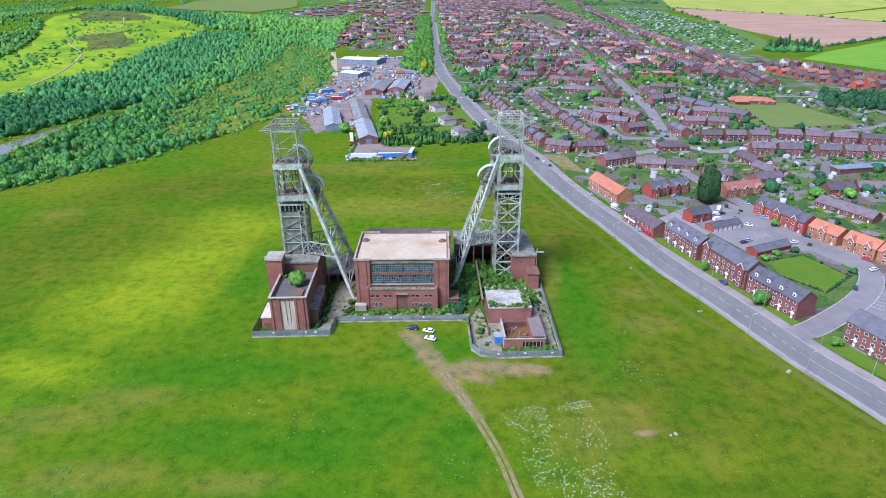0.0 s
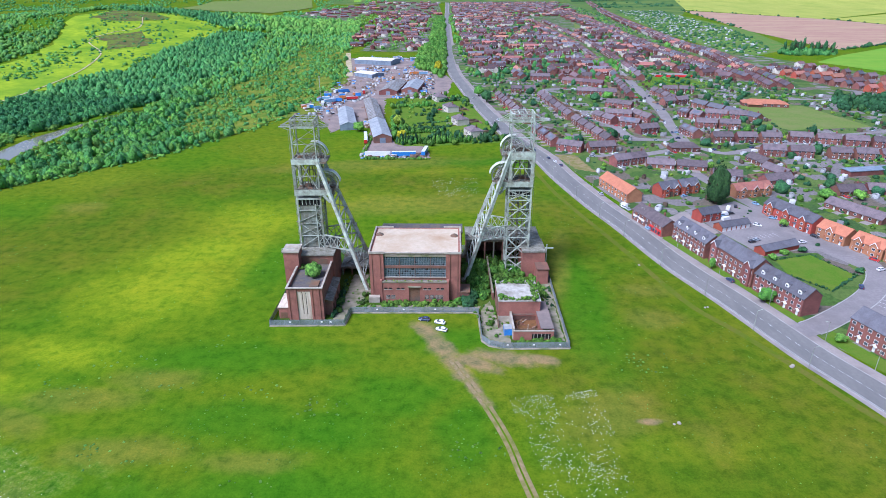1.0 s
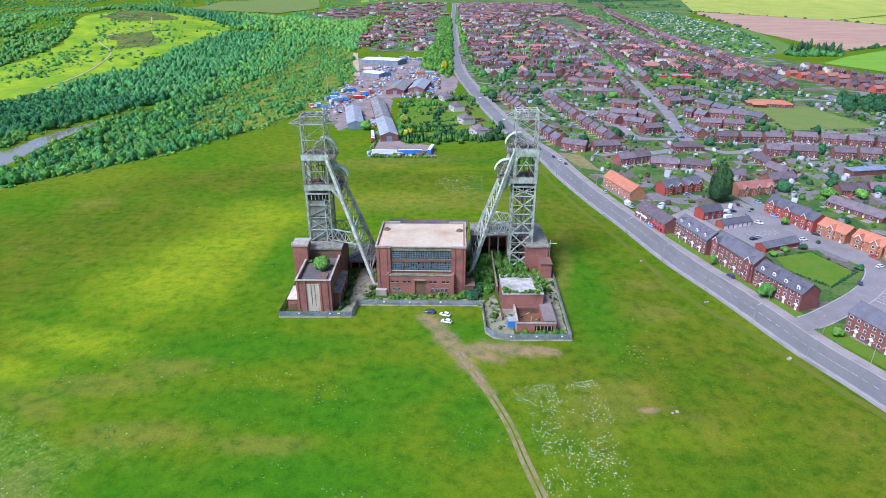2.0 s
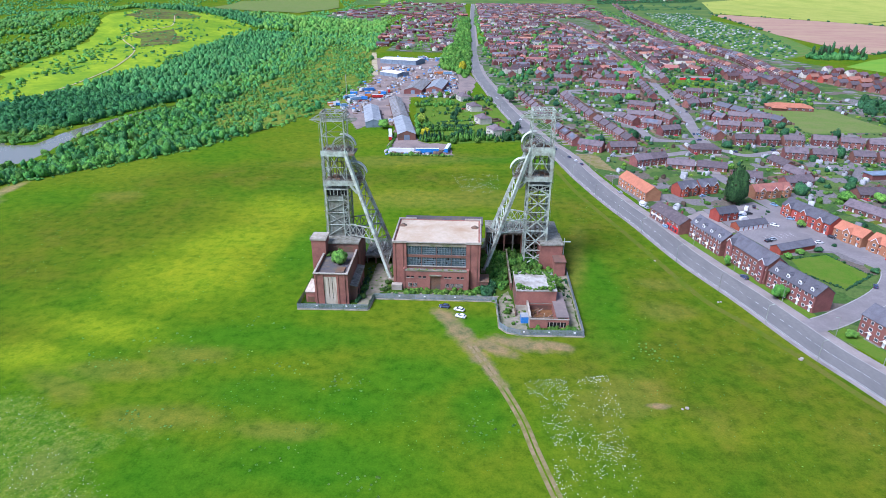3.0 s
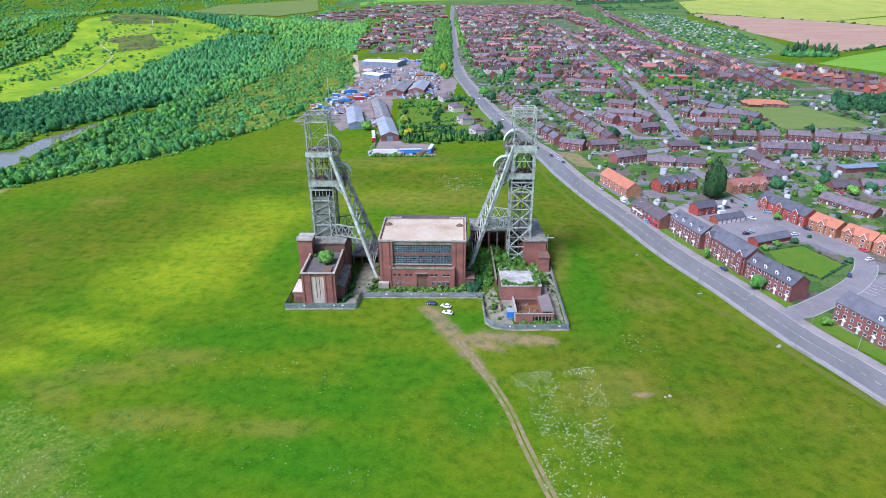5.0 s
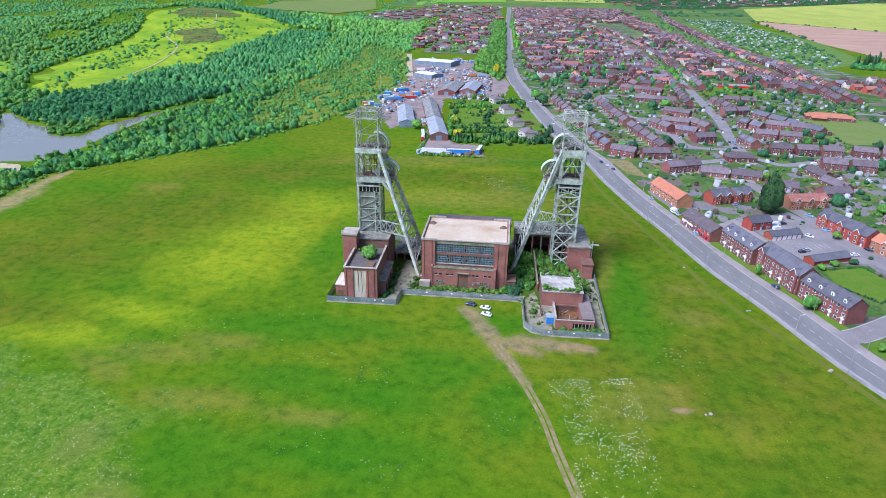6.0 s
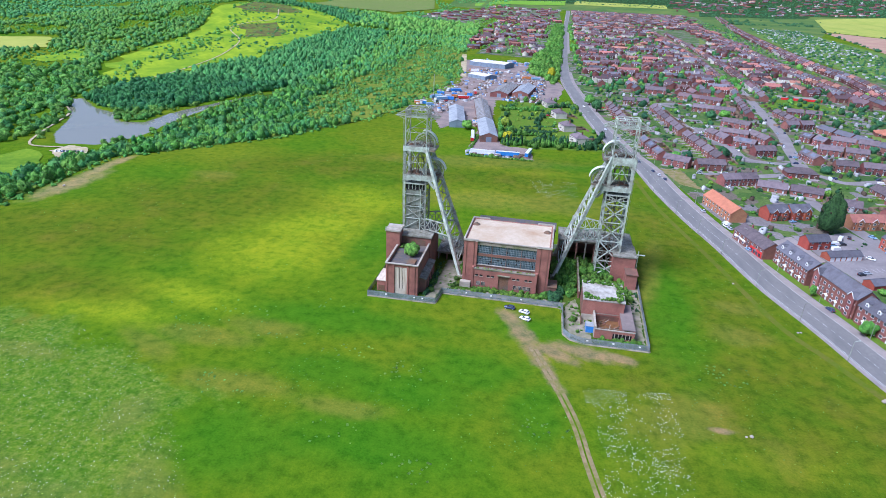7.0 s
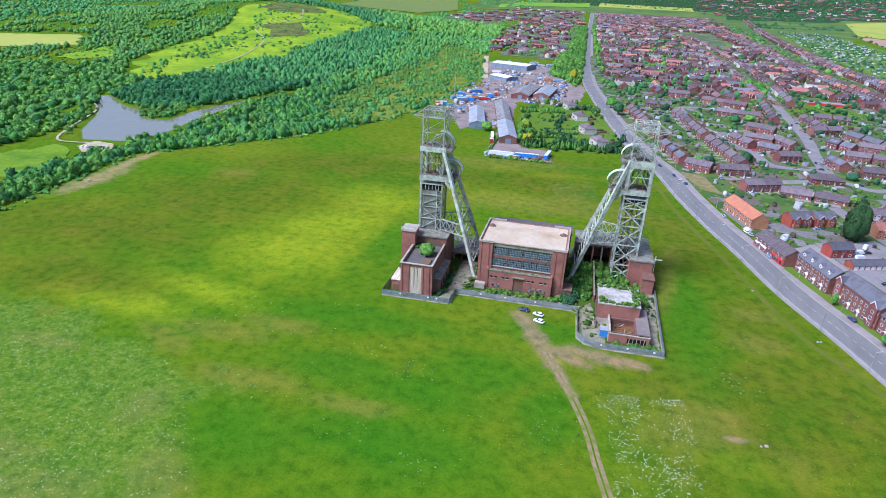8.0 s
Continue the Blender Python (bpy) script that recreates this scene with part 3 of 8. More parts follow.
drape("town_ground", [(86, 235), (108, 128), (125, 60), (146, -35), (160, -60), (480, -60), (620, 500), (540, 800), (480, 1200), (620, 2150), (700, 3300), (60, 3300), (33, 1600), (30, 1000), (34, 690), (50, 505), (64, 372), (78, 270)],
      PLOTS, 0.05, "gardens, lawns and yards between the houses")
drape("ploughed_field", [(971, 2343), (760, 1330), (725, 1000), (727, 913), (990, 1090), (1250, 1450), (1220, 1790), (1010, 2330)], PLOUGHED, 0.4, "bare pinkish-brown ploughed field", 0)
drape("yellow_field", [(1286, 3345), (1010, 2440), (1216, 1800), (1914, 2400), (2300, 3100), (1969, 3400)], RAPE, 0.4, "pale yellow crop field", 0)
drape("stubble_field", [(1230, 1800), (1262, 1460), (1800, 1900), (2000, 2400)], RAPE, 0.5, "pale straw-coloured crop field", 0)
drape("crop_field", [(582, 738), (672, 825), (905, 1005), (1230, 1420), (1500, 1300), (900, 500), (640, 560)], CROP, 0.35, "bright green crop field", 0)
drape("far_field", [(-480, 3480), (30, 3590), (34, 3760), (-490, 3600)], CROP, 2.5, "green field beyond the town", 60)
drape("far_field", [(80, 3640), (600, 3600), (610, 3720), (90, 3770)], RAPE, 2.5, "pale field beyond the town", 60)
# Dull cool green carries the haze over the far land in its colour.
FAR_PASTURE = worn("far_pasture", (0.060, 0.130, 0.036), (0.090, 0.165, 0.046), (0.15, 0.20, 0.05), coarse=0.006, fine=0.03, rough=0.95, bump=0)
drape("far_pasture", [(-640, 3400), (60, 3340), (700, 3310), (2200, 3380), (3400, 3000), (4300, 3600), (2500, 4400), (-600, 4400)], FAR_PASTURE, 0.9, "dull green pasture beyond the town", 80)
drape("far_pasture", [(560, 2080), (640, 2120), (840, 2000), (1010, 2420), (1286, 3345), (690, 3300)], FAR_PASTURE, 0.3, "dull green pasture beside the allotments", 0)
drape("town_ground", [(-24, 880), (-150, 885), (-190, 1300), (-300, 1900), (-560, 2300), (-520, 2800), (-420, 3380), (0, 3380), (20, 2000), (24, 1100)], PLOTS, 0.25, "gardens and yards west of the main road", 40)
drape("playing_field", [(307, 398), (371, 395), (380, 300), (303, 290), (285, 330)], PITCH, 0.12, "mown green school playing field", 0)
drape("allotment_ground", [(904, 2724), (840, 1989), (771, 1361), (657, 941), (536, 827), (503, 868), (540, 1301), (640, 2100)], ROUGH_GRASS, 0.2, "patchwork of allotment plots", 0)
drape("hill_meadow", [(-505, 454), (-492, 497), (-492, 569), (-495, 661), (-461, 721), (-475, 893), (-460, 995), (-462, 1100), (-471, 1205), (-520, 1307), (-640, 1300), (-748, 1310), (-770, 1160), (-735, 1070), (-690, 960), (-664, 850), (-662, 756), (-645, 660), (-610, 570), (-560, 490)], HEATH, 0.5, "sunny yellow-green meadow on the hillside", 16, 9)
drape("heather_cap", [(-727, 1160), (-748, 1300), (-650, 1290), (-590, 1220), (-620, 1150), (-680, 1130)], HEATHER, 1.0, "dark brown heather on the hilltop", 16, 7)
drape("heather_patch", [(-628, 995), (-582, 1055), (-530, 980), (-517, 936), (-561, 879)], HEATHER, 1.0, "dark brown heather on the hillside", 16, 6)
drape("forest_floor", [(-290, -80), (-268, 0), (-270, 60), (-276, 120), (-236, 165), (-192, 217), (-150, 298), (-132, 370), (-118, 450), (-118, 600), (-150, 900), (-180, 1250), (-380, 1250), (-335, 821), (-322, 650), (-326, 560), (-316, 440), (-324, 380), (-326, 287), (-316, 223), (-326, 180), (-318, 110), (-330, 80), (-350, 20)], FOREST_FLOOR, 0.3, "undergrowth below the trees, darkened to read as shaded gaps", 12, 3)
drape("scrub_slope", [(-150, 300), (-134, 368), (-105, 372), (-108, 450), (-108, 640), (-140, 800), (-170, 1000), (-262, 1090), (-254, 830), (-268, 620), (-268, 430), (-218, 300)], SCRUB, 0.45, "scrubby yellow-green slope beside the yard", 12, 4)
drape("football_field", [(282, 1760), (322, 1995), (425, 1910), (380, 1450), (292, 1440)], PITCH, 0.3, "green playing field in the old town", 0)
drape("small_green", [(248, 2240), (328, 2320), (337, 2080), (250, 1850)], PITCH, 0.3, "open green among the terraces", 0)
drape("school_green", [(240, 522), (283, 588), (325, 585), (330, 540), (272, 500)], LAWN, 0.12, "lawn below the sports court", 0)
drape("lake_car_park", [(-357, 162), (-354, 178), (-336, 176), (-329, 166), (-344, 151)], CHALK, 0.6, "pale gravel car park by the lake", 6, 1)
drape("lakeside_meadow", [(-400, 118), (-377, 160), (-360, 158), (-336, 120), (-323, 98), (-334, 80), (-380, 80)], SCRUB_LIGHT, 0.5, "light green meadow beside the lake", 8, 3)
drape("clearing", [(-1020, 720), (-864, 750), (-785, 657), (-898, 600)], RAPE, 0.8, "pale clearing among the woods", 20, 8)
drape("clearing", [(-732, 544), (-741, 681), (-664, 585), (-690, 540)], HEATH, 0.8, "grassy clearing among the woods", 16, 6)

road("road", offset_line(MAIN, -1.2), 6.3, ASPHALT, 0.10, "wide grey asphalt main road")
road("second_road", SECOND, 5.0, ESTATE_ROAD, 0.14, "grey asphalt residential road")
road("side_street", SIDE, 4.2, ESTATE_ROAD, 0.14, "mauve-grey asphalt estate street")
road("cross_street", CROSS, 4.0, ESTATE_ROAD, 0.16, "grey asphalt cross street")
road("inner_street", INNER, 4.0, ESTATE_ROAD, 0.18, "grey asphalt crescent between houses")
road("field_road", FIELD_ROAD, 3.0, ESTATE_ROAD, 0.20, "grey asphalt lane by the playing field")

# ---- the colliery: two steel headframes, the winding house between them and the brick buildings at their feet
def add_ring(bm, centre, r, width, depth, a0=0.0, a1=360.0, n=32):
    """A flat ring standing in the xz plane: radius r, radial width, depth along y."""
    cx, cy, cz = centre
    rows = []
    closed = a1 - a0 >= 360
    for i in range(n if closed else n + 1):
        a = radians(a0 + (a1 - a0) * i / n)
        rows.append([bm.verts.new((cx + math.cos(a) * q, cy + dy, cz + math.sin(a) * q)) for q, dy in ((r - width, -depth / 2), (r, -depth / 2), (r, depth / 2), (r - width, depth / 2))])
    pairs = list(zip(rows, rows[1:])) + ([(rows[-1], rows[0])] if closed else [])
    for p, q in pairs:
        for i in range(4):
            bm.faces.new((p[i], p[(i + 1) % 4], q[(i + 1) % 4], q[i]))
    if not closed:
        bm.faces.new(rows[0])
        bm.faces.new(rows[-1][::-1])
    bmesh.ops.recalc_face_normals(bm, faces=bm.faces)


def headframe(cx, front, s, clad, label):
    """A headframe whose raking legs lean towards the winding house; s = 1: it stands to the east of the frame."""
    root = thing("headframe", pose(cx, front, 0), label, "headframe", "colliery headframes")
    W, D = 4.6, 8.6

    def p(u, v, z):
        return (s * u, v, z)

    body = STEEL_GREY if clad else STEEL

    def bar(name, a, b, w, h=None, mat=None, parent=root, text=""):
        mat = mat or body
        return part(name, beam(p(*a), p(*b), w, h), mat, parent, text)

    def deck(name, u0, u1, v0, v1, z0, z1, mat):
        a, b = sorted((s * u0, s * u1))
        return part(name, box(a, b, v0, v1, z0, z1), mat, root)

    foot_v = 7.9
    # raking legs
    for v0, v1 in ((-foot_v, 0.0), (D + foot_v, D)):
        leg = bar("raking_leg", (22.4, v0, 0), (4.2, v1, 53.4), 1.15, 1.35, STEEL)
        f = [a + (b - a) * 0.27 for a, b in zip((22.4, v0, 0), (4.2, v1, 53.4))]
        g = [a + (b - a) * 0.73 for a, b in zip((22.4, v0, 0), (4.2, v1, 53.4))]
        bar("web_plate", (f[0], f[1] + 0.05, f[2]), (g[0], g[1] + 0.05, g[2]), 0.4, 1.55, STEEL, leg)
        part("footing", box(s * 22.4 - 1.3, s * 22.4 + 1.3, v0 - 1.3, v0 + 1.3, -0.2, 1.0), CONCRETE, root)
    # lacing between the two raking legs
    ends = []
    for k in range(8):
        f = 0.10 + k * 0.115
        ends.append([(22.4 - 18.2 * f, -foot_v * (1 - f), 53.4 * f), (22.4 - 18.2 * f, D + foot_v * (1 - f), 53.4 * f)])
    for k, (a, b) in enumerate(ends):
        bar("tie", a, b, 0.45, 0.55, STEEL)
        if k:
            bar("brace", ends[k - 1][0], b, 0.32)
            bar("brace", ends[k - 1][1], a, 0.32)
    # shaft tower
    corners = [(-W, 0), (W, 0), (W, D), (-W, D)]
    for u, v in corners:
        bar("column", (u, v, 0), (u, v, 53), 0.75 if u < 0 else 0.6)
        bar("column", (u * 0.96, v, 53), (u * 0.96, v, 68.3), 0.42)
    levels = [0, 5.2, 10.6, 16.2, 21.6, 27.0, 32.4, 37.2] if clad else [0, 7.2, 16.4, 25.0, 33.0, 37.2]
    for z0, z1 in zip(levels, levels[1:]):
        for (u0, v0), (u1, v1) in zip(corners, corners[1:] + corners[:1]):
            bar("girt", (u0, v0, z1), (u1, v1, z1), 0.36)
            m = ((u0 + u1) / 2, (v0 + v1) / 2, z1)
            if not clad:
                bar("brace", (u0, v0, z0), (u1, v1, z1), 0.42)
                bar("brace", (u1, v1, z0), (u0, v0, z1), 0.42)
                bar("girt", (u0, v0, (z0 + z1) / 2), (u1, v1, (z0 + z1) / 2), 0.26)
            elif z0 < 16:
                bar("brace", (u0, v0, z0), m, 0.30)
                bar("brace", (u1, v1, z0), m, 0.30)
            elif z0 < 30:
                bar("brace", (u0, v0, z0 + 0.6), (u1, v1, z1 - 0.6), 0.22)
    # cage guides inside the tower
    for u in (-2.2, 0, 2.2):
        for v in (2.4, 6.2):
            bar("cage_guide", (u, v, 0.2), (u, v, 50), 0.3, 0.3, STEEL_DARK)
    for z in levels[1:-1]:
        bar("bunton", (-W, D / 2, z + 1.5), (W, D / 2, z + 1.5), 0.35, 0.5, STEEL_DARK)
        bar("bunton", (-2.2, 0.4, z + 1.5), (-2.2, D - 0.4, z + 1.5), 0.35, 0.5, STEEL_DARK)
    if clad:
        for z0, z1 in ((16.6, 21.2), (21.8, 27.0), (27.4, 34.2)):
            for i in range(6):
                u = -3.5 + i * 1.06
                for v in (0.35, D - 0.35):
                    deck("cladding_sheet", u - 0.5, u + 0.5, v - 0.05 - 0.03 * (i % 2), v + 0.05, z0 + 0.2 * (i % 3 == 1), z1 - 0.25 * ((i * 5) % 3 == 0), SHEETING)
            for i in range(6):
                v = 1.05 + i * 1.3
                deck("cladding_sheet", -4.0, -3.9, v - 0.62, v + 0.62, z0, z1, SHEETING)
        # open lattice strip beside the sheeting and bracing across it
        n = 8
        for v in (-0.12, D + 0.12):
            for i in range(n):
                za, zb = 16.4 + 18 * i / n, 16.4 + 18 * (i + 1) / n
                bar("lacing", (2.6, v, za if i % 2 else zb), (4.5, v, zb if i % 2 else za), 0.22, None, STEEL)
                bar("lacing", (2.6, v, zb), (4.5, v, zb), 0.18)
            bar("column", (2.5, v, 16), (2.5, v, 35), 0.4, None, STEEL)
            bar("brace", (-4.4, v - 0.1, 16.8), (2.4, v - 0.1, 21.4), 0.24, None, STEEL)
            bar("brace", (-4.4, v - 0.1, 27.0), (2.4, v - 0.1, 22.0), 0.24, None, STEEL)
        for k in range(7):
            z = 18 + 3.1 * k
            bar("bracket", (-W, 0.4 + (k % 3) * 2.5, z), (-W - 0.9 - 0.3 * (k % 2), 0.4 + (k % 3) * 2.5, z + 0.4), 0.26, None, STEEL_DARK)
    # louvred band below the lower landing
    for v in (0.3, D - 0.3):
        deck("louvre_back", -4.1, 4.1, v - 0.1, v + 0.1, 34.6, 37.0, DARK)
        for u in (-2.7, -1.2, 0.3, 1.8, 3.1):
            deck("louvre_post", u - 0.12, u + 0.12, v - 0.3, v + 0.3, 34.6, 37.0, STEEL)
    deck("louvre_hood", -4.9, 4.9, -0.4, D + 0.4, 37.0, 37.5, STEEL)
    # lower sheave landing
    deck("platform", -5.0, 9.6, -0.7, D + 0.7, 39.2, 40.2, STEEL_DARK)
    for v in (-0.55, D + 0.55):
        deck("edge_girder", -5.1, 9.4, v - 0.25, v + 0.25, 38.9, 41.1, STEEL)
        bar("knee", (6.2, v, 38.9), (8.6, v, 36.0), 0.9, 1.0)
    # upper landing
    deck("platform", -5.2, 8.0, -0.6, D + 0.6, 51.6, 52.3, STEEL_DARK)
    for v in (-0.45, D + 0.45):
        deck("edge_girder", -5.3, 5.6, v - 0.22, v + 0.22, 51.2, 53.2, STEEL)
    for u in (-5.2, 5.0):
        deck("edge_girder", u - 0.22, u + 0.22, -0.2, D + 0.2, 51.3, 53.0, STEEL_DARK)
    # bracing between the landings
    for v in (0.0, D):
        bar("column", (-W, v, 41), (-W, v, 52), 1.0, 0.9)
        bar("brace", (-W, v, 41.2), (1.5, v, 51.0), 0.3)
        bar("brace", (W - 0.6, v, 41.2), (-1.5, v, 51.0), 0.3)
        bar("girt", (-W, v, 46.5), (3.6, v, 46.5), 0.3)
    for z in (41.3, 46.5):
        bar("brace", (-W, 0, z), (-W, D, z + 5), 0.3)
        bar("brace", (-W, D, z), (-W, 0, z + 5), 0.3)
    if not clad:
        for v in (-0.35, D + 0.35):
            for u in (-4.5, 4.4):
                bar("portal_column", (u, v, 40.2), (u, v, 53.0), 1.35, 0.5, STEEL)
            deck("portal_girder", -5.0, 5.0, v - 0.3, v + 0.3, 50.2, 51.2, STEEL)
            bar("portal_knee", (2.4, v, 51.0), (4.4, v, 47.6), 0.8, 0.5, STEEL)
            bar("portal_knee", (-2.4, v, 51.0), (-4.4, v, 47.6), 0.8, 0.5, STEEL)
    # machinery and clutter on the landings
    for i, (u, v, w) in enumerate(((-3.2, 1.2, 1.0), (-1.2, 6.8, 1.3), (0.9, 1.0, 0.8), (-3.4, 5.8, 0.9))):
        deck("bearing_block", u - w, u + w, v - w * 0.6, v + w * 0.6, 40.2, 40.9 + 0.4 * (i % 3), RUST)
        deck("bearing_block", u - w * 0.8, u + w * 0.8, v - w * 0.5, v + w * 0.5, 52.3, 52.9 + 0.25 * (i % 2), RUST)
    # guard rails
    for z, u0, u1 in ((40.2, -5.0, 9.4), (52.3, -5.2, 7.8)):
        for v in (-0.6, D + 0.6):
            bar("guard_rail", (u0, v, z + 1.25), (u1, v, z + 1.25), 0.12)
            bar("guard_rail", (u0, v, z + 0.7), (u1, v, z + 0.7), 0.10)
            n = 7
            for i in range(n + 1):
                u = u0 + (u1 - u0) * i / n
                bar("rail_post", (u, v, z), (u, v, z + 1.25), 0.12)
    # winding sheaves with their curved rope guards
    for u, z, r in ((3.0, 53.9, 4.5), (7.0, 42.6, 4.5)):
        bm = bmesh.new()
        add_ring(bm, p(u, D / 2, z), r, 0.6, 0.6, n=36)
        wheel = part("sheave", bm, STEEL, root, "spoked steel sheave wheel")
        for k in range(24):
            a = radians(k * 15)
            part("spoke", beam(p(u, D / 2, z), p(u + math.cos(a) * (r - 0.3), D / 2, z + math.sin(a) * (r - 0.3)), 0.16), STEEL_DARK, wheel)
        for q in (0.45, 0.72):
            bm = bmesh.new()
            add_ring(bm, p(u, D / 2, z), r * q, 0.2, 0.2, n=28)
            part("stiffening_ring", bm, STEEL_DARK, wheel)
        bm = bmesh.new()
        bmesh.ops.create_cone(bm, cap_ends=True, segments=14, radius1=0.7, radius2=0.7, depth=1.6, matrix=pose(*p(u, D / 2, z), 90))
        part("hub", bm, RUST, wheel)
        for v in (D / 2 - 1.3, D / 2 + 1.3):
            deck("bearer", u - 4.2, u + 4.2, v - 0.25, v + 0.25, z - 2.6, z - 1.9, STEEL_DARK)
            bar("pedestal", (u - 1.4, v, z - 2.2), (u, v, z + 0.3), 0.35)
            bar("pedestal", (u + 1.4, v, z - 2.2), (u, v, z + 0.3), 0.35)
        bm = bmesh.new()
        a0, a1 = (8, 100) if s > 0 else (80, 172)
        add_ring(bm, p(u, D / 2, z), r + 0.9, 0.18, 2.8, a0, a1, 20)
        guard = part("rope_guard", bm, GUARD_PAINT, root, "pale curved rope guard plate")
        for k in range(5):
            a = radians(a0 + (a1 - a0) * (0.06 + 0.22 * k))
            c = p(u, D / 2, z)
            part("guard_rib", beam((c[0] + math.cos(a) * 2.2, c[1] + 0.9, c[2] + math.sin(a) * 2.2), (c[0] + math.cos(a) * (r + 0.8), c[1] + 0.9, c[2] + math.sin(a) * (r + 0.8)), 0.14), STEEL, guard)
    # crane gantry at the very top
    top = [(-4.5, 0.0), (4.5, 0.0), (4.5, D), (-4.5, D)]
    for (u0, v0), (u1, v1) in zip(top, top[1:] + top[:1]):
        for z in (65.2, 68.2):
            bar("gantry_chord", (u0, v0, z), (u1, v1, z), 0.36)
        n = 4
        for i in range(n):
            f, g = i / n, (i + 1) / n
            a, b = (u0 + (u1 - u0) * f, v0 + (v1 - v0) * f), (u0 + (u1 - u0) * g, v0 + (v1 - v0) * g)
            bar("gantry_lacing", (*a, 65.2 if i % 2 else 68.2), (*b, 68.2 if i % 2 else 65.2), 0.2)
            bar("gantry_post", (*b, 65.2), (*b, 68.2), 0.2)
    for u in (-1.5, 1.5):
        bar("gantry_joist", (u, 0, 68.2), (u, D, 68.2), 0.28)
    bar("gantry_joist", (-4.5, D / 2, 68.2), (4.5, D / 2, 68.2), 0.28)
    for v in (2.8, 5.8):
        bar("crane_rail", (-9.4, v, 65.1), (9.2, v, 65.1), 0.3, 0.4)
        for e in (-1, 1):
            bar("cantilever_strut", (e * 9.0, v, 65.2), (e * 4.5, v, 67.6), 0.2)
            bar("cantilever_strut", (e * 8.8, v, 65.0), (e * 4.5, v, 63.4), 0.2)
    for (u0, v0), (u1, v1) in zip(top, top[1:] + top[:1]):
        for z0, z1 in ((53.2, 59.0), (59.0, 65.0)):
            bar("wind_brace", (u0, v0, z0), (u1, v1, z1), 0.16)
            if abs(v1 - v0) > 1 or not clad:
                bar("wind_brace", (u1, v1, z0), (u0, v0, z1), 0.16)
        bar("girt", (u0, v0, 59.0), (u1, v1, 59.0), 0.22)
    # ladder and side brackets
    for u in (-5.2, -5.75):
        bar("ladder_stile", (u, 1.6, 16), (u, 1.6, 64), 0.1)
    for k in range(3):
        bar("bracket", (-W, 2.0, 38 + k * 4.6), (-6.0, 2.0, 38 + k * 4.6), 0.3)
    # lattice bridge from the tower to the raking legs
    for v in (0.0, D):
        e = -foot_v if v == 0 else foot_v
        for z in (17.2, 22.0):
            u1 = 22.4 - 18.2 * z / 53.4
            bar("bridge_chord", (W, v, z), (u1, v + e * (1 - z / 53.4), z), 0.45)
        for i in range(4):
            f, g = i / 4, (i + 1) / 4
            q = [(W + (u1 + 1.2 - W) * k, v + e * 0.62 * k) for k in (f, g)]
            bar("brace", (*q[0], 17.2 if i % 2 else 22.0), (*q[1], 22.0 if i % 2 else 17.2), 0.28)
            bar("brace", (*q[0], 22.0 if i % 2 else 17.2), (*q[1], 17.2 if i % 2 else 22.0), 0.28)
            bar("girt", (*q[1], 17.2), (*q[1], 22.0), 0.28)
    for i in range(4):
        u = W + 3.1 * (i + 0.6)
        bar("girt", (u, -1.5 - i * 1.0, 17.2), (u, D + 1.5 + i * 1.0, 17.2), 0.3, 0.4, STEEL_DARK)
    return root


headframe(-41.6, 14.0, 1, True, "tall grey-green lattice steel headframe partly clad with corrugated sheets")
headframe(42.6, 23.5, -1, False, "tall open lattice steel headframe with pale green raking legs")


def parapet(root, x0, x1, y0, y1, z, w=0.45, h=0.7, mat=COPING, name="coping"):
    for a in ((x0, x1, y0, y0 + w), (x0, x1, y1 - w, y1), (x0, x0 + w, y0 + w, y1 - w), (x1 - w, x1, y0 + w, y1 - w)):
        part(name, box(*a, z, z + h), mat, root)


def pane_window(name, w, h, cols, rows, pane_mat, bar_mat, parent, at, broken=0.0, seed=1):
    """A steel-framed window, each pane a piece of its own."""
    rnd = random.Random(seed)
    bm = bmesh.new()
    for i in range(cols + 1):
        x = -w / 2 + w * i / cols
        add_box(bm, x - 0.05, x + 0.05, -0.06, 0.06, -h / 2, h / 2)
    for j in range(rows + 1):
        z = -h / 2 + h * j / rows
        add_box(bm, -w / 2, w / 2, -0.055, 0.055, z - 0.045, z + 0.045)
    win = part(name, bm, bar_mat, parent, at=at)
    pm = mesh_of("pane", box(-w / cols / 2 + 0.05, w / cols / 2 - 0.05, -0.01, 0.01, -h / rows / 2 + 0.05, h / rows / 2 - 0.05), pane_mat)
    dark = mesh_of("pane", box(-w / cols / 2 + 0.05, w / cols / 2 - 0.05, -0.01, 0.01, -h / rows / 2 + 0.05, h / rows / 2 - 0.05), DARK)
    for i in range(cols):
        for j in range(rows):
            part("pane", dark if rnd.random() < broken else pm, None, win, at=pose(-w / 2 + w * (i + 0.5) / cols, 0.02 + rnd.uniform(-0.02, 0.02), -h / 2 + h * (j + 0.5) / rows, rnd.uniform(-3, 3), 0, rnd.uniform(-3, 3)))
    return win


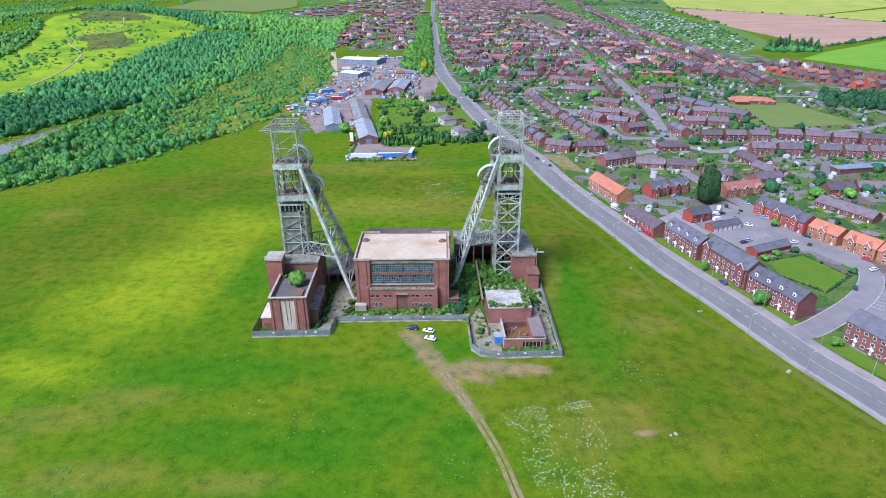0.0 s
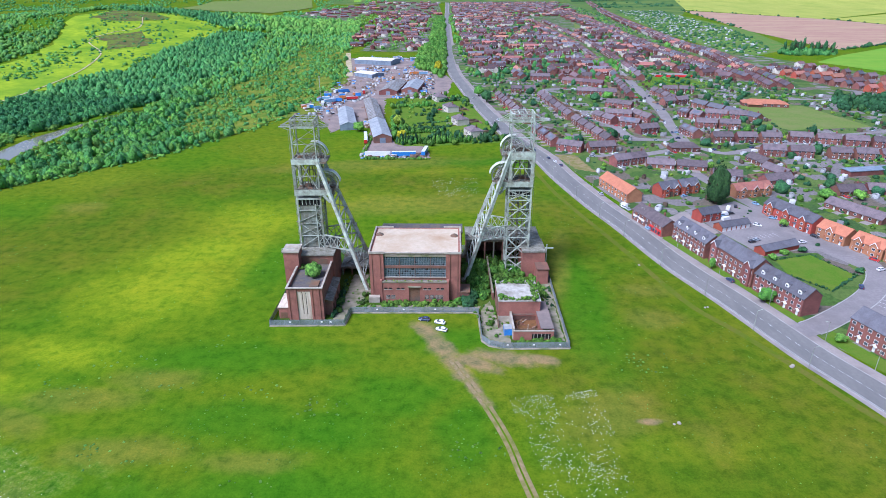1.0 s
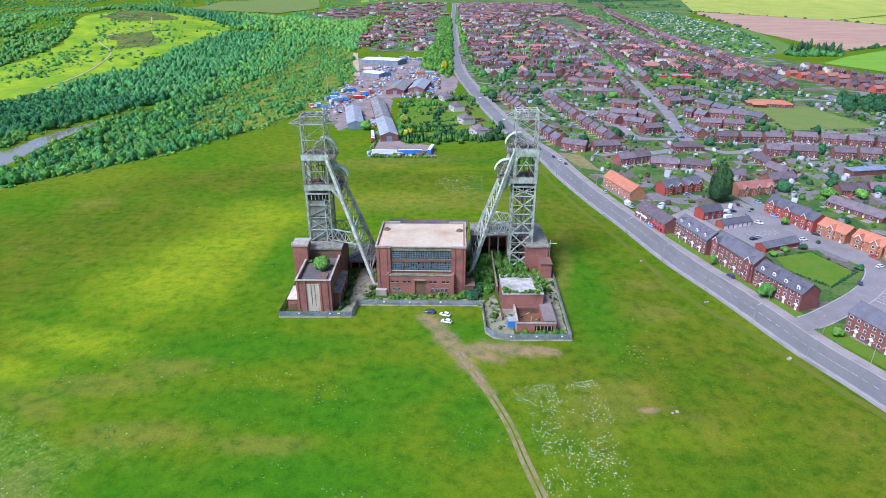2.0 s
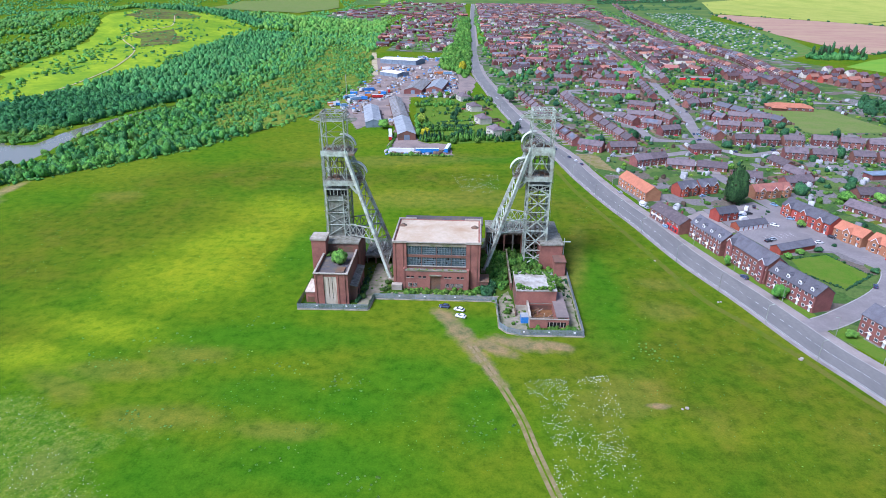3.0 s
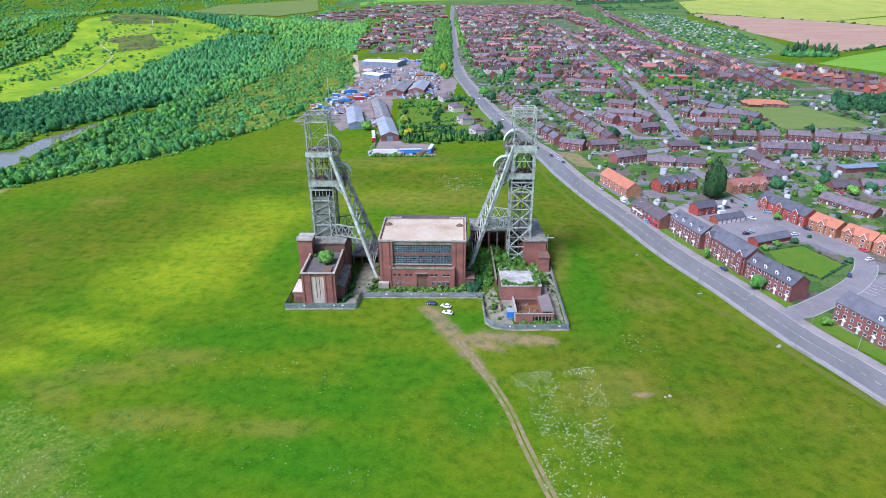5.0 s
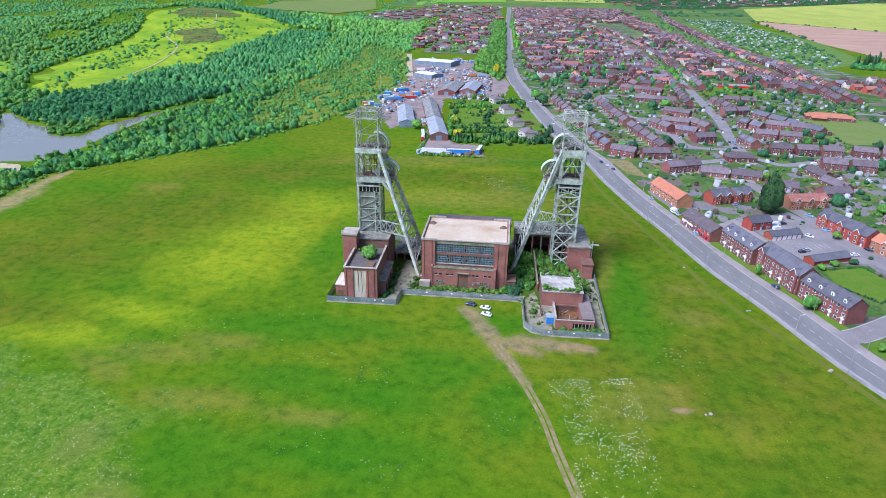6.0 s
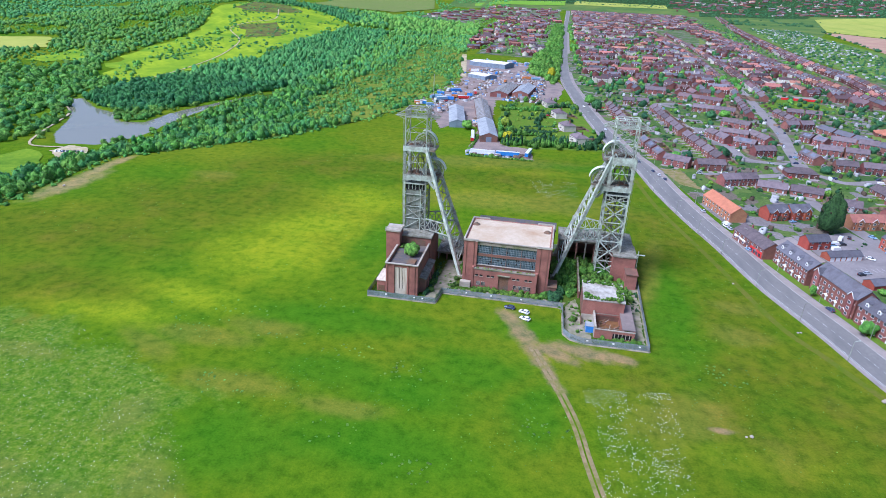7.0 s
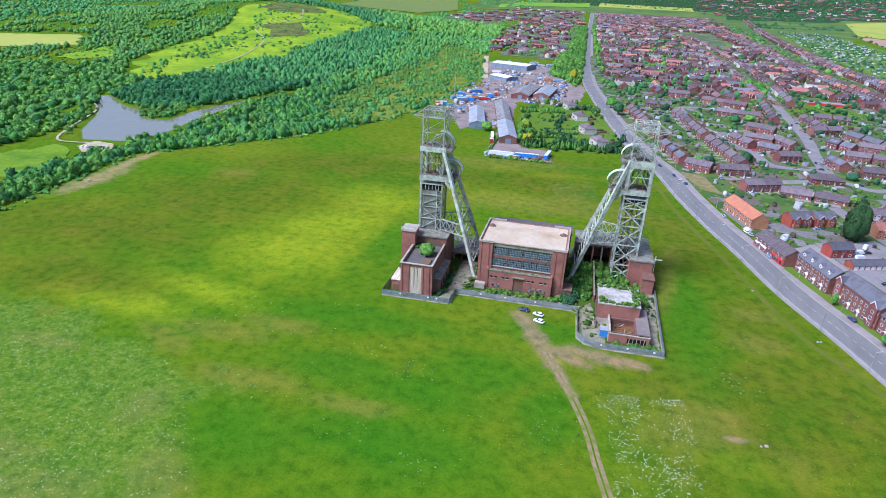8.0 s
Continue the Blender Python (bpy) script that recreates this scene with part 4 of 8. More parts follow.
def winding_house():
    root = thing("winding_house", pose(0.2, 0, 0, 0, 0, -1.2), "derelict red-brick winding house with stained flat roof and broken windows", "building")
    H = 20.2
    # end blocks, walls round the hall, window reveals
    for x0, x1 in ((-17.6, -12.1), (12.0, 17.6)):
        part("end_wall", box(x0, x1, -0.6, 0.9, 0, H), BRICK, root)
    part("side_wall", box(-17.6, -16.7, 0.9, 25.4, 0, H), BRICK, root)
    part("side_wall", box(16.7, 17.6, 0.9, 25.4, 0, H), BRICK, root)
    part("rear_wall", box(-16.7, 16.7, 24.5, 25.4, 0, H), BRICK, root)
    part("spandrel", box(-12.1, 12.0, 0.0, 0.6, 8.0, 9.6), BRICK_DARK, root)
    part("spandrel", box(-12.1, 12.0, 0.05, 0.55, 13.55, 14.75), BRICK_DARK, root, "dark rusted band between the window rows")
    part("lintel", box(-12.1, 12.0, -0.1, 0.7, 18.5, H - 0.6), CONCRETE, root)
    part("sill", box(-12.1, 12.0, -0.25, 0.6, 9.6, 9.85), COPING, root)
    for k, z in enumerate((11.7, 16.6)):
        for i in range(4):
            pane_window("window", 5.75, 3.6, 9, 4, GLASS_BLUE, PALISADE, root, pose(-9.1 + i * 6.02, 0.25, z), 0.07 if k == 0 else 0.02, 10 * k + i)
            if i:
                part("mullion", box(-9.1 + i * 6.02 - 3.1, -9.1 + i * 6.02 - 2.9, -0.02, 0.5, z - 1.85, z + 1.85), BRICK_DARK, root)
    part("hall_floor", box(-16.7, 16.7, 0.9, 24.5, 0.0, 0.3), CONCRETE, root)
    # roof with raised corner parapets
    part("roof_slab", box(-17.4, 17.4, 0.2, 25.2, H - 0.6, H - 0.05), FLAT_ROOF, root, "pale flat roof stained brown")
    parts = [(-17.9, -11.8, -0.9, -0.3), (11.8, 17.9, -0.9, -0.3), (-17.9, -17.3, -0.3, 25.7), (17.3, 17.9, -0.3, 25.7), (-17.3, -10.4, 25.1, 25.7), (10.8, 17.3, 25.1, 25.7), (-11.8, 11.8, -0.4, 0.3)]
    for i, q in enumerate(parts):
        part("coping", box(*q, H - 0.15, H + (0.65 if i < 6 else 0.15)), COPING, root)
    for x, y in ((-15.4, 18.0), (15.2, 17.0)):
        bm = bmesh.new()
        bmesh.ops.create_cone(bm, cap_ends=True, segments=7, radius1=1.9, radius2=0.4, depth=1.0, matrix=pose(x, y, H + 0.4))
        part("rubble_heap", bm, RUST, root, "heap of rusty debris")
    # lower front bay with slit windows and a boarded doorway
    part("bay_wall", box(-13.0, -2.4, -2.2, -1.7, 0, 8.3), BRICK, root)
    part("bay_wall", box(1.8, 12.6, -2.2, -1.7, 0, 8.3), BRICK, root)
    part("bay_wall", box(-2.4, 1.8, -2.2, -1.7, 6.9, 8.3), BRICK, root)
    part("bay_pier", box(-13.6, -12.8, -2.5, 0.0, 0, 9.2), BRICK, root)
    part("bay_pier", box(12.4, 13.2, -2.5, 0.0, 0, 9.2), BRICK, root)
    part("bay_roof", box(-12.8, 12.4, -2.3, 0.0, 8.3, 8.55), RUBBLE, root, "overgrown ledge roof")
    part("bay_coping", box(-12.8, 12.4, -2.4, -2.0, 8.55, 8.9), CONCRETE, root)
    part("boarded_doorway", box(-2.4, 1.8, -1.85, -1.7, 0.0, 6.9), RUST, root, "boarded brown doorway")
    part("canopy", box(-2.8, 2.2, -2.9, -1.9, 6.6, 6.95), CONCRETE, root)
    for x in (-11.4, -9.6, -6.6, -4.8, 3.9, 5.6, 8.9, 10.6):
        part("slit_window", box(x - 0.6, x + 0.6, -2.24, -2.1, 5.5, 6.2), DARK, root)
        part("slit_sill", box(x - 0.75, x + 0.75, -2.32, -2.1, 5.3, 5.5), COPING, root)
    for x in (-10.6, -8.6, 4.6, 6.6, 8.6, 10.2):
        pane_window("ground_window", 1.5, 1.6, 3, 3, GLASS, COPING, root, pose(x, -2.26, 2.2), 0.6, int(x * 10))
    for x in (-16.5, -13.4, 13.6, 16.6):
        bm = bmesh.new()
        add_beam(bm, (x, -0.72, 0.2), (x, -0.72, H - 0.3), 0.16)
        part("downpipe", bm, BRICK_DARK, root)
    # rear annexe and low annexe on the east
    part("rear_annexe", box(-15.8, 18.4, 25.4, 35.5, 0, 17.6), BRICK_DARK, root)
    part("rear_annexe_roof", box(-16.1, 18.7, 25.4, 35.8, 17.6, 18.0), ROOF_DARK, root, "dark felt roof")
    part("side_annexe", box(17.6, 21.2, -0.5, 6.0, 0, 3.4), BRICK_DARK, root)
    part("side_annexe_roof", box(17.6, 21.5, -0.8, 6.3, 3.4, 3.7), RUST, root)
    part("white_block", box(-18.2, -13.9, -3.2, -1.0, 0, 2.4), COPING, root, "whitewashed block at the corner")
    return root


winding_house()


def west_building():
    root = thing("west_pit_building", pose(0, 0, 0), "tall red-brick pit building with a sunken dark roof and cream panel", "building")
    # main block with a sunken roof
    for q in ((-46.2, -42.6, -15.6, -14.9, 0, 13.2), (-37.2, -33.2, -15.6, -14.9, 0, 13.2), (-42.6, -37.2, -15.6, -14.9, 11.9, 13.2)):
        part("front_wall", box(*q), BRICK, root)
    part("cream_panel", box(-42.6, -37.2, -15.45, -15.0, 0, 11.9), CREAM_PANEL, root, "tall stained cream panel")
    for x in (-40.6, -39.3):
        part("panel_cable", beam((x, -15.5, 2.5), (x, -15.5, 11.3), 0.11), DARK, root)
        part("panel_cable", beam((x, -15.5, 11.3), (x - 0.8, -15.5, 12.6), 0.11), DARK, root)
    for x in (-45.8, -43.0, -37.2, -34.6):
        part("pilaster", box(x - 0.35, x + 0.35, -15.85, -15.6, 0, 13.0), BRICK, root)
    part("side_wall", box(-46.2, -45.5, -14.9, 7.0, 0, 13.2), BRICK, root)
    # Darker brick on this side puts the east wall's shade into its colour.
    part("side_wall", box(-33.9, -33.2, -14.9, 7.0, 0, 13.2), BRICK_DARK, root)
    part("roof_slab", box(-45.5, -33.9, -14.9, 7.0, 11.7, 12.1), ROOF_DARK, root, "dark puddled roof felt")
    for q in ((-46.5, -33.0, -16.1, -15.3), (-46.5, -45.7, -15.3, 7.0), (-33.7, -33.0, -15.3, 7.0)):
        part("coping", box(*q, 13.2, 13.55), COPING, root)
    part("roof_hatch", box(-38.5, -35.2, -13.0, -8.0, 12.1, 12.6), RUST, root)
    # rear block that carries the headframe
    part("rear_block", box(-46.4, -32.6, 7.0, 25.0, 0, 15.9), BRICK_DARK, root)
    part("rear_block_roof", box(-46.9, -32.2, 6.6, 25.4, 15.9, 16.5), RUBBLE, root, "rubble-strewn concrete deck")
    part("opening", box(-43.6, -35.0, 6.9, 7.02, 12.2, 14.6), RUST, root)
    # stair tower on the west corner
    part("stair_tower", box(-51.0, -45.2, 2.6, 9.2, 0, 19.2), BRICK, root)
    part("stair_tower_roof", box(-51.4, -44.8, 2.2, 9.6, 19.2, 19.9), COPING, root, "pale concrete tower roof")
    for x, y in ((-51.2, 2.4), (-45.0, 2.4), (-45.0, 9.4)):
        part("rail_post", beam((x, y, 19.9), (x, y, 21.2), 0.12), STEEL, root)
    part("rail", beam((-51.2, 2.4, 21.1), (-45.0, 2.4, 21.1), 0.1), STEEL, root)
    part("rail", beam((-45.0, 2.4, 21.1), (-45.0, 9.4, 21.1), 0.1), STEEL, root)
    # low outbuildings
    part("west_annexe", box(-50.2, -46.2, -14.6, -4.0, 0, 4.6), BRICK, root)
    part("west_annexe_roof", box(-50.5, -46.2, -14.9, -3.7, 4.6, 4.9), CREAM_PANEL, root, "pale pink annexe roof")
    part("annexe_opening", box(-49.6, -47.0, -14.68, -14.5, 0.3, 2.6), RUST, root)
    part("east_lean_to", box(-33.2, -30.6, -12.0, 6.5, 0, 6.2), BRICK_DARK, root)
    bm = bmesh.new()
    v = [bm.verts.new(q) for q in ((-33.2, -12.3, 6.9), (-30.2, -12.3, 6.3), (-30.2, 6.8, 6.3), (-33.2, 6.8, 6.9), (-33.2, -12.3, 6.6), (-30.2, -12.3, 6.0), (-30.2, 6.8, 6.0), (-33.2, 6.8, 6.6))]
    for q in ((0, 1, 2, 3), (7, 6, 5, 4), (0, 4, 5, 1), (1, 5, 6, 2), (2, 6, 7, 3)):
        bm.faces.new([v[i] for i in q])
    part("lean_to_roof", bm, RUBBLE, root)
    for y in (-9.0, -4.5, 0.5):
        part("opening", box(-30.62, -30.55, y - 0.9, y + 0.9, 1.2, 3.6), DARK, root)
    return root


west_building()


def low_deck(x0, x1, y0, y1, z, label):
    root = thing("engine_shed", pose(0, 0, 0), label, "building")
    part("rear_wall", box(x0, x1, y1 - 0.5, y1, 0, z - 0.5), BRICK_DARK, root)
    for a in (x0, x1 - 0.5):
        part("side_wall", box(a, a + 0.5, y0 + 0.6, y1 - 0.5, 0, z - 0.5), BRICK_DARK, root)
    n = max(2, round((x1 - x0) / 4))
    for i in range(n + 1):
        x = x0 + 0.3 + (x1 - x0 - 0.6) * i / n
        part("pier", box(x - 0.3, x + 0.3, y0, y0 + 0.6, 0, z - 0.5), BRICK_DARK if i % 3 else STEEL_DARK, root)
    part("edge_beam", box(x0, x1, y0 - 0.1, y0 + 0.3, z - 1.3, z - 0.5), STEEL_DARK, root)
    part("roof", box(x0 - 0.4, x1 + 0.4, y0 - 0.4, y1 + 0.4, z - 0.5, z), RUBBLE, root)
    rnd = random.Random(int(x0))
    for i in range(16):
        x, y = rnd.uniform(x0 + 1, x1 - 1), rnd.uniform(y0 + 1, y1 - 1)
        a = rnd.uniform(0, 3.1)
        part("loose_girder", beam((x, y, z + 0.2), (x + 2.5 * math.cos(a), y + 2.5 * math.sin(a), z + 0.2 + rnd.uniform(0, 0.8)), 0.35), STEEL_DARK if i % 3 else COPING, root)
    return root


low_deck(-32.0, -20.0, 22.0, 36.0, 4.2, "open-fronted low brick shed with a littered grey deck roof")
low_deck(21.5, 53.5, 33.0, 47.0, 11.8, "open-fronted low brick shed with a grey rubble deck roof")


def east_buildings():
    root = thing("lamp_house", pose(0, 0, 0), "square red-brick building with a bleached flat roof fringed by weeds", "building")
    part("front_wall", box(31.4, 46.6, -17.4, -16.8, 2.4, 8.3), BRICK, root)
    part("front_plinth", box(31.4, 36.4, -17.5, -16.8, 0, 2.4), COPING, root, "white-painted plinth")
    part("front_plinth", box(36.4, 46.6, -17.4, -16.8, 0, 2.4), BRICK_DARK, root)
    part("side_wall", box(31.4, 32.0, -16.8, -1.2, 0, 8.3), BRICK_DARK, root)
    part("side_wall", box(46.0, 46.6, -16.8, -1.2, 0, 8.3), BRICK, root)
    part("rear_wall", box(32.0, 46.0, -1.8, -1.2, 0, 8.3), BRICK_DARK, root)
    part("roof_slab", box(31.2, 46.8, -17.5, -1.0, 8.3, 8.7), ROOF_WHITE, root, "bleached roof felt with dark puddles")
    low = thing("open_store", pose(0, 0, 0), "roofless low brick store with a rust-brown floor", "building")
    part("front_wall", box(35.6, 49.6, -30.2, -29.6, 0, 3.6), BRICK, low)
    part("front_lintel", box(35.4, 49.8, -30.3, -29.9, 3.6, 3.95), COPING, low)
    part("opening", box(42.0, 48.6, -30.26, -30.15, 0.7, 2.6), DARK, low)
    for k in range(5):
        part("opening_bar", box(42.6 + k * 1.3, 42.8 + k * 1.3, -30.4, -30.25, 0.6, 2.7), COPING, low)
    part("side_wall", box(35.4, 36.1, -29.6, -17.4, 0, 4.4), COPING, low, "pale rendered side wall")
    part("inner_floor", box(36.1, 45.2, -29.6, -17.4, 0.1, 0.5), RUST_FLOOR, low, "rust-brown littered floor")
    rnd = random.Random(8)
    for i in range(14):
        x, y, a = rnd.uniform(37, 44), rnd.uniform(-28.5, -18.5), rnd.uniform(0, 3.1)
        part("fallen_beam", beam((x, y, 0.6), (x + 2.2 * math.cos(a), y + 2.2 * math.sin(a), 0.7 + rnd.uniform(0, 1.4)), 0.22), (RUST, BRICK_DARK, COPING)[i % 3], low)
    part("east_roof", box(45.2, 49.8, -29.4, -10.0, 4.0, 4.4), YARD, low, "pinkish flat roof")
    part("east_wall", box(49.2, 49.7, -29.6, -10.2, 0, 4.0), BRICK, low)
    part("inner_wall", box(45.2, 45.7, -29.6, -17.4, 0, 4.0), BRICK, low)
    for y in (-28.6, -18.2):
        part("rafter", beam((36.1, y, 3.6), (45.2, y, 3.6), 0.2), STEEL_DARK, low)
    blk = thing("fan_house", pose(0, 0, 0), "plain red-brick block at the foot of the headframe", "building")
    part("wall", box(44.6, 54.0, 19.4, 32.6, 0, 11.4), BRICK, blk)
    part("roof", box(44.3, 54.3, 19.1, 32.6, 11.4, 12.0), RUBBLE, blk, "rubble-covered concrete roof")
    part("low_wing", box(50.0, 54.6, 12.5, 19.4, 0, 6.6), BRICK, blk)
    part("low_wing_roof", box(49.7, 54.9, 12.2, 19.4, 6.6, 6.95), BRICK_DARK, blk)
    part("pipe", beam((54.0, 20.2, 13.0), (57.4, 20.2, 13.0), 0.35), STEEL, blk)
    part("pipe_post", beam((54.6, 20.2, 0), (54.6, 20.2, 14.6), 0.3), STEEL, blk)
    wall = thing("boundary_wall", pose(0, 0, 0), "long crumbling brick wall with a pale coping", "wall")
    part("wall_run", box(30.4, 31.0, -1.0, 33.0, 0, 3.2), BRICK_DARK, wall)
    part("coping", box(30.35, 31.05, -1.0, 33.0, 3.2, 3.4), CONCRETE, wall)
    part("wall_run", box(31.0, 31.3, -22.0, -17.4, 0, 1.6), RUST, wall)
    bin_ = thing("steel_container", pose(34.1, -25.6, 0, 0, 0, 3), "bright blue painted steel site container", "container")
    part("body", box(-1.5, 1.5, -1.6, 1.6, 0.15, 2.7), CAR_PAINTS["bright blue"], bin_)
    part("roof", box(-1.55, 1.55, -1.65, 1.65, 2.7, 2.85), SHED_PALE, bin_)
    for x in (-1.2, -0.4, 0.4, 1.2):
        part("rib", box(x - 0.06, x + 0.06, -1.66, -1.6, 0.2, 2.65), CAR_PAINTS["bright blue"], bin_)
    part("skid", box(-1.4, 1.4, -1.4, -1.1, 0, 0.15), STEEL_DARK, bin_)
    part("skid", box(-1.4, 1.4, 1.1, 1.4, 0, 0.15), STEEL_DARK, bin_)


east_buildings()

# yard surfaces inside the fence
drape("pit_yard", [(-51.8, -19.0), (-25.6, -18.8), (-24.6, -9.6), (24.0, -9.8), (24.6, -30.0), (31.8, -34.6), (54.0, -34.4), (55.6, 30), (57, 48), (-51, 44)], FOREST_FLOOR, 0.05, "weedy ground inside the fence", 0)
for i, q in enumerate(([(-30, -16), (-26, -16), (-25.2, -8.4), (-20, -3.6), (-20, 22), (-27, 22), (-28.5, 0)], [(24.8, -29.6), (31.9, -34.2), (35.0, -33.8), (34.6, -18), (31, -16), (29.6, -2), (26.4, -6), (25.2, -12)], [(-24.4, -9.4), (23.8, -9.6), (26, -6.2), (21, -5.6), (-19, -5.0)], [(50, -33), (53.6, -33.6), (55.0, 18), (51.2, 12)])):
    drape("concrete_apron", q, CONCRETE, 0.10 + 0.012 * i, "cracked concrete apron with weeds", 0, 0.5)


def fence():
    line = [(-51.0, 44.0), (-52.6, -19.6), (-25.2, -19.4), (-24.2, -10.2), (22.6, -10.6), (24.3, -11.6), (24.6, -30.2), (27.0, -33.4), (31.6, -35.2), (54.4, -35.0), (56.2, 30.0), (58.2, 50.0), (-51.0, 44.0)]
    root = thing("palisade_fence", pose(0, 0, 0), "blue-grey steel palisade security fence round the pit buildings", "fence")
    cache = {}
    for (x0, y0), (x1, y1) in zip(line, line[1:]):
        run = math.hypot(x1 - x0, y1 - y0)
        n = max(1, round(run / 2.75))
        w = round(run / n, 2)
        turn = math.degrees(math.atan2(y1 - y0, x1 - x0))
        if w not in cache:
            bm = bmesh.new()
            k = round(w / 0.19)
            xs = [0.0]
            for i in range(k):
                xs += [w * (i + 0.18) / k, w * (i + 0.82) / k]
            xs.append(w)
            zs = [0.05, 0.35, 0.47, 1.85, 1.97, 2.35]
            for y in (-0.02, 0.03):
                grid = [[bm.verts.new((x, y, z)) for z in zs] for x in xs]
                for i in range(len(xs) - 1):
                    for j in range(5):
                        if i % 2 == 1 or j in (1, 3):
                            f = (grid[i][j], grid[i + 1][j], grid[i + 1][j + 1], grid[i][j + 1])
                            bm.faces.new(f if y < 0 else f[::-1])
            pb = box(-0.07, 0.07, 0.0, 0.12, 0, 2.3)
            cache[w] = (mesh_of("panel", bm, PALISADE), mesh_of("post", pb, PALISADE))
        for i in range(n):
            m = pose(x0 + (x1 - x0) * i / n, y0 + (y1 - y0) * i / n, 0, 0, 0, turn)
            part("panel", cache[w][0], None, root, at=m)
            part("post", cache[w][1], None, root, at=m)
    for x, y in ((-45, -19.75), (-33.5, -19.7), (-30.2, -19.7), (-14, -10.6), (-4, -10.7), (8, -10.75), (33, -35.35), (42, -35.3), (51, -35.3)):
        sign = tagged(new("warning_sign", mesh_of("warning_sign", box(-0.35, 0.35, -0.02, 0.02, -0.28, 0.28), WHITE_TRIM)), "small white warning sign fixed to the fence", "sign", "fence signs")
        sign.matrix_basis = pose(x, y, 1.5)
    kerb = bmesh.new()
    for (x0, y0), (x1, y1) in zip(line[1:10], line[2:11]):
        add_beam(kerb, (x0, y0 - 0.5, 0.06), (x1, y1 - 0.5, 0.06), 0.9, 0.14)
    bmesh.ops.recalc_face_normals(kerb, faces=kerb.faces)
    structure("fence_footing", kerb, CONCRETE, "pale concrete strip along the fence foot")


fence()

# the trodden track across the field and the bare patch by the gate
TRACK = curve([(44, -140), (36.5, -116), (31.4, -95), (28.6, -81), (23.8, -66), (19, -54), (14, -42)], 6)
for i, (d, w) in enumerate(((-0.85, 0.6), (0.85, 0.6))):
    side = offset_line(TRACK, d)
    structure("track", strip_mesh("track", offset_line(side, -w), offset_line(side, w), 0.07, DIRT), None, "bare twin-rutted earth track")
VERGE_PATH = curve([(150, -100), (135, -70), (126, -47), (116, -24), (106, -2), (95, 51), (79, 124), (72, 180)], 6)
structure("track", strip_mesh("track", offset_line(VERGE_PATH, -1.4), offset_line(VERGE_PATH, 1.4), 0.06, WORN_TURF), None, "narrow trodden path along the field edge")
HILL_PATH = curve([(-500, 470), (-504, 525), (-508, 595), (-520, 705), (-548, 818), (-573, 872), (-631, 951), (-625, 1023), (-600, 1090), (-640, 1200)], 6)
SHORE_PATH = curve([(-520, 400), (-500, 340), (-440, 282), (-408, 215), (-384, 172), (-355, 172)], 5)
structure("track", strip_mesh("track", offset_line(SHORE_PATH, -1.0), offset_line(SHORE_PATH, 1.0), 0.6, CHALK), None, "pale sandy path round the lake")
structure("track", strip_mesh("track", offset_line(HILL_PATH, -1.2), offset_line(HILL_PATH, 1.2), 1.2, CHALK), None, "pale path winding up the hill")

# ---- houses
def gable_walls(L, D, eave, ridge):
    bm = bmesh.new()
    x, y = L / 2, D / 2
    prof = [(-y, 0), (y, 0), (y, eave), (0, ridge - 0.12), (-y, eave)]
    a = [bm.verts.new((-x, p, z)) for p, z in prof]
    b = [bm.verts.new((x, p, z)) for p, z in prof]
    bm.faces.new(a[::-1])
    bm.faces.new(b)
    for i in range(5):
        j = (i + 1) % 5
        bm.faces.new((a[i], a[j], b[j], b[i]))
    bmesh.ops.recalc_face_normals(bm, faces=bm.faces)
    return bm


def gable_roof(L, D, eave, ridge, over=0.35, thick=0.22):
    """Both slopes and the ridge in one piece: a bent section drawn along the house."""
    bm = bmesh.new()
    x, y = L / 2 + over * 0.6, D / 2 + over
    drop = (ridge - eave) / (D / 2) * over
    e, r = eave - drop + 0.1, ridge + 0.1
    prof = [(-y, e), (-0.16, r - 0.04), (-0.14, r + 0.1), (0.14, r + 0.1), (0.16, r - 0.04), (y, e), (y, e - thick), (0, r - thick), (-y, e - thick)]
    a = [bm.verts.new((-x, p, z)) for p, z in prof]
    b = [bm.verts.new((x, p, z)) for p, z in prof]
    bm.faces.new(a)
    bm.faces.new(b[::-1])
    for i in range(len(prof)):
        j = (i + 1) % len(prof)
        bm.faces.new((a[i], b[i], b[j], a[j]))
    bmesh.ops.recalc_face_normals(bm, faces=bm.faces)
    return bm


def hip_roof(L, D, eave, ridge, over=0.4):
    bm = bmesh.new()
    x, y, h = L / 2 + over, D / 2 + over, max(0.3, L / 2 - D / 2)
    v = [bm.verts.new(q) for q in ((-x, -y, eave), (x, -y, eave), (x, y, eave), (-x, y, eave), (-h, 0, ridge), (h, 0, ridge))]
    for f in ((0, 1, 5, 4), (1, 2, 5), (2, 3, 4, 5), (3, 0, 4), (3, 2, 1, 0)):
        bm.faces.new([v[i] for i in f])
    bmesh.ops.recalc_face_normals(bm, faces=bm.faces)
    return bm


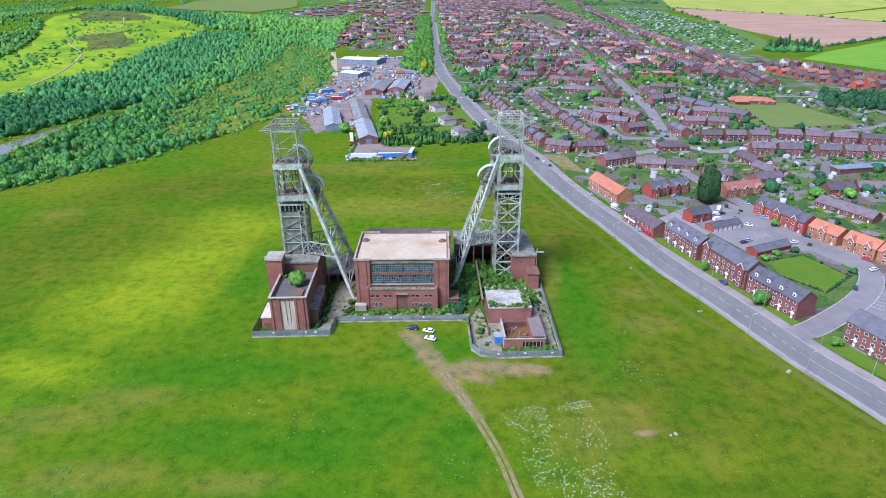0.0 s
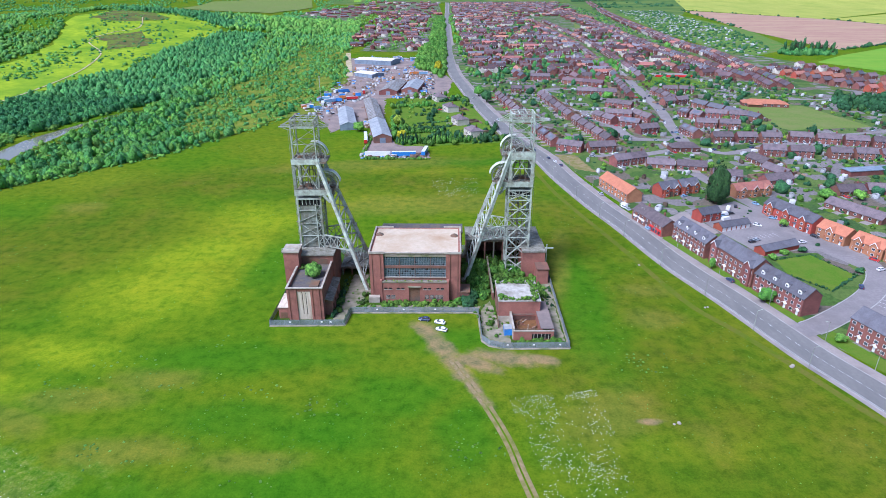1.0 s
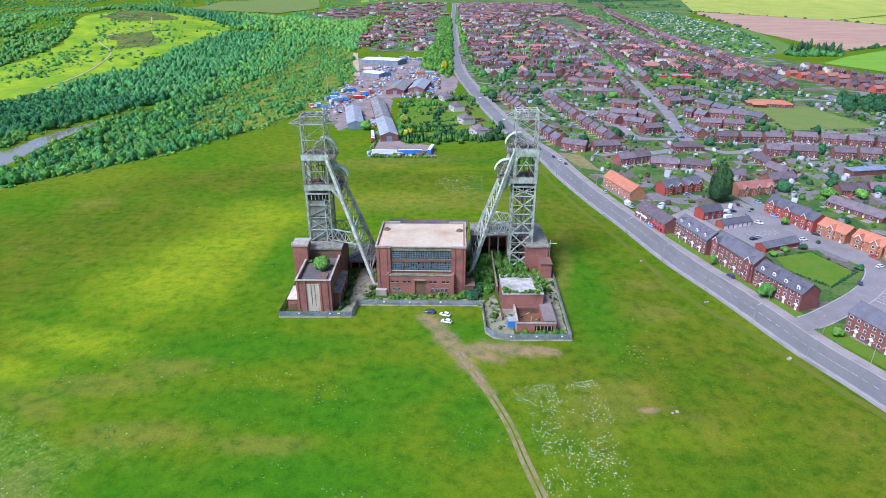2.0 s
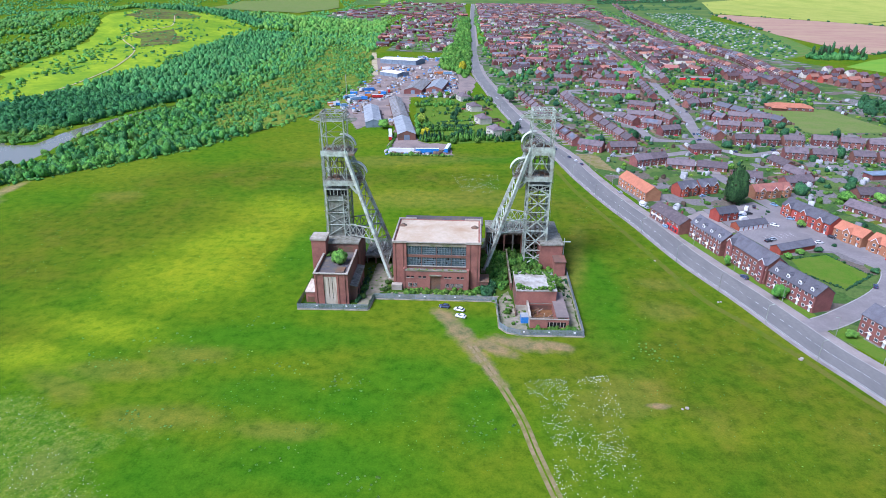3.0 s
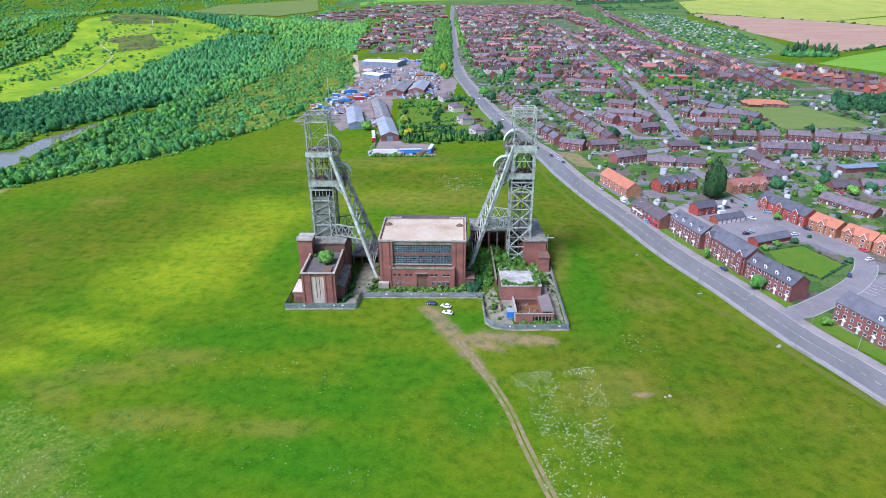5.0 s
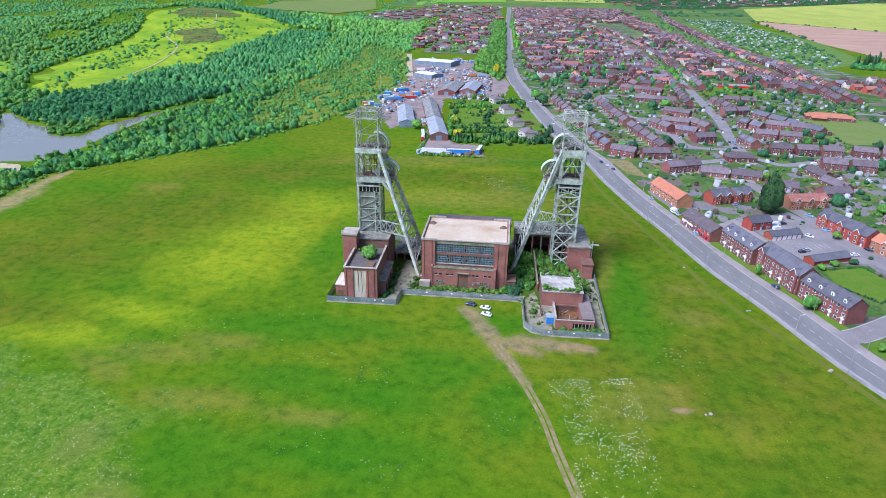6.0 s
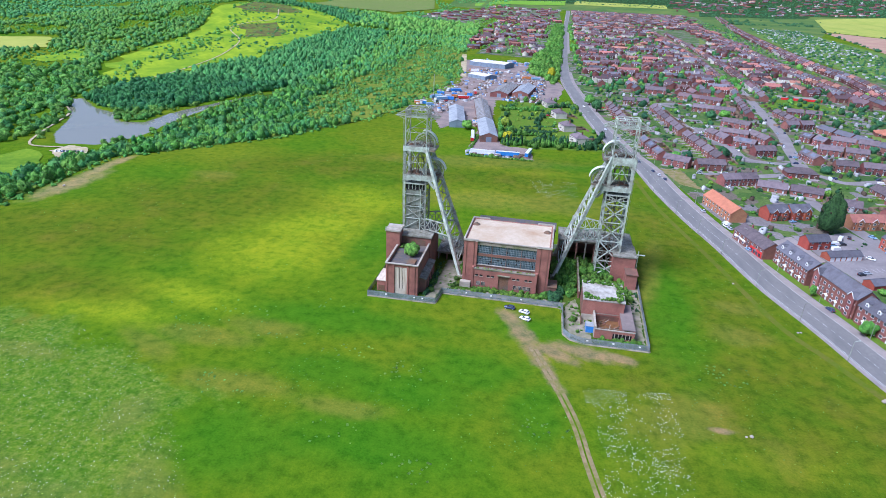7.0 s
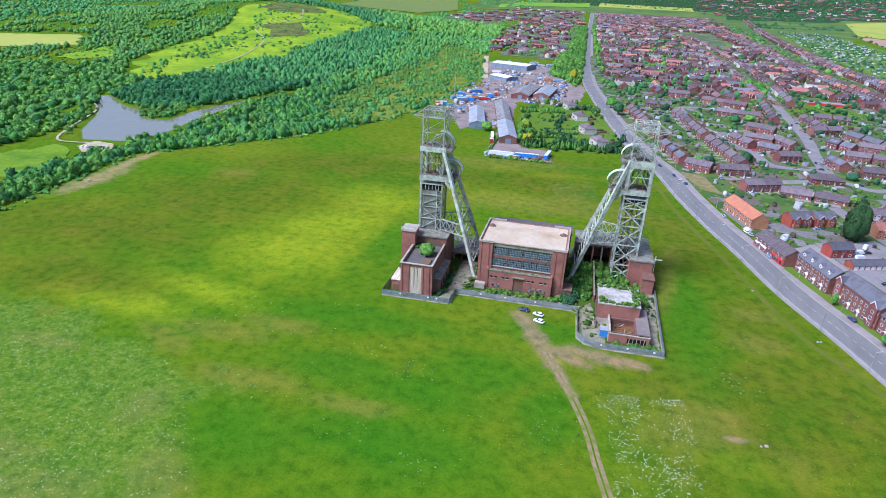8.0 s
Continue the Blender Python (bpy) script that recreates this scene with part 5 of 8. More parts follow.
def window_mesh(w, h):
    """A white frame in one piece with the glass set back in it."""
    bm = bmesh.new()
    f = 0.10
    outer = [(-w / 2, -h / 2), (w / 2, -h / 2), (w / 2, h / 2), (-w / 2, h / 2)]
    inner = [(-w / 2 + f, -h / 2 + f), (w / 2 - f, -h / 2 + f), (w / 2 - f, h / 2 - f), (-w / 2 + f, h / 2 - f)]
    back, front, rim, glass_ring = ([bm.verts.new((px, dy, pz)) for px, pz in pts] for pts, dy in ((outer, 0.04), (outer, -0.07), (inner, -0.07), (inner, -0.03)))
    for i in range(4):
        j = (i + 1) % 4
        for a, b in ((back, front), (front, rim), (rim, glass_ring)):
            bm.faces.new((a[i], a[j], b[j], b[i]))
    bm.faces.new(glass_ring).material_index = 1
    bmesh.ops.recalc_face_normals(bm, faces=bm.faces)
    return mesh_of("window", bm, [WHITE_TRIM, GLASS])


WIN = {k: window_mesh(*k) for k in ((1.5, 1.25), (1.1, 1.3), (2.0, 1.3), (0.9, 1.0))}
DOOR = mesh_of("door", box(-0.48, 0.48, -0.06, 0.04, 0.05, 2.1), WHITE_TRIM)
GARAGE_DOOR = mesh_of("garage_door", box(-1.15, 1.15, -0.06, 0.04, 0.05, 2.1), WHITE_TRIM)
CHIMNEY_MESH = {}


def chimney_mesh(h):
    if h not in CHIMNEY_MESH:
        bm = bmesh.new()
        add_box(bm, -0.45, 0.45, -0.32, 0.32, 0, h)
        add_box(bm, -0.52, 0.52, -0.39, 0.39, h - 0.25, h - 0.1)
        for x in (-0.22, 0.22):
            add_box(bm, x - 0.11, x + 0.11, -0.11, 0.11, h, h + 0.45, 1)
        CHIMNEY_MESH[h] = mesh_of("chimney", bm, [HOUSE_BRICK, TILE_RED])
    return CHIMNEY_MESH[h]


HOUSES = {}
PLACED = []


def house(x, y, turn, L, D, eave, ridge, wall, roof, label, group, bays=3, floors=2, chimneys=1, dormers=0, gables=0, gable_at=None, detail=2, solar=False, hip=False, porch=True):
    """A house with its front to local -y; the first of each kind is built, the rest are copies that share its meshes."""
    L = round(L * 2) / 2
    PLACED.append((x, y, turn, L, D, group))
    key = (L, D, eave, ridge, wall.name, roof.name, label, bays, floors, chimneys, dormers, gables, detail, solar, hip)
    at = pose(x, y, float(terrain(x, y)), 0, 0, turn)
    if key in HOUSES:
        return copy_thing(HOUSES[key], at)
    root = thing("house", at, label, "house", group)
    HOUSES[key] = root
    part("wall", box(-L / 2, L / 2, -D / 2, D / 2, 0, eave) if hip else gable_walls(L, D, eave, ridge), wall, root)
    rf = part("roof", hip_roof(L, D, eave, ridge) if hip else gable_roof(L, D, eave, ridge), roof, root)
    ch = 2.0
    for i in range(chimneys):
        cx = -L / 2 + L * (i + 0.5) / chimneys if chimneys > 1 else L * 0.3
        part("chimney", chimney_mesh(ch), None, root, at=pose(cx, 0.3, ridge - 0.7))
    if solar:
        s = math.degrees(math.atan2(ridge - eave, D / 2))
        part("solar_panel", box(-L * 0.3, L * 0.3, -1.5, 1.5, 0.0, 0.06), SOLAR, rf, "blue-grey solar panel", at=pose(0, -D / 4, (eave + ridge) / 2 + 0.22, s, 0, 0))
    if detail >= 1:
        storey = 2.55
        kinds = [(1.5, 1.25), (1.1, 1.3), (2.0, 1.3)]
        for fl in range(floors):
            z = 1.45 + storey * fl
            for i in range(bays):
                wx = -L / 2 + L * (i + 0.5) / bays
                if fl == 0 and i % 2 == 1 and detail >= 1:
                    part("door", DOOR, None, root, at=pose(wx, -D / 2, 0))
                    if porch and detail >= 2:
                        part("porch", gable_roof(1.2, 1.8, 2.3, 2.9, 0.1, 0.12), WHITE_TRIM if floors == 3 else roof, root, at=pose(wx, -D / 2 - 0.5, 0, 0, 0, 90))
                    continue
                k = kinds[(i + fl) % 2] if floors > 1 else kinds[2 * (i % 2)]
                part("window", WIN[k], None, root, at=pose(wx, -D / 2, z))
            if detail >= 2:
                for i in range(max(2, bays // 2)):
                    wx = -L / 2 + L * (i + 0.5) / max(2, bays // 2)
                    part("window", WIN[(1.1, 1.3)], None, root, at=pose(wx, D / 2, z, 0, 0, 180))
    slope = (ridge - eave) / (D / 2)
    for i in range(dormers):
        dx = -L / 2 + L * (i + 0.5) / dormers
        zb = eave + slope * 0.9
        d = part("dormer", box(dx - 0.75, dx + 0.75, -D / 2 + 0.7, -D / 2 + 3.0, zb - 0.3, zb + 1.35), WHITE_TRIM, root, "white-clad dormer")
        part("dormer_roof", gable_roof(2.5, 1.7, zb + 1.35, zb + 2.0, 0.15, 0.12), roof, d, at=pose(dx, -D / 2 + 1.95, 0, 0, 0, 90))
        part("dormer_window", WIN[(0.9, 1.0)], None, d, at=pose(dx, -D / 2 + 0.68, zb + 0.6))
    for i in range(gables):
        gx = gable_at[i] * L if gable_at else -L / 2 + L * (i + 0.5) / gables
        gw, gr = 3.8, min(ridge - 0.3, eave + 2.0)
        g = part("front_gable", gable_walls(D / 2 + 0.9, gw, eave, gr), wall, root, at=pose(gx, -D / 4 - 0.45, 0, 0, 0, 90))
        part("gable_roof", gable_roof(D / 2 + 1.1, gw, eave, gr), roof, g)
        part("barge_board", beam((-D / 4 - 0.85, -gw / 2, eave), (-D / 4 - 0.85, 0, gr + 0.15), 0.12, 0.25), WHITE_TRIM, g)
        part("barge_board", beam((-D / 4 - 0.85, gw / 2, eave), (-D / 4 - 0.85, 0, gr + 0.15), 0.12, 0.25), WHITE_TRIM, g)
        for fl in range(floors):
            part("window", WIN[(1.5, 1.25)], None, g, at=pose(-D / 4 - 0.47, 0, 1.45 + 2.55 * fl, 0, 0, -90))
    return root


def on_line(a, b):
    """Middle, turn and length of a roof ridge from a to b."""
    return (a[0] + b[0]) / 2, (a[1] + b[1]) / 2, math.degrees(math.atan2(b[1] - a[1], b[0] - a[0])), math.hypot(b[0] - a[0], b[1] - a[1])


def row(a, b, n, **kw):
    """n houses in a line along a ridge from a to b, with gap between them."""
    gap = kw.pop("gap", 0.0)
    x, y, turn, run = on_line(a, b)
    c, s = math.cos(radians(turn)), math.sin(radians(turn))
    for i in range(n):
        d = (i + 0.5) / n * run - run / 2
        house(x + c * d, y + s * d, turn, run / n - gap, **kw)


THREE = dict(D=9.0, wall=HOUSE_BRICK, roof=SLATE, group="three-storey houses on the main road", chimneys=0)
row((127.6, 62), (133.4, 37.5), 1, eave=7.6, ridge=11.0, label="three-storey red-brick terrace with slate roof and white dormers", bays=9, floors=3, dormers=4, **THREE)
row((135.2, 36), (141.4, 9.5), 1, eave=9.0, ridge=12.4, label="tall red-brick terrace with slate roof and end gables", bays=9, floors=3, gables=2, gable_at=(-0.4, 0.4), **THREE)
row((141.4, 8.6), (148.8, -13.5), 1, eave=7.6, ridge=11.0, label="three-storey red-brick terrace with slate roof and dormers beside the corner", bays=8, floors=3, dormers=4, **THREE)
row((158, -27), (168, -58), 1, eave=8.0, ridge=11.4, label="long three-storey red-brick block with slate roof", bays=11, floors=3, dormers=1, **THREE)

pub = house(119.6, 76, -75, 27, 9.5, 5.4, 8.4, HOUSE_BRICK, TILE_BROWN, "brick shop terrace with brown tiles and red shopfronts", "shops", bays=7, chimneys=2)
fascia = part("shop_fascia", box(3.0, 12.6, -5.0, -4.76, 0.2, 3.1), GARAGE_RED, pub, "bright red shopfront")
for i in range(4):
    part("shop_window", box(3.6 + i * 2.3, 5.2 + i * 2.3, -5.06, -4.98, 0.6, 2.2), GLASS, fascia)
part("shop_fascia", box(-12.0, -2.0, -5.0, -4.76, 2.3, 3.2), WHITE_TRIM, pub, "white shop sign board")

house(116, 128.5, -76, 33, 9.5, 5.2, 8.6, BUFF_BRICK, TILE_ORANGE, "long brick terrace with a bright orange pantile roof", "terraces by the main road", bays=9, chimneys=0)
row((136, 124), (163, 134), 2, D=8.5, eave=5.2, ridge=8.2, wall=TERRA_BRICK, roof=SLATE, label="bright red-brick gabled semi-detached pair", group="gabled new houses", bays=4, gables=2, chimneys=0, gap=1.5)
row((179, 122), (203, 128), 1, D=8.5, eave=5.0, ridge=8.0, wall=BUFF_BRICK, roof=TILE_RED, label="buff-brick terrace of gabled houses with red tiles", group="gabled new houses", bays=6, gables=3, chimneys=0)
row((188.5, 96), (197.5, 66), 1, D=9.0, eave=6.0, ridge=9.2, wall=TERRA_BRICK, roof=SLATE, label="red-brick gabled terrace round the parking court", group="gabled new houses", bays=8, gables=3, chimneys=0)
row((199, 65), (204.5, 51), 1, D=9.0, eave=5.2, ridge=8.2, wall=BUFF_BRICK, roof=TILE_ORANGE, label="buff-brick house with orange tiles", group="gabled new houses", bays=4, gables=1, chimneys=0)
row((206, 50), (219, 22), 2, D=9.0, eave=5.2, ridge=8.2, wall=BUFF_BRICK, roof=TILE_ORANGE, label="buff-brick gabled pair with orange tiles", group="gabled new houses", bays=4, gables=2, chimneys=0, gap=0.8)
house(150, 86, 20, 12.5, 7.0, 4.6, 7.0, TERRA_BRICK, SLATE, "small red-brick house with roof lights", "mews houses", bays=3, chimneys=0)


def garage_block(a, b, n, label):
    x, y, turn, run = on_line(a, b)
    root = thing("garage_block", pose(x, y, 0, 0, 0, turn), label, "garages", "garage courts")
    part("wall", gable_walls(run, 6.0, 2.5, 4.2), TERRA_BRICK, root)
    part("roof", gable_roof(run, 6.0, 2.5, 4.2), SLATE, root)
    for i in range(n):
        part("garage_door", GARAGE_DOOR, None, root, at=pose(-run / 2 + run * (i + 0.5) / n, -3.0, 0))


garage_block((150, 71), (167, 77), 6, "low brick garage block with white doors")
garage_block((157, 42), (177, 50), 0, "low brick store block with a slate roof")
drape("parking_court", [(144, 100), (150, 68), (158, 40), (178, 46), (187, 44), (194, 26), (203, 34), (204, 50), (196, 66), (187, 66), (184, 96), (178, 114), (160, 104)], ESTATE_ROAD, 0.10, "mauve-grey parking court", 0)
for d in (-4.4, 4.4):
    kerb_line("kerb", SIDE[3:19], d, 0.22, 0.4)
drape("east_court", [(168, -12), (178, -5), (189, 3), (204, 13), (226, 12), (220, -24), (184, -36), (174, -22)], ESTATE_ROAD, 0.12, "mauve-grey parking area behind the corner block", 0)
for i in range(4):
    bay = bmesh.new()
    add_box(bay, -2.6, 2.6, -0.08, 0.08, 0, 0.01)
    structure("bay_marking", bay, WHITE_LINE, "white parking bay line").matrix_basis = pose(181 + 2.6 * i, -8 + 1.9 * i, 0.14, 0, 0, -52)
drape("communal_lawn", [(161, 35), (180, 40.5), (187.5, 19), (169, 5), (159, 20)], LAWN, 0.13, "rectangular mown lawn with a hedge", 0)
for i, q in enumerate(([(143.5, 98), (149.5, 68), (145, 64), (124, 62), (121, 80)],)):
    drape("forecourt", q, PAVING, 0.11, "paved yard behind the shops", 0)
for i in range(7):
    bay = bmesh.new()
    add_box(bay, -0.06, 0.06, -2.3, 2.3, 0, 0.01)
    ob = structure("bay_marking", bay, WHITE_LINE, "white parking bay line")
    ob.matrix_basis = pose(161 + 2.5 * i, 60 + 0.75 * i, 0.125, 0, 0, 16)
drape("front_verge", [(121, 66), (124.5, 60), (131, 36), (139, 8), (146, -18), (141.5, -19), (134, 8), (126, 34), (118.5, 60)], LAWN, 0.09, "green grass verge before the terraces", 0)
drape("corner_lawn", [(145, -30), (151, -25), (157, -42), (164, -58), (158, -62), (150, -44)], LAWN, 0.09, "green front lawn at the street corner", 0)
drape("field_corner", [(92, 214), (107, 214), (113, 170), (101, 178)], DIRT, 0.09, "dry yellow grass corner", 0, 0.8)
road("pavement", offset_line(MAIN, 0.1), 9.6, PAVING, 0.075, "pinkish pavement beside the main road")
for d in (-7.6, 5.2):
    kerb_line("kerb", MAIN, d)
structure("road_marking", strip_mesh("road_marking", offset_line(MAIN, -7.0), offset_line(MAIN, -6.86), 0.115, WHITE_LINE), None, "thin white edge line along the main road")
CENTRE = offset_line(MAIN, -1.2)
dashes = bmesh.new()
for i in range(0, len(MAIN) - 30, 1):
    (x0, y0), (x1, y1) = CENTRE[i], CENTRE[i + 1]
    run = math.hypot(x1 - x0, y1 - y0)
    k = max(1, int(run / 14))
    for j in range(k):
        f = (j + 0.25) / k
        x, y, e = x0 + (x1 - x0) * f, y0 + (y1 - y0) * f, 1.1 / run
        dx, dy = (x1 - x0) * e, (y1 - y0) * e
        nx, ny = -dy * 0.07, dx * 0.07
        dashes.faces.new([dashes.verts.new((x + a * dx + b * nx, y + a * dy + b * ny, 0.12)) for a, b in ((-1, -1), (1, -1), (1, 1), (-1, 1))])
structure("road_marking", dashes, WHITE_LINE, "dashed white centre line")

SEMI = dict(D=8.2, eave=5.0, ridge=7.9, wall=HOUSE_BRICK, group="estate semis")
BUNG = dict(D=8.4, eave=2.9, ridge=5.8, wall=HOUSE_BRICK, roof=TILE_BROWN, floors=1, group="estate bungalows")
# bungalows and low blocks round the cross street
for a, b in (((150, 186), (167, 182)), ((169, 182), (187, 177)), ((184, 161), (201, 156)), ((228, 201), (231, 182)), ((226, 176), (231, 156)), ((210, 147), (229, 152)), ((242, 126), (259, 128)), ((263, 130), (280, 127))):
    row(a, b, 1, label="low brick bungalow with brown tiles", bays=4, **BUNG)
row((227, 106), (240, 78), 1, label="long low brick bungalow terrace with mauve-brown tiles", bays=8, **BUNG)
row((262, 98), (285, 86), 1, label="low brick bungalow terrace with brown tiles", bays=6, **BUNG)
row((127, 186), (151, 196), 2, roof=TILE_BROWN, label="brick semi-detached house with brown tiles", bays=4, **SEMI)
house(190, 226, 0, 21, 10, 3.2, 6.6, HOUSE_BRICK, TILE_BROWN, "broad brick community hall with a brown hipped roof", "estate hall", bays=5, floors=1, chimneys=0, hip=True)
flat = thing("flat_roofed_block", pose(291, 167, 0, 0, 0, 10), "long low block with a blue-grey flat roof", "building")
part("wall", box(-19.5, 19.5, -4, 4, 0, 3.2), HOUSE_BRICK, flat)
part("roof", box(-20, 20, -4.4, 4.4, 3.2, 3.6), SHED_BLUE, flat)
row((220, 253), (275, 250), 3, roof=TILE_BROWN, label="brick semi-detached pair with brown roof and white windows", bays=4, gap=3.5, **SEMI)
row((281, 254), (353, 231), 4, roof=TILE_BROWN, label="brick semi-detached pair with brown roof and white windows", bays=4, gap=3.0, **SEMI)
row((360, 228), (430, 208), 4, roof=TILE_BROWN, label="brick semi-detached pair with brown roof and white windows", bays=4, gap=3.0, **SEMI)
row((240, 214), (276, 207), 2, roof=TILE_BROWN, label="brick semi-detached pair with a tiled roof", bays=4, gap=3.0, **SEMI)
row((284, 206), (350, 196), 4, roof=TILE_BROWN, label="brick semi-detached pair with a tiled roof", bays=4, gap=2.5, **SEMI)
row((357, 194), (420, 180), 4, roof=TILE_BROWN, label="brick semi-detached pair with a tiled roof", bays=4, gap=2.5, **SEMI)
row((228, 304), (264, 296), 2, roof=TILE_BROWN, label="brick semi-detached pair by the junction", bays=4, gap=2.0, **SEMI)
row((211, 284), (214.5, 262), 2, roof=TILE_BROWN, label="brick house with solar panels on brown tiles", bays=3, solar=True, **SEMI)
row((172, 279), (189, 285), 1, roof=TILE_BROWN, label="red-brick house at the end of the crescent", bays=4, **SEMI)
# crescent between the main road and the second road
row((72, 445), (88, 316), 8, roof=TILE_BROWN, label="narrow brick semi facing the main road", bays=3, gap=3.2, **SEMI)
row((89, 290), (98, 236), 3, roof=TILE_BROWN, label="brick semi with solar panels facing the main road", bays=3, gap=3.5, solar=True, **SEMI)
row((98, 231), (114, 222), 1, roof=TILE_BROWN, label="brick semi with a garage by the corner", bays=4, **SEMI)
row((118, 222), (138, 225), 1, roof=TILE_BROWN, label="red-brick semi-detached house behind a green hedge", bays=4, **SEMI)
row((118, 448), (128, 330), 7, roof=TILE_BROWN, label="red-brick semi-detached house along the crescent, brown tiled roof", bays=3, gap=2.0, **SEMI)
row((129, 322), (140, 240), 5, roof=TILE_BROWN, label="red-brick semi-detached house along the crescent, brown tiled roof", bays=3, gap=2.0, **SEMI)
row((151, 340), (162, 312), 2, roof=TILE_BROWN, label="red-brick semi-detached house inside the crescent", bays=3, gap=1.5, **SEMI)
row((162, 346), (184, 338), 1, roof=TILE_BROWN, label="short red-brick terrace inside the crescent", bays=5, **SEMI)
row((188, 345), (196, 318), 2, roof=TILE_BROWN, label="red-brick semi-detached house inside the crescent", bays=3, gap=1.0, **SEMI)
row((166, 310), (180, 300), 1, roof=TILE_BROWN, label="brick semi with solar panels inside the crescent", bays=4, solar=True, **SEMI)
row((176, 396), (197, 381), 1, roof=TILE_BROWN, label="brick terrace by the green", bays=5, **SEMI)
row((161, 466), (201, 453), 2, roof=TILE_BROWN, label="brick terrace of low houses", bays=5, **SEMI)
row((88, 480), (118, 478), 2, roof=TILE_BROWN, label="brick semi with brown tiles", bays=4, gap=3, **SEMI)
row((159, 540), (202, 515), 2, roof=TILE_MIXED, label="dark brick terrace with white gables", bays=5, **SEMI)
row((212, 438), (226, 545), 6, roof=TILE_BROWN, label="red-brick semi-detached house along the second road", bays=3, gap=3, **SEMI)
row((232, 400), (262, 412), 2, roof=TILE_BROWN, label="brick semi with brown tiles", bays=4, gap=2, **SEMI)
row((246, 470), (250, 410), 4, roof=TILE_BROWN, label="red-brick semi-detached house along the second road", bays=3, gap=2, **SEMI)
row((258, 478), (292, 470), 2, roof=TILE_BROWN, label="brick terrace by the school field", bays=4, gap=2, **SEMI)
row((232, 352), (246, 330), 2, roof=TILE_BROWN, label="brick house with solar panels", bays=3, gap=2, solar=True, **SEMI)
row((252, 345), (290, 330), 2, roof=TILE_BROWN, label="brick terrace with brown tiles", bays=5, gap=2, **SEMI)
row((262, 395), (292, 318), 4, roof=SLATE, label="row of low grey-roofed houses by the field", bays=3, gap=2, **SEMI)
# houses between the yard and the main road
for x, y in ((9.5, 428), (20, 374), (27.5, 318), (37, 274)):
    house(x, y, -70, 15, 11, 5.2, 8.4, RENDER_WALL, TILE_BROWN, "pale rendered detached house with a grey hipped roof", "houses by the yard", bays=3, hip=True)

# ---- the older town: rows of red terraces
rnd = random.Random(5)
KEEP_CLEAR = [(MAIN, 19), (SECOND, 12)]
FAR_GREEN = [(335, 1400, 52), (335, 1480, 58), (345, 1550, 58), (345, 1620, 62), (350, 1720, 62), (350, 1830, 64), (352, 1930, 66), (290, 2130, 75), (270, 1960, 40), (300, 590, 48), (345, 345, 70), (176, 1010, 26), (150, 760, 20), (120, 1400, 30), (330, 1100, 26), (222, 1330, 24)]
TERRACE = dict(D=8.5, eave=5.3, ridge=8.6, group="old town terraces")


def free(x, y, need):
    for line, w in KEEP_CLEAR:
        if float(reach(line, x, y, False)) < w * need:
            return False
    return all(math.hypot(x - gx, y - gy) > r for gx, gy, r in FAR_GREEN)


def east_edge(y):
    return float(np.interp(y, [480, 700, 1200, 2100, 3300], [360, 385, 430, 520, 640])) + 28 * math.sin(y / 70)


far_blocks = []
y = 572.0
while y < 3250:
    x = float(np.interp(y, [500, 700, 1000, 3300], [68, 52, 46, 60])) + rnd.uniform(0, 12)
    while x < east_edge(y) - 25:
        run = rnd.choice((10, 12, 16, 20, 26, 32))
        tilt = rnd.choice((0, 0, 5, -6, 12, 90, 84, 97)) + (10 if x > 240 else 0)
        cx, cy = x + (run / 2 if tilt < 45 else 6), y + rnd.uniform(-3, 3)
        if free(cx, cy, 1.0 if tilt > 45 else 1.35) and rnd.random() < 0.88:
            far_blocks.append((cx, cy, tilt, run))
        x += (run if tilt < 45 else 12) + rnd.choice((3, 5, 9, 20))
    y += 31 if y < 1000 else 40
# houses lining both sides of the second road and the long terrace road to the east
for line, offs in ((SECOND, (-15, 15)), (curve([(398, 488), (428, 650), (457, 825), (469, 1052), (521, 1465), (610, 2112), (810, 3300)], 8), (-9, 9)), (curve([(384, 560), (388, 724), (390, 941), (425, 1396), (505, 2399)], 8), (-10, 10))):
    for d in offs:
        side = offset_line(line, d)
        for (x0, y0), (x1, y1) in zip(side, side[1:]):
            if y0 < 560 and line is SECOND:
                continue
            mx, my, turn, run = on_line((x1, y1), (x0, y0))
            n = max(1, round(run / 26))
            for i in range(n):
                f = (i + 0.5) / n
                far_blocks.append((x0 + (x1 - x0) * f, y0 + (y1 - y0) * f, turn if d < 0 else turn + 180, run / n * 0.88))
for line in ([(452, 640), (468, 575), (482, 512), (498, 455)], [(474, 668), (492, 600), (508, 535), (524, 470)], [(520, 690), (538, 610), (558, 540), (566, 500)]):
    for (x0, y0), (x1, y1) in zip(line, line[1:]):
        for f in (0.12, 0.38, 0.64, 0.90):
            far_blocks.append((x0 + (x1 - x0) * f + rnd.uniform(-2, 2), y0 + (y1 - y0) * f, rnd.choice((10, 14, 18)), rnd.choice((10, 12, 14))))
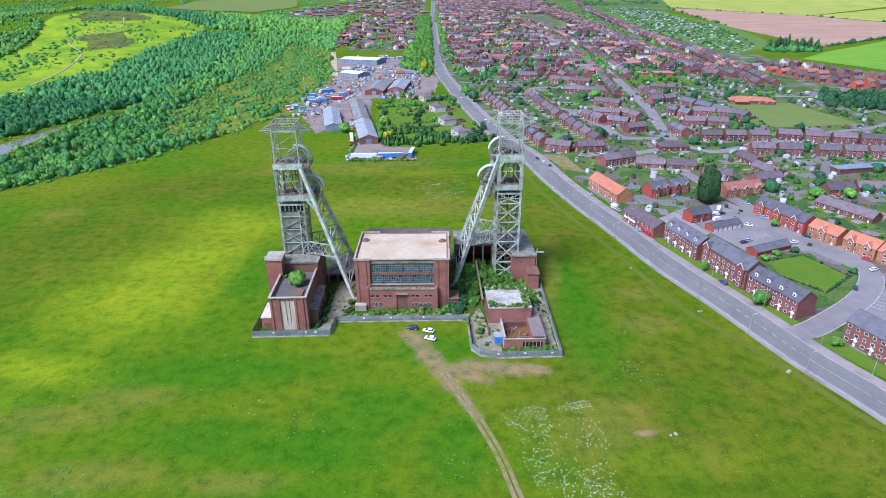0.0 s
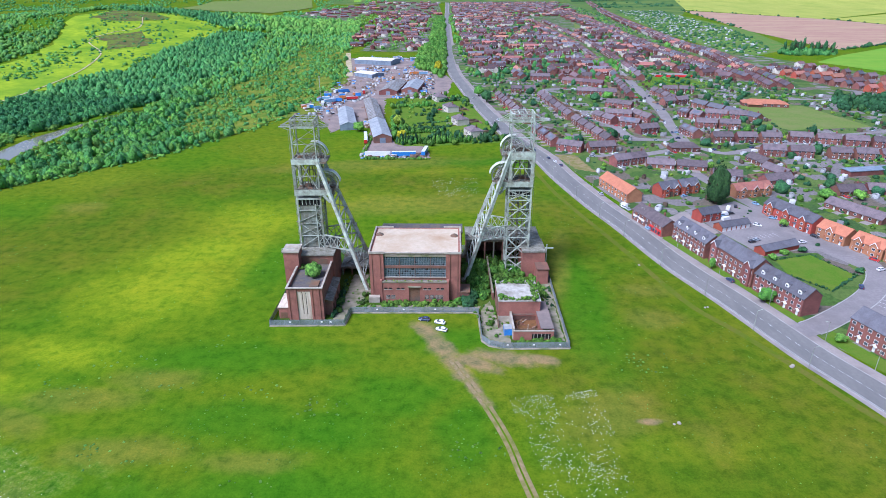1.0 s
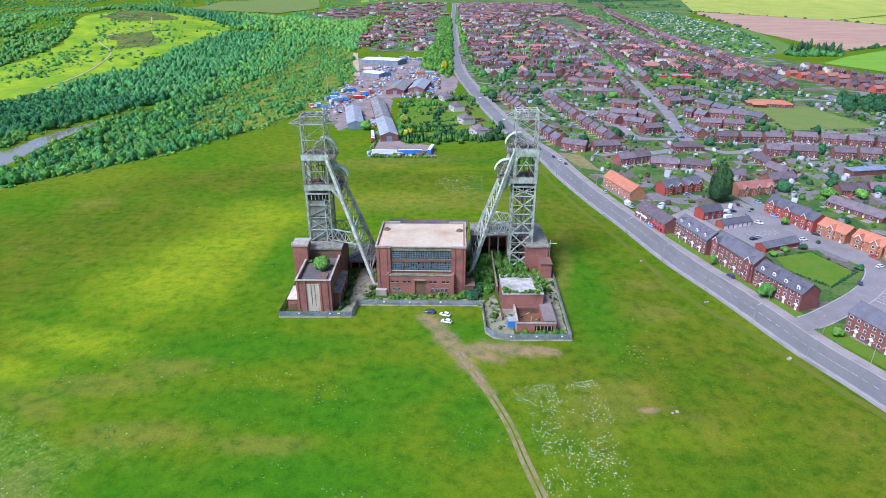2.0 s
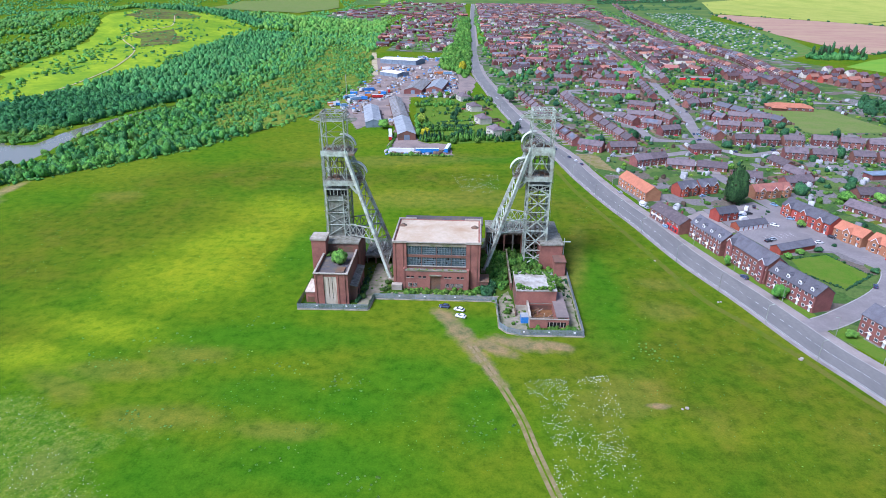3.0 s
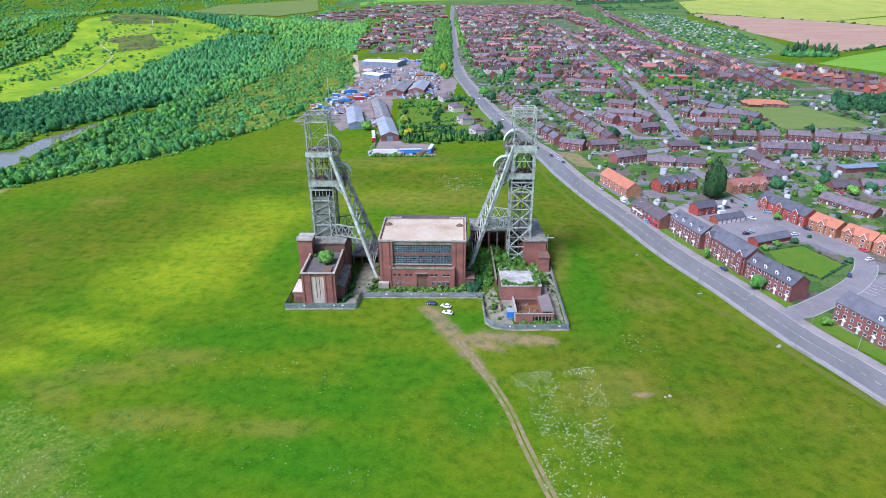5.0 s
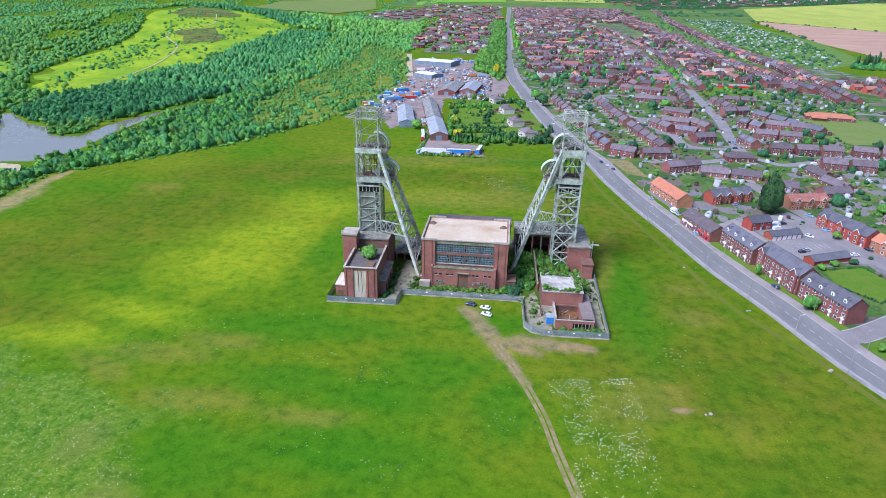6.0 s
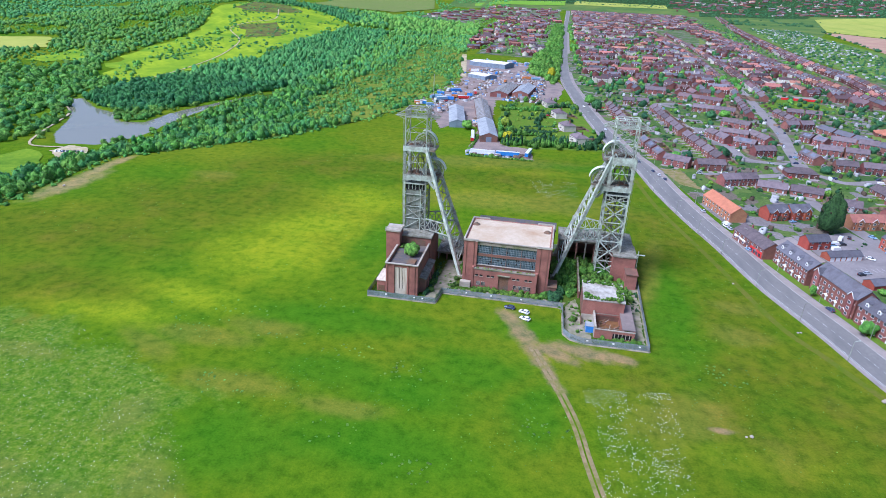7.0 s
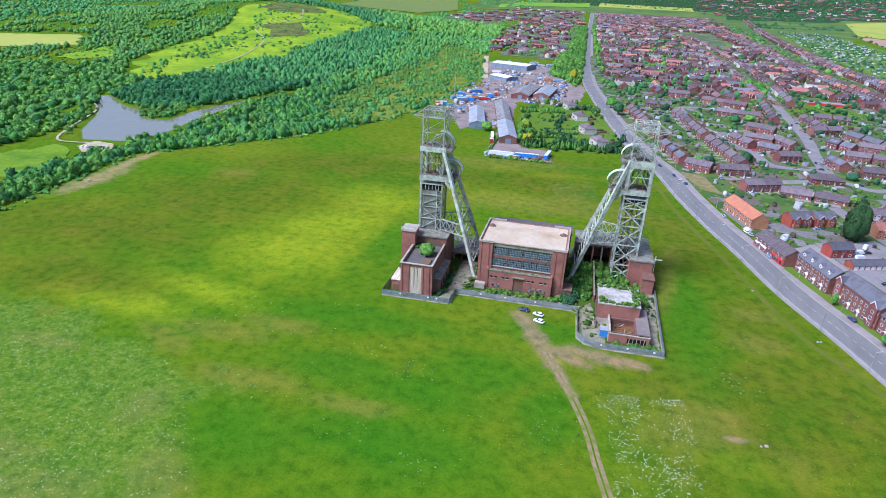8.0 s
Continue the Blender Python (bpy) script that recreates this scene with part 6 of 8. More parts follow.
# west of the main road
for i in range(210):
    cx, cy = rnd.uniform(-190, -20), rnd.uniform(900, 2300)
    if cx > -150 - (cy - 900) * 0.1:
        far_blocks.append((cx, cy, rnd.choice((0, 20, 80, 100)), rnd.choice((12, 14, 18, 24))))
for i in range(150):
    cx, cy = rnd.uniform(-540, 10), rnd.uniform(2050, 3380)
    if cx > -150 - (cy - 1950) * 1.0 and cx > -540 + max(0, cy - 2800) * 0.22:
        far_blocks.append((cx, cy, rnd.choice((0, 10, -8, 80)), rnd.choice((18, 24, 32))))
for i in range(330):
    far_blocks.append((rnd.uniform(640, 2100), rnd.uniform(3420, 4050), rnd.choice((0, 15, -12, 80)), rnd.choice((18, 26, 34))))
LOOKS = [(HOUSE_BRICK, TILE_MIXED, "old red-brick terrace with mottled tiles"), (TERRA_BRICK, TILE_RED, "old brick terrace with terracotta roof"), (HOUSE_BRICK, TILE_BROWN, "old red-brick terrace with brown roof"),
         (HOUSE_BRICK, SLATE, "old brick terrace with slate roof"), (RENDER_WALL, TILE_RED, "pale rendered houses with terracotta roof")]
def turned(x, y, turn, P):
    c, s = math.cos(radians(turn)), math.sin(radians(turn))
    P = np.array(P, float)
    return np.stack([x + c * P[:, 0] - s * P[:, 1], y + s * P[:, 0] + c * P[:, 1], P[:, 2]], -1)


mw, mr, mc, mg = [], [], [], []
mwhite, mslate, mred = [], [], []


def joined(name, chunks, materials, label, category):
    """Many like pieces as one mesh: chunks of (vertices, faces)."""
    verts, faces, n = [], [], 0
    for v, f in chunks:
        verts.append(v)
        faces.append(f + n)
        n += len(v)
    v, f = np.concatenate(verts), np.concatenate(faces)
    me = bpy.data.meshes.new(name)
    me.vertices.add(len(v))
    me.vertices.foreach_set("co", v.astype(np.float32).ravel())
    k = f.shape[1]
    me.loops.add(f.size)
    me.loops.foreach_set("vertex_index", f.astype(np.int32).ravel())
    me.polygons.add(len(f))
    me.polygons.foreach_set("loop_start", np.arange(0, f.size, k, dtype=np.int32))
    me.polygons.foreach_set("loop_total", np.full(len(f), k, dtype=np.int32))
    for m in materials:
        me.materials.append(m)
    me.update(calc_edges=True)
    ob = new(name, me)
    return tagged(ob, label, category, kind="stuff")


for i, (cx, cy, turn, run) in enumerate(far_blocks):
    wall, roof, label = LOOKS[rnd.choices(range(5), (8, 3, 8, 3, 1))[0]]
    if cy < 604 and cx > 0:
        house(cx, cy, turn, round(run / 4) * 4, wall=wall, roof=roof, label=label, bays=max(2, round(run / 7)), chimneys=max(1, round(run / 14)), detail=1, **TERRACE)
    else:
        L, c, s = run / 2, math.cos(radians(turn)), math.sin(radians(turn))
        P = np.array([(-L, -4.3, 0), (L, -4.3, 0), (L, 4.3, 0), (-L, 4.3, 0), (-L, -4.3, 5.3), (L, -4.3, 5.3), (L, 4.3, 5.3), (-L, 4.3, 5.3), (-L, 0, 8.4), (L, 0, 8.4)])
        P = np.stack([cx + c * P[:, 0] - s * P[:, 1], cy + s * P[:, 0] + c * P[:, 1], P[:, 2]], -1)
        walls = mwhite if rnd.random() < 0.2 else mw
        P[:, 2] += terrain(cx, cy)
        walls.append((P, np.array([(0, 1, 5, 4), (1, 2, 6, 5), (2, 3, 7, 6), (3, 0, 4, 7), (4, 8, 8, 7), (5, 6, 9, 9)])[:4]))
        Q = P[4:].copy()
        Q[:, 2] += 0.1
        tiles = rnd.choices((mr, mslate, mred), (6, 3, 2))[0]
        tiles.append((Q, np.array([(0, 1, 5, 4), (2, 3, 4, 5)])))
        walls.append((np.concatenate([P[[4, 7, 8]], (P[4:5] + P[7:8]) / 2]), np.array([(0, 3, 1, 2)])))
        for u in [-L + 3.4, L - 3.4] if run > 15 and i % 2 else [0.0] if i % 3 else []:
            G = turned(cx, cy, turn, [(u - 2.4, -5.4, 0), (u + 2.4, -5.4, 0), (u - 2.4, -5.4, 5.3), (u + 2.4, -5.4, 5.3), (u, -5.4, 7.6), (u - 2.4, -1.0, 5.3), (u + 2.4, -1.0, 5.3), (u, -1.0, 7.6), (u, -5.4, 5.3)])
            G[:, 2] += terrain(cx, cy)
            walls.append((G, np.array([(0, 1, 3, 2), (2, 8, 4, 4), (8, 3, 4, 4)])[:1]))
            walls.append((np.concatenate([G[[2, 3, 4]], G[8:9]]), np.array([(0, 3, 1, 2)])))
            tiles.append((G + (0, 0, 0.1), np.array([(2, 4, 7, 5), (4, 3, 6, 7)])))
        for k in range(max(1, round(run / 12))):
            u = -L + 2 * L * (k + 0.5) / max(1, round(run / 12))
            C = np.array([(u + i, j, z) for z in (7.6, 9.9) for i, j in ((-0.5, -0.4), (0.5, -0.4), (0.5, 0.4), (-0.5, 0.4))])
            C = np.stack([cx + c * C[:, 0] - s * C[:, 1], cy + s * C[:, 0] + c * C[:, 1], C[:, 2]], -1)
            mc.append((C, np.array([(4, 5, 6, 7), (0, 1, 5, 4), (1, 2, 6, 5), (2, 3, 7, 6), (3, 0, 4, 7)])))
            for z in (1.5, 4.1):
                if cy < 1500:
                    for e in (-1, 1):
                        Wn = np.array([(u - 2.2 + 3 * q + i, e * 4.34, z + h) for q in (0, 1) for i, h in ((0, 0), (1.4, 0), (1.4, 1.3), (0, 1.3))])
                        Wn = np.stack([cx + c * Wn[:, 0] - s * Wn[:, 1], cy + s * Wn[:, 0] + c * Wn[:, 1], Wn[:, 2]], -1)
                        mg.append((Wn, np.array([(0, 1, 2, 3), (4, 5, 6, 7)])))
        walls.append((np.concatenate([P[[5, 6, 9]], (P[5:6] + P[6:7]) / 2]), np.array([(0, 3, 1, 2)])))
joined("distant_house_walls", mw, [HOUSE_BRICK], "brick walls of the distant town", "houses")
TILE_FAR = worn("distant_roof_tiles", (0.125, 0.080, 0.086), (0.175, 0.106, 0.112), (0.100, 0.082, 0.094), coarse=0.02, fine=0.6, rough=0.85, spread=0.5, hue=0.03, per="island")
joined("distant_chimneys", mc, [HOUSE_BRICK], "brick chimney stacks of the distant town", "chimneys")
joined("distant_windows", mg, [WHITE_TRIM], "white-framed windows of the distant town", "windows")
joined("distant_roofs", mr, [TILE_FAR], "red and brown roofs of the distant town", "roofs")
joined("distant_roofs", mslate, [worn("distant_slates", (0.15, 0.145, 0.17), (0.20, 0.19, 0.215), (0.12, 0.115, 0.135), coarse=0.02, fine=0.6, rough=0.8, spread=0.4, per="island")], "grey slate roofs of the distant town", "roofs")
joined("distant_roofs", mred, [worn("distant_pantiles", (0.33, 0.135, 0.10), (0.40, 0.175, 0.13), (0.27, 0.13, 0.11), coarse=0.02, fine=0.6, rough=0.85, spread=0.4, hue=0.015, per="island")], "orange pantile roofs of the distant town", "roofs")
joined("distant_house_walls", mwhite, [RENDER_WALL], "pale rendered walls of the distant town", "houses")


def school(x, y, turn, L, D, roof, label):
    root = thing("school", pose(x, y, 0, 0, 0, turn), label, "school", "schools")
    part("wall", box(-L / 2, L / 2, -D / 2, D / 2, 0, 3.2), HOUSE_BRICK, root)
    part("roof", hip_roof(L, D, 3.2, 6.4), roof, root)
    part("wing_wall", box(-L * 0.4, -L * 0.1, -D * 0.8, -D / 2, 0, 3.0), HOUSE_BRICK, root)
    part("wing_roof", hip_roof(L * 0.3, D * 0.7, 3.0, 5.2), roof, root, at=pose(-L * 0.25, -D * 0.55, 0))
    for i in range(7):
        part("window", WIN[(2.0, 1.3)], None, root, at=pose(-L / 2 + L * (i + 0.5) / 7, -D / 2, 1.7))


school(334, 398, -15, 42, 16, TILE_ORANGE, "low school with a bright orange tiled roof")
school(300, 700, -20, 60, 26, TILE_RED, "older school with terracotta roofs")
court = thing("sports_court", pose(314, 604, 0, 0, 0, -4), "fenced sports court with a red end wall", "sports court")
part("surface", box(-24, 24, -14, 20, 0.1, 0.25), PAVING, court)
part("end_wall", box(-24, 24, -14.6, -14, 0, 2.6), GARAGE_RED, court, "painted red wall")

# plots: lawns, paving, drives and timber fences laid out square to each house
plots = {"lawn": [], "paving": [], "bed": []}
fences = []
HEDGE_SPOTS, DRIVES = [], []
rnd = random.Random(31)


for x, y, turn, L, D, group in PLACED:
    if y > 720 or group.startswith(("three", "gabled", "shops", "mews", "terraces by")):
        continue
    n = max(1, round(L / 7.5))
    deep = rnd.uniform(8, 13)
    for i in range(n):
        a, b = -L / 2 + L * i / n, -L / 2 + L * (i + 1) / n
        y0, y1 = D / 2 + 0.2, D / 2 + deep
        cut = y0 + rnd.uniform(2, 4)
        for kind, q0, q1 in (("paving", y0, cut), (rnd.choice(("lawn", "lawn", "bed", "paving")), cut, y1)):
            plots[kind].append((turned(x, y, turn, [(a, q0, 0.1), (b, q0, 0.1), (b, q1, 0.1), (a, q1, 0.1)]), np.array([(0, 1, 2, 3)])))
        f0, f1 = -D / 2 - rnd.uniform(4, 6), -D / 2 - 0.2
        mid = a + (b - a) * rnd.uniform(0.35, 0.6)
        plots["paving"].append((turned(x, y, turn, [(a, f0, 0.1), (mid, f0, 0.1), (mid, f1, 0.1), (a, f1, 0.1)]), np.array([(0, 1, 2, 3)])))
        plots[rnd.choice(("lawn", "lawn", "bed", "paving"))].append((turned(x, y, turn, [(mid, f0, 0.1), (b, f0, 0.1), (b, f1, 0.1), (mid, f1, 0.1)]), np.array([(0, 1, 2, 3)])))
        DRIVES.append((*turned(x, y, turn, [((a + mid) / 2, (f0 + f1) / 2, 0)])[0][:2], turn + 90))
        for j in range(3):
            if rnd.random() < 0.6:
                HEDGE_SPOTS.append(tuple(turned(x, y, turn, [(mid + (b - mid) * (j + 0.5) / 3, f0 + 0.3, 0)])[0][:2]))
        for q in ([(a, y0), (a, y1)], [(a, y1), (b, y1)]):
            (xa, ya), (xb, yb) = q
            ex, ey = (0.05, 0) if xa == xb else (0, 0.05)
            P = [(px + e * ex, py + e * ey, z) for z in (0.05, 1.75) for px, py, e in ((xa, ya, -1), (xb, yb, -1), (xb, yb, 1), (xa, ya, 1))]
            fences.append((turned(x, y, turn, P), np.array([(4, 5, 6, 7), (0, 1, 5, 4), (1, 2, 6, 5), (2, 3, 7, 6), (3, 0, 4, 7)])))
joined("garden_lawns", plots["lawn"], [LAWN], "small square garden lawns", "lawns")
joined("garden_paving", plots["paving"], [PAVING], "paved drives and patios", "paving")
joined("garden_beds", plots["bed"], [WORN_TURF], "rough garden beds and bare plots", "garden beds")
joined("garden_fences", fences, [TIMBER], "brown timber fences between the gardens", "fences")

# ---- the works yard
drape("works_yard", [(-80, 284), (-64, 318), (-48, 300), (-47, 209), (3, 206), (0, 238), (-24, 242), (-30, 290), (-40, 330), (-48, 440), (18, 466), (25, 560), (14, 640), (-20, 790), (-130, 790), (-120, 560), (-128, 430), (-112, 380), (-96, 330)], YARD, 0.09, "reddish hardcore works yard", 0, 1.5)
drape("works_lane", [(-150, 860), (-142, 860), (-104, 600), (-113, 600)], CHALK, 0.5, "pale dirt lane through the trees", 15)


def shed(a, b, D, eave, ridge, wall, roof, label):
    x, y, turn, run = on_line(a, b)
    root = thing("industrial_shed", pose(x, y, 0, 0, 0, turn), label, "shed", "works sheds")
    part("wall", gable_walls(run, D, eave, ridge), wall, root)
    rf = part("roof", gable_roof(run, D, eave, ridge), roof, root)
    s = math.degrees(math.atan2(ridge - eave, D / 2))
    for sgn in (-1, 1) if D < 21 else ():
        for i in range(int(run / 6)):
            part("skylight", box(-0.5, 0.5, -D * 0.2, D * 0.2, 0, 0.05), SHED_PALE, rf, at=pose(-run / 2 + 6 * (i + 0.5), sgn * D / 4, (eave + ridge) / 2 + 0.2, -sgn * s, 0, 0))
    part("shed_door", box(run / 2 - 0.02, run / 2 + 0.08, -2.2, 2.2, 0, 4.2), SHED_BLUE, root)
    return root


shed((-61, 408), (-45.5, 314), 13, 5.2, 7.6, BRICK_DARK, SHED_ROOF, "long works shed with a grey sheet roof")
shed((-45, 312), (-34.5, 250), 14, 5.0, 7.6, BRICK_DARK, SHED_PALE, "works shed with a pale ribbed roof")
shed((-80, 366), (-67, 294), 14, 4.6, 7.0, SHED_BLUE, SHED_PALE, "blue-grey sheet-clad works shed")
shed((-40, 532), (-47, 462), 20, 4.6, 7.6, HOUSE_BRICK, SHED_ROOF, "brick workshop with a grey sheet roof")
shed((-18, 534), (-24, 472), 18, 4.6, 7.6, HOUSE_BRICK, SHED_PALE, "brick workshop with a pale ribbed roof")
shed((-95, 612), (-70, 592), 22, 5.0, 6.6, SHED_BLUE, WHITE_SHEET, "blue-grey steel workshop with white roof")
shed((-112, 742), (-56, 722), 34, 7.0, 8.6, SHED_BLUE, WHITE_SHEET, "broad white-roofed factory hall")


# ---- trees and bushes
SHELLS = {}
for level in (1, 2, 3):
    ICO = bmesh.new()
    bmesh.ops.create_icosphere(ICO, subdivisions=level, radius=1)
    SHELLS[level] = (np.array([v.co[:] for v in ICO.verts]), np.array([[v.index for v in f.verts] for f in ICO.faces]))
    ICO.free()


def crown_arrays(seed, lumps, level, cards, card, squash=0.9):
    """A crown about one in radius, base at z = 0: one skin over many rounded leaf clumps, open below, with loose sprays standing out of it (triangles)."""
    rng = np.random.default_rng(seed)
    d = rng.normal(size=(lumps, 3))
    d /= np.linalg.norm(d, axis=1)[:, None]
    d[:, 2] = np.abs(d[:, 2]) * 1.2 - 0.3
    c = d * rng.uniform(0.40, 0.72, (lumps, 1)) * (1, 1, squash)
    rad = rng.uniform(0.22, 0.42, lumps)
    q, _ = np.linalg.qr(rng.normal(size=(3, 3)))
    way, F = SHELLS[level][0] @ q, SHELLS[level][1]
    along = way @ c.T
    inner = rad ** 2 - ((c ** 2).sum(1) - along ** 2)
    out = np.where(inner > 0, along + np.sqrt(np.maximum(inner, 0)), 0).max(1)
    out = np.maximum(out, 0.50) * rng.uniform(0.86, 1.14, len(way))
    V = way * out[:, None] * (1, 1, squash)
    F = F[V[F][:, :, 2].mean(1) > -0.38]
    V, F, n = [V], [F], len(V)
    for k in range(cards):
        i = rng.integers(lumps)
        w = rng.normal(size=3)
        w /= np.linalg.norm(w)
        w = w + d[i] * 0.8
        w /= np.linalg.norm(w)
        pnt = c[i] + w * rad[i] * rng.uniform(0.9, 1.1)
        nrm = w + rng.normal(size=3) * 0.35
        nrm /= np.linalg.norm(nrm)
        a = np.cross(nrm, rng.normal(size=3))
        a /= np.linalg.norm(a)
        b = np.cross(nrm, a)
        size = card * rng.uniform(0.6, 1.3)
        V.append(np.array([pnt - a * size - b * size * 0.6, pnt + a * size - b * size * 0.5, pnt + b * size + nrm * size * 0.4]))
        F.append(np.arange(3)[None] + n)
        n += 3
    V, F = np.concatenate(V), np.concatenate(F)
    V[:, 2] -= V[F].reshape(-1, 3)[:, 2].min()
    return V, F


FINE = [crown_arrays(s, 40, 3, 420, 0.075) for s in range(4)]
MID = [crown_arrays(20 + s, 20, 3, 60, 0.10) for s in range(6)]
CLUMP = [crown_arrays(30 + s, 12, 2, 34, 0.17) for s in range(10)]
LOW = [crown_arrays(40 + s, 14, 2, 12, 0.15) for s in range(8)]
TINY = [crown_arrays(60 + s, 9, 2, 0, 0.2) for s in range(8)]
SPECK = [crown_arrays(80 + s, 6, 1, 0, 0.2) for s in range(8)]


def crown_mesh(arr, material, stretch=1.0):
    V, F = arr
    me = bpy.data.meshes.new("crown")
    me.from_pydata((V * (1, 1, stretch)).tolist(), [], F.tolist())
    me.materials.append(material)
    me.polygons.foreach_set("use_smooth", np.ones(len(F), bool))
    return me


def trunk_mesh(h, r):
    bm = bmesh.new()
    bmesh.ops.create_cone(bm, segments=8, radius1=r, radius2=r * 0.4, depth=h, matrix=pose(0, 0, h / 2))
    for k in range(4):
        a = k * 1.7
        add_beam(bm, (0, 0, h * 0.6), (math.cos(a) * h * 0.3, math.sin(a) * h * 0.3, h * 1.05), r * 0.5)
    return mesh_of("trunk", bm, BARK)


TRUNK = trunk_mesh(1.0, 0.06)
KINDS = {}


def tree(x, y, r, h, kind, label, group="garden trees", at_z=None, name="tree", rough=True, share=0.86):
    """A tree r wide in its crown's radius and h high, its crown filling a share of the height."""
    mats = {"green": LEAF, "dark": LEAF_DARK, "conifer": LEAF_CONIFER, "light": LEAF_LIGHT, "cool": LEAF_HAZE_BLUE, "gold": LEAF_GOLD}
    z = float(terrain(x, y)) if at_z is None else at_z
    rng = random.Random(int(x * 7 + y * 13))
    arrs = MID if rough else FINE
    k = rng.randrange(len(arrs))
    if (kind, k, rough) not in KINDS:
        KINDS[(kind, k, rough)] = crown_mesh(arrs[k], mats[kind])
    root = thing(name, pose(x, y, z, 0, 0, rng.uniform(0, 360)), label, name, group)
    crown_h = h * (share if name == "tree" else 1.0)
    part("trunk", TRUNK, None, root, at=Matrix.Diagonal((h, h, h * 0.6, 1)))
    part("crown", KINDS[(kind, k, rough)], None, root, at=pose(0, 0, h - crown_h) @ Matrix.Diagonal((r, r, crown_h / 1.28, 1)))
    return root


def scatter(poly, spacing, seed, keep=None):
    """Uneven but well-spread places inside an outline."""
    rng = np.random.default_rng(seed)
    xs, ys = [p[0] for p in poly], [p[1] for p in poly]
    gx, gy = np.meshgrid(np.arange(min(xs), max(xs), spacing), np.arange(min(ys), max(ys), spacing))
    x = gx.ravel() + rng.uniform(-0.5, 0.5, gx.size) * spacing
    y = gy.ravel() + rng.uniform(-0.5, 0.5, gy.size) * spacing
    ok = inside(poly, x, y)
    if keep is not None:
        ok &= keep(x, y)
    return x[ok], y[ok]


def wood(name, x, y, rmin, rmax, arrays, material, label, seed, tall=1.5, sink=0.25):
    """Many trees as one mass of crowns, each turned and sized on its own."""
    rng = np.random.default_rng(seed)
    z = terrain(x, y)
    chunks = []
    for i in range(len(x)):
        V, F = arrays[rng.integers(len(arrays))]
        a, r = rng.uniform(0, 6.28), rmin * 0.75 + (rmax * 1.15 - rmin * 0.75) * rng.random() ** 1.6
        c, s = math.cos(a) * r, math.sin(a) * r
        chunks.append((np.stack([x[i] + c * V[:, 0] - s * V[:, 1], y[i] + s * V[:, 0] + c * V[:, 1], z[i] + (V[:, 2] * tall - sink) * r * rng.uniform(0.8, 1.2)], -1), F))
    if chunks:
        ob = joined(name, chunks, [material], label, "woodland")
        ob.data.polygons.foreach_set("use_smooth", np.ones(len(ob.data.polygons), bool))
        return ob


NEAR_WOOD = [(-264, -40), (-268, 40), (-276, 120), (-236, 165), (-192, 217), (-150, 298), (-132, 368), (-118, 450), (-118, 600), (-150, 900), (-180, 1250), (-370, 1250), (-325, 821), (-314, 650), (-316, 560), (-308, 440), (-320, 375), (-320, 287), (-312, 223), (-320, 186), (-310, 110), (-322, 82), (-345, 20), (-340, -40)]


def open_slope(x, y):
    n = np.array([noise.noise((a / 40, b / 40, 0.0)) for a, b in zip(x, y)])
    n = n + 0.5 * np.array([noise.noise((a / 14, b / 14, 5.0)) for a, b in zip(x, y)])
    edge = np.interp(y, EDGE_Y, EDGE_X)
    east = (x > edge - 75) & (x < edge + 40) & (y > 290) & (y < 900)
    return np.where(east, n > 0.0, n > -0.7)


OPEN_SLOPE = [(-215, 300), (-262, 430), (-262, 620), (-250, 830), (-262, 1090), (-180, 1000), (-150, 800), (-112, 640), (-112, 450), (-134, 370), (-148, 312)]
rough_slope = lambda a, b: inside(OPEN_SLOPE, a, b)
x, y = scatter(NEAR_WOOD, 4.9, 3, lambda a, b: open_slope(a, b) & ~rough_slope(a, b) & ((b < 560) | (np.random.default_rng(2).random(len(a)) < 0.6)))
pick = np.random.default_rng(9).random(len(x))
near = y < 560
wood("woodland", x[near & (pick < 0.5)], y[near & (pick < 0.5)], 2.1, 4.4, CLUMP, LEAF, "dense green broadleaf woodland on the slope", 1)
wood("woodland", x[near & (pick >= 0.5) & (pick < 0.92)], y[near & (pick >= 0.5) & (pick < 0.92)], 2.1, 4.6, CLUMP, LEAF_HAZE_BLUE, "darker broadleaf trees among the woodland", 2)
wood("scrub", x[near & (pick >= 0.92)], y[near & (pick >= 0.92)], 1.6, 2.8, CLUMP, LEAF_LIGHT, "yellow-green young trees and gorse on the slope", 3, 1.2)
wood("woodland", x[~near & (pick < 0.55)], y[~near & (pick < 0.55)], 2.6, 4.8, TINY, LEAF, "green woodland running into the distance", 4)
wood("woodland", x[~near & (pick >= 0.55)], y[~near & (pick >= 0.55)], 2.4, 4.6, TINY, LEAF_HAZE_BLUE, "haze-tinted green trees in the far woodland", 5)
x, y = scatter(OPEN_SLOPE, 5.0, 301, lambda a, b: np.array([noise.noise((p / 30, q / 45, 2.0)) + 0.6 * noise.noise((p / 9, q / 12, 5.0)) for p, q in zip(a, b)]) > -0.28)
pick = np.random.default_rng(302).random(len(x))
for i, (lo, hi, r0, r1, m, text) in enumerate(((0, 0.5, 1.3, 3.2, LEAF, "rounded green bushes on the open slope"), (0.5, 0.72, 1.6, 3.8, LEAF_HAZE_BLUE, "dark trees standing on the open slope"), (0.72, 1.0, 0.9, 2.4, LEAF_LIGHT, "yellow-green gorse on the open slope"))):
    k = (pick >= lo) & (pick < hi)
    wood("scrub", x[k], y[k], r0, r1, CLUMP, m, text, 303 + i, 1.2)
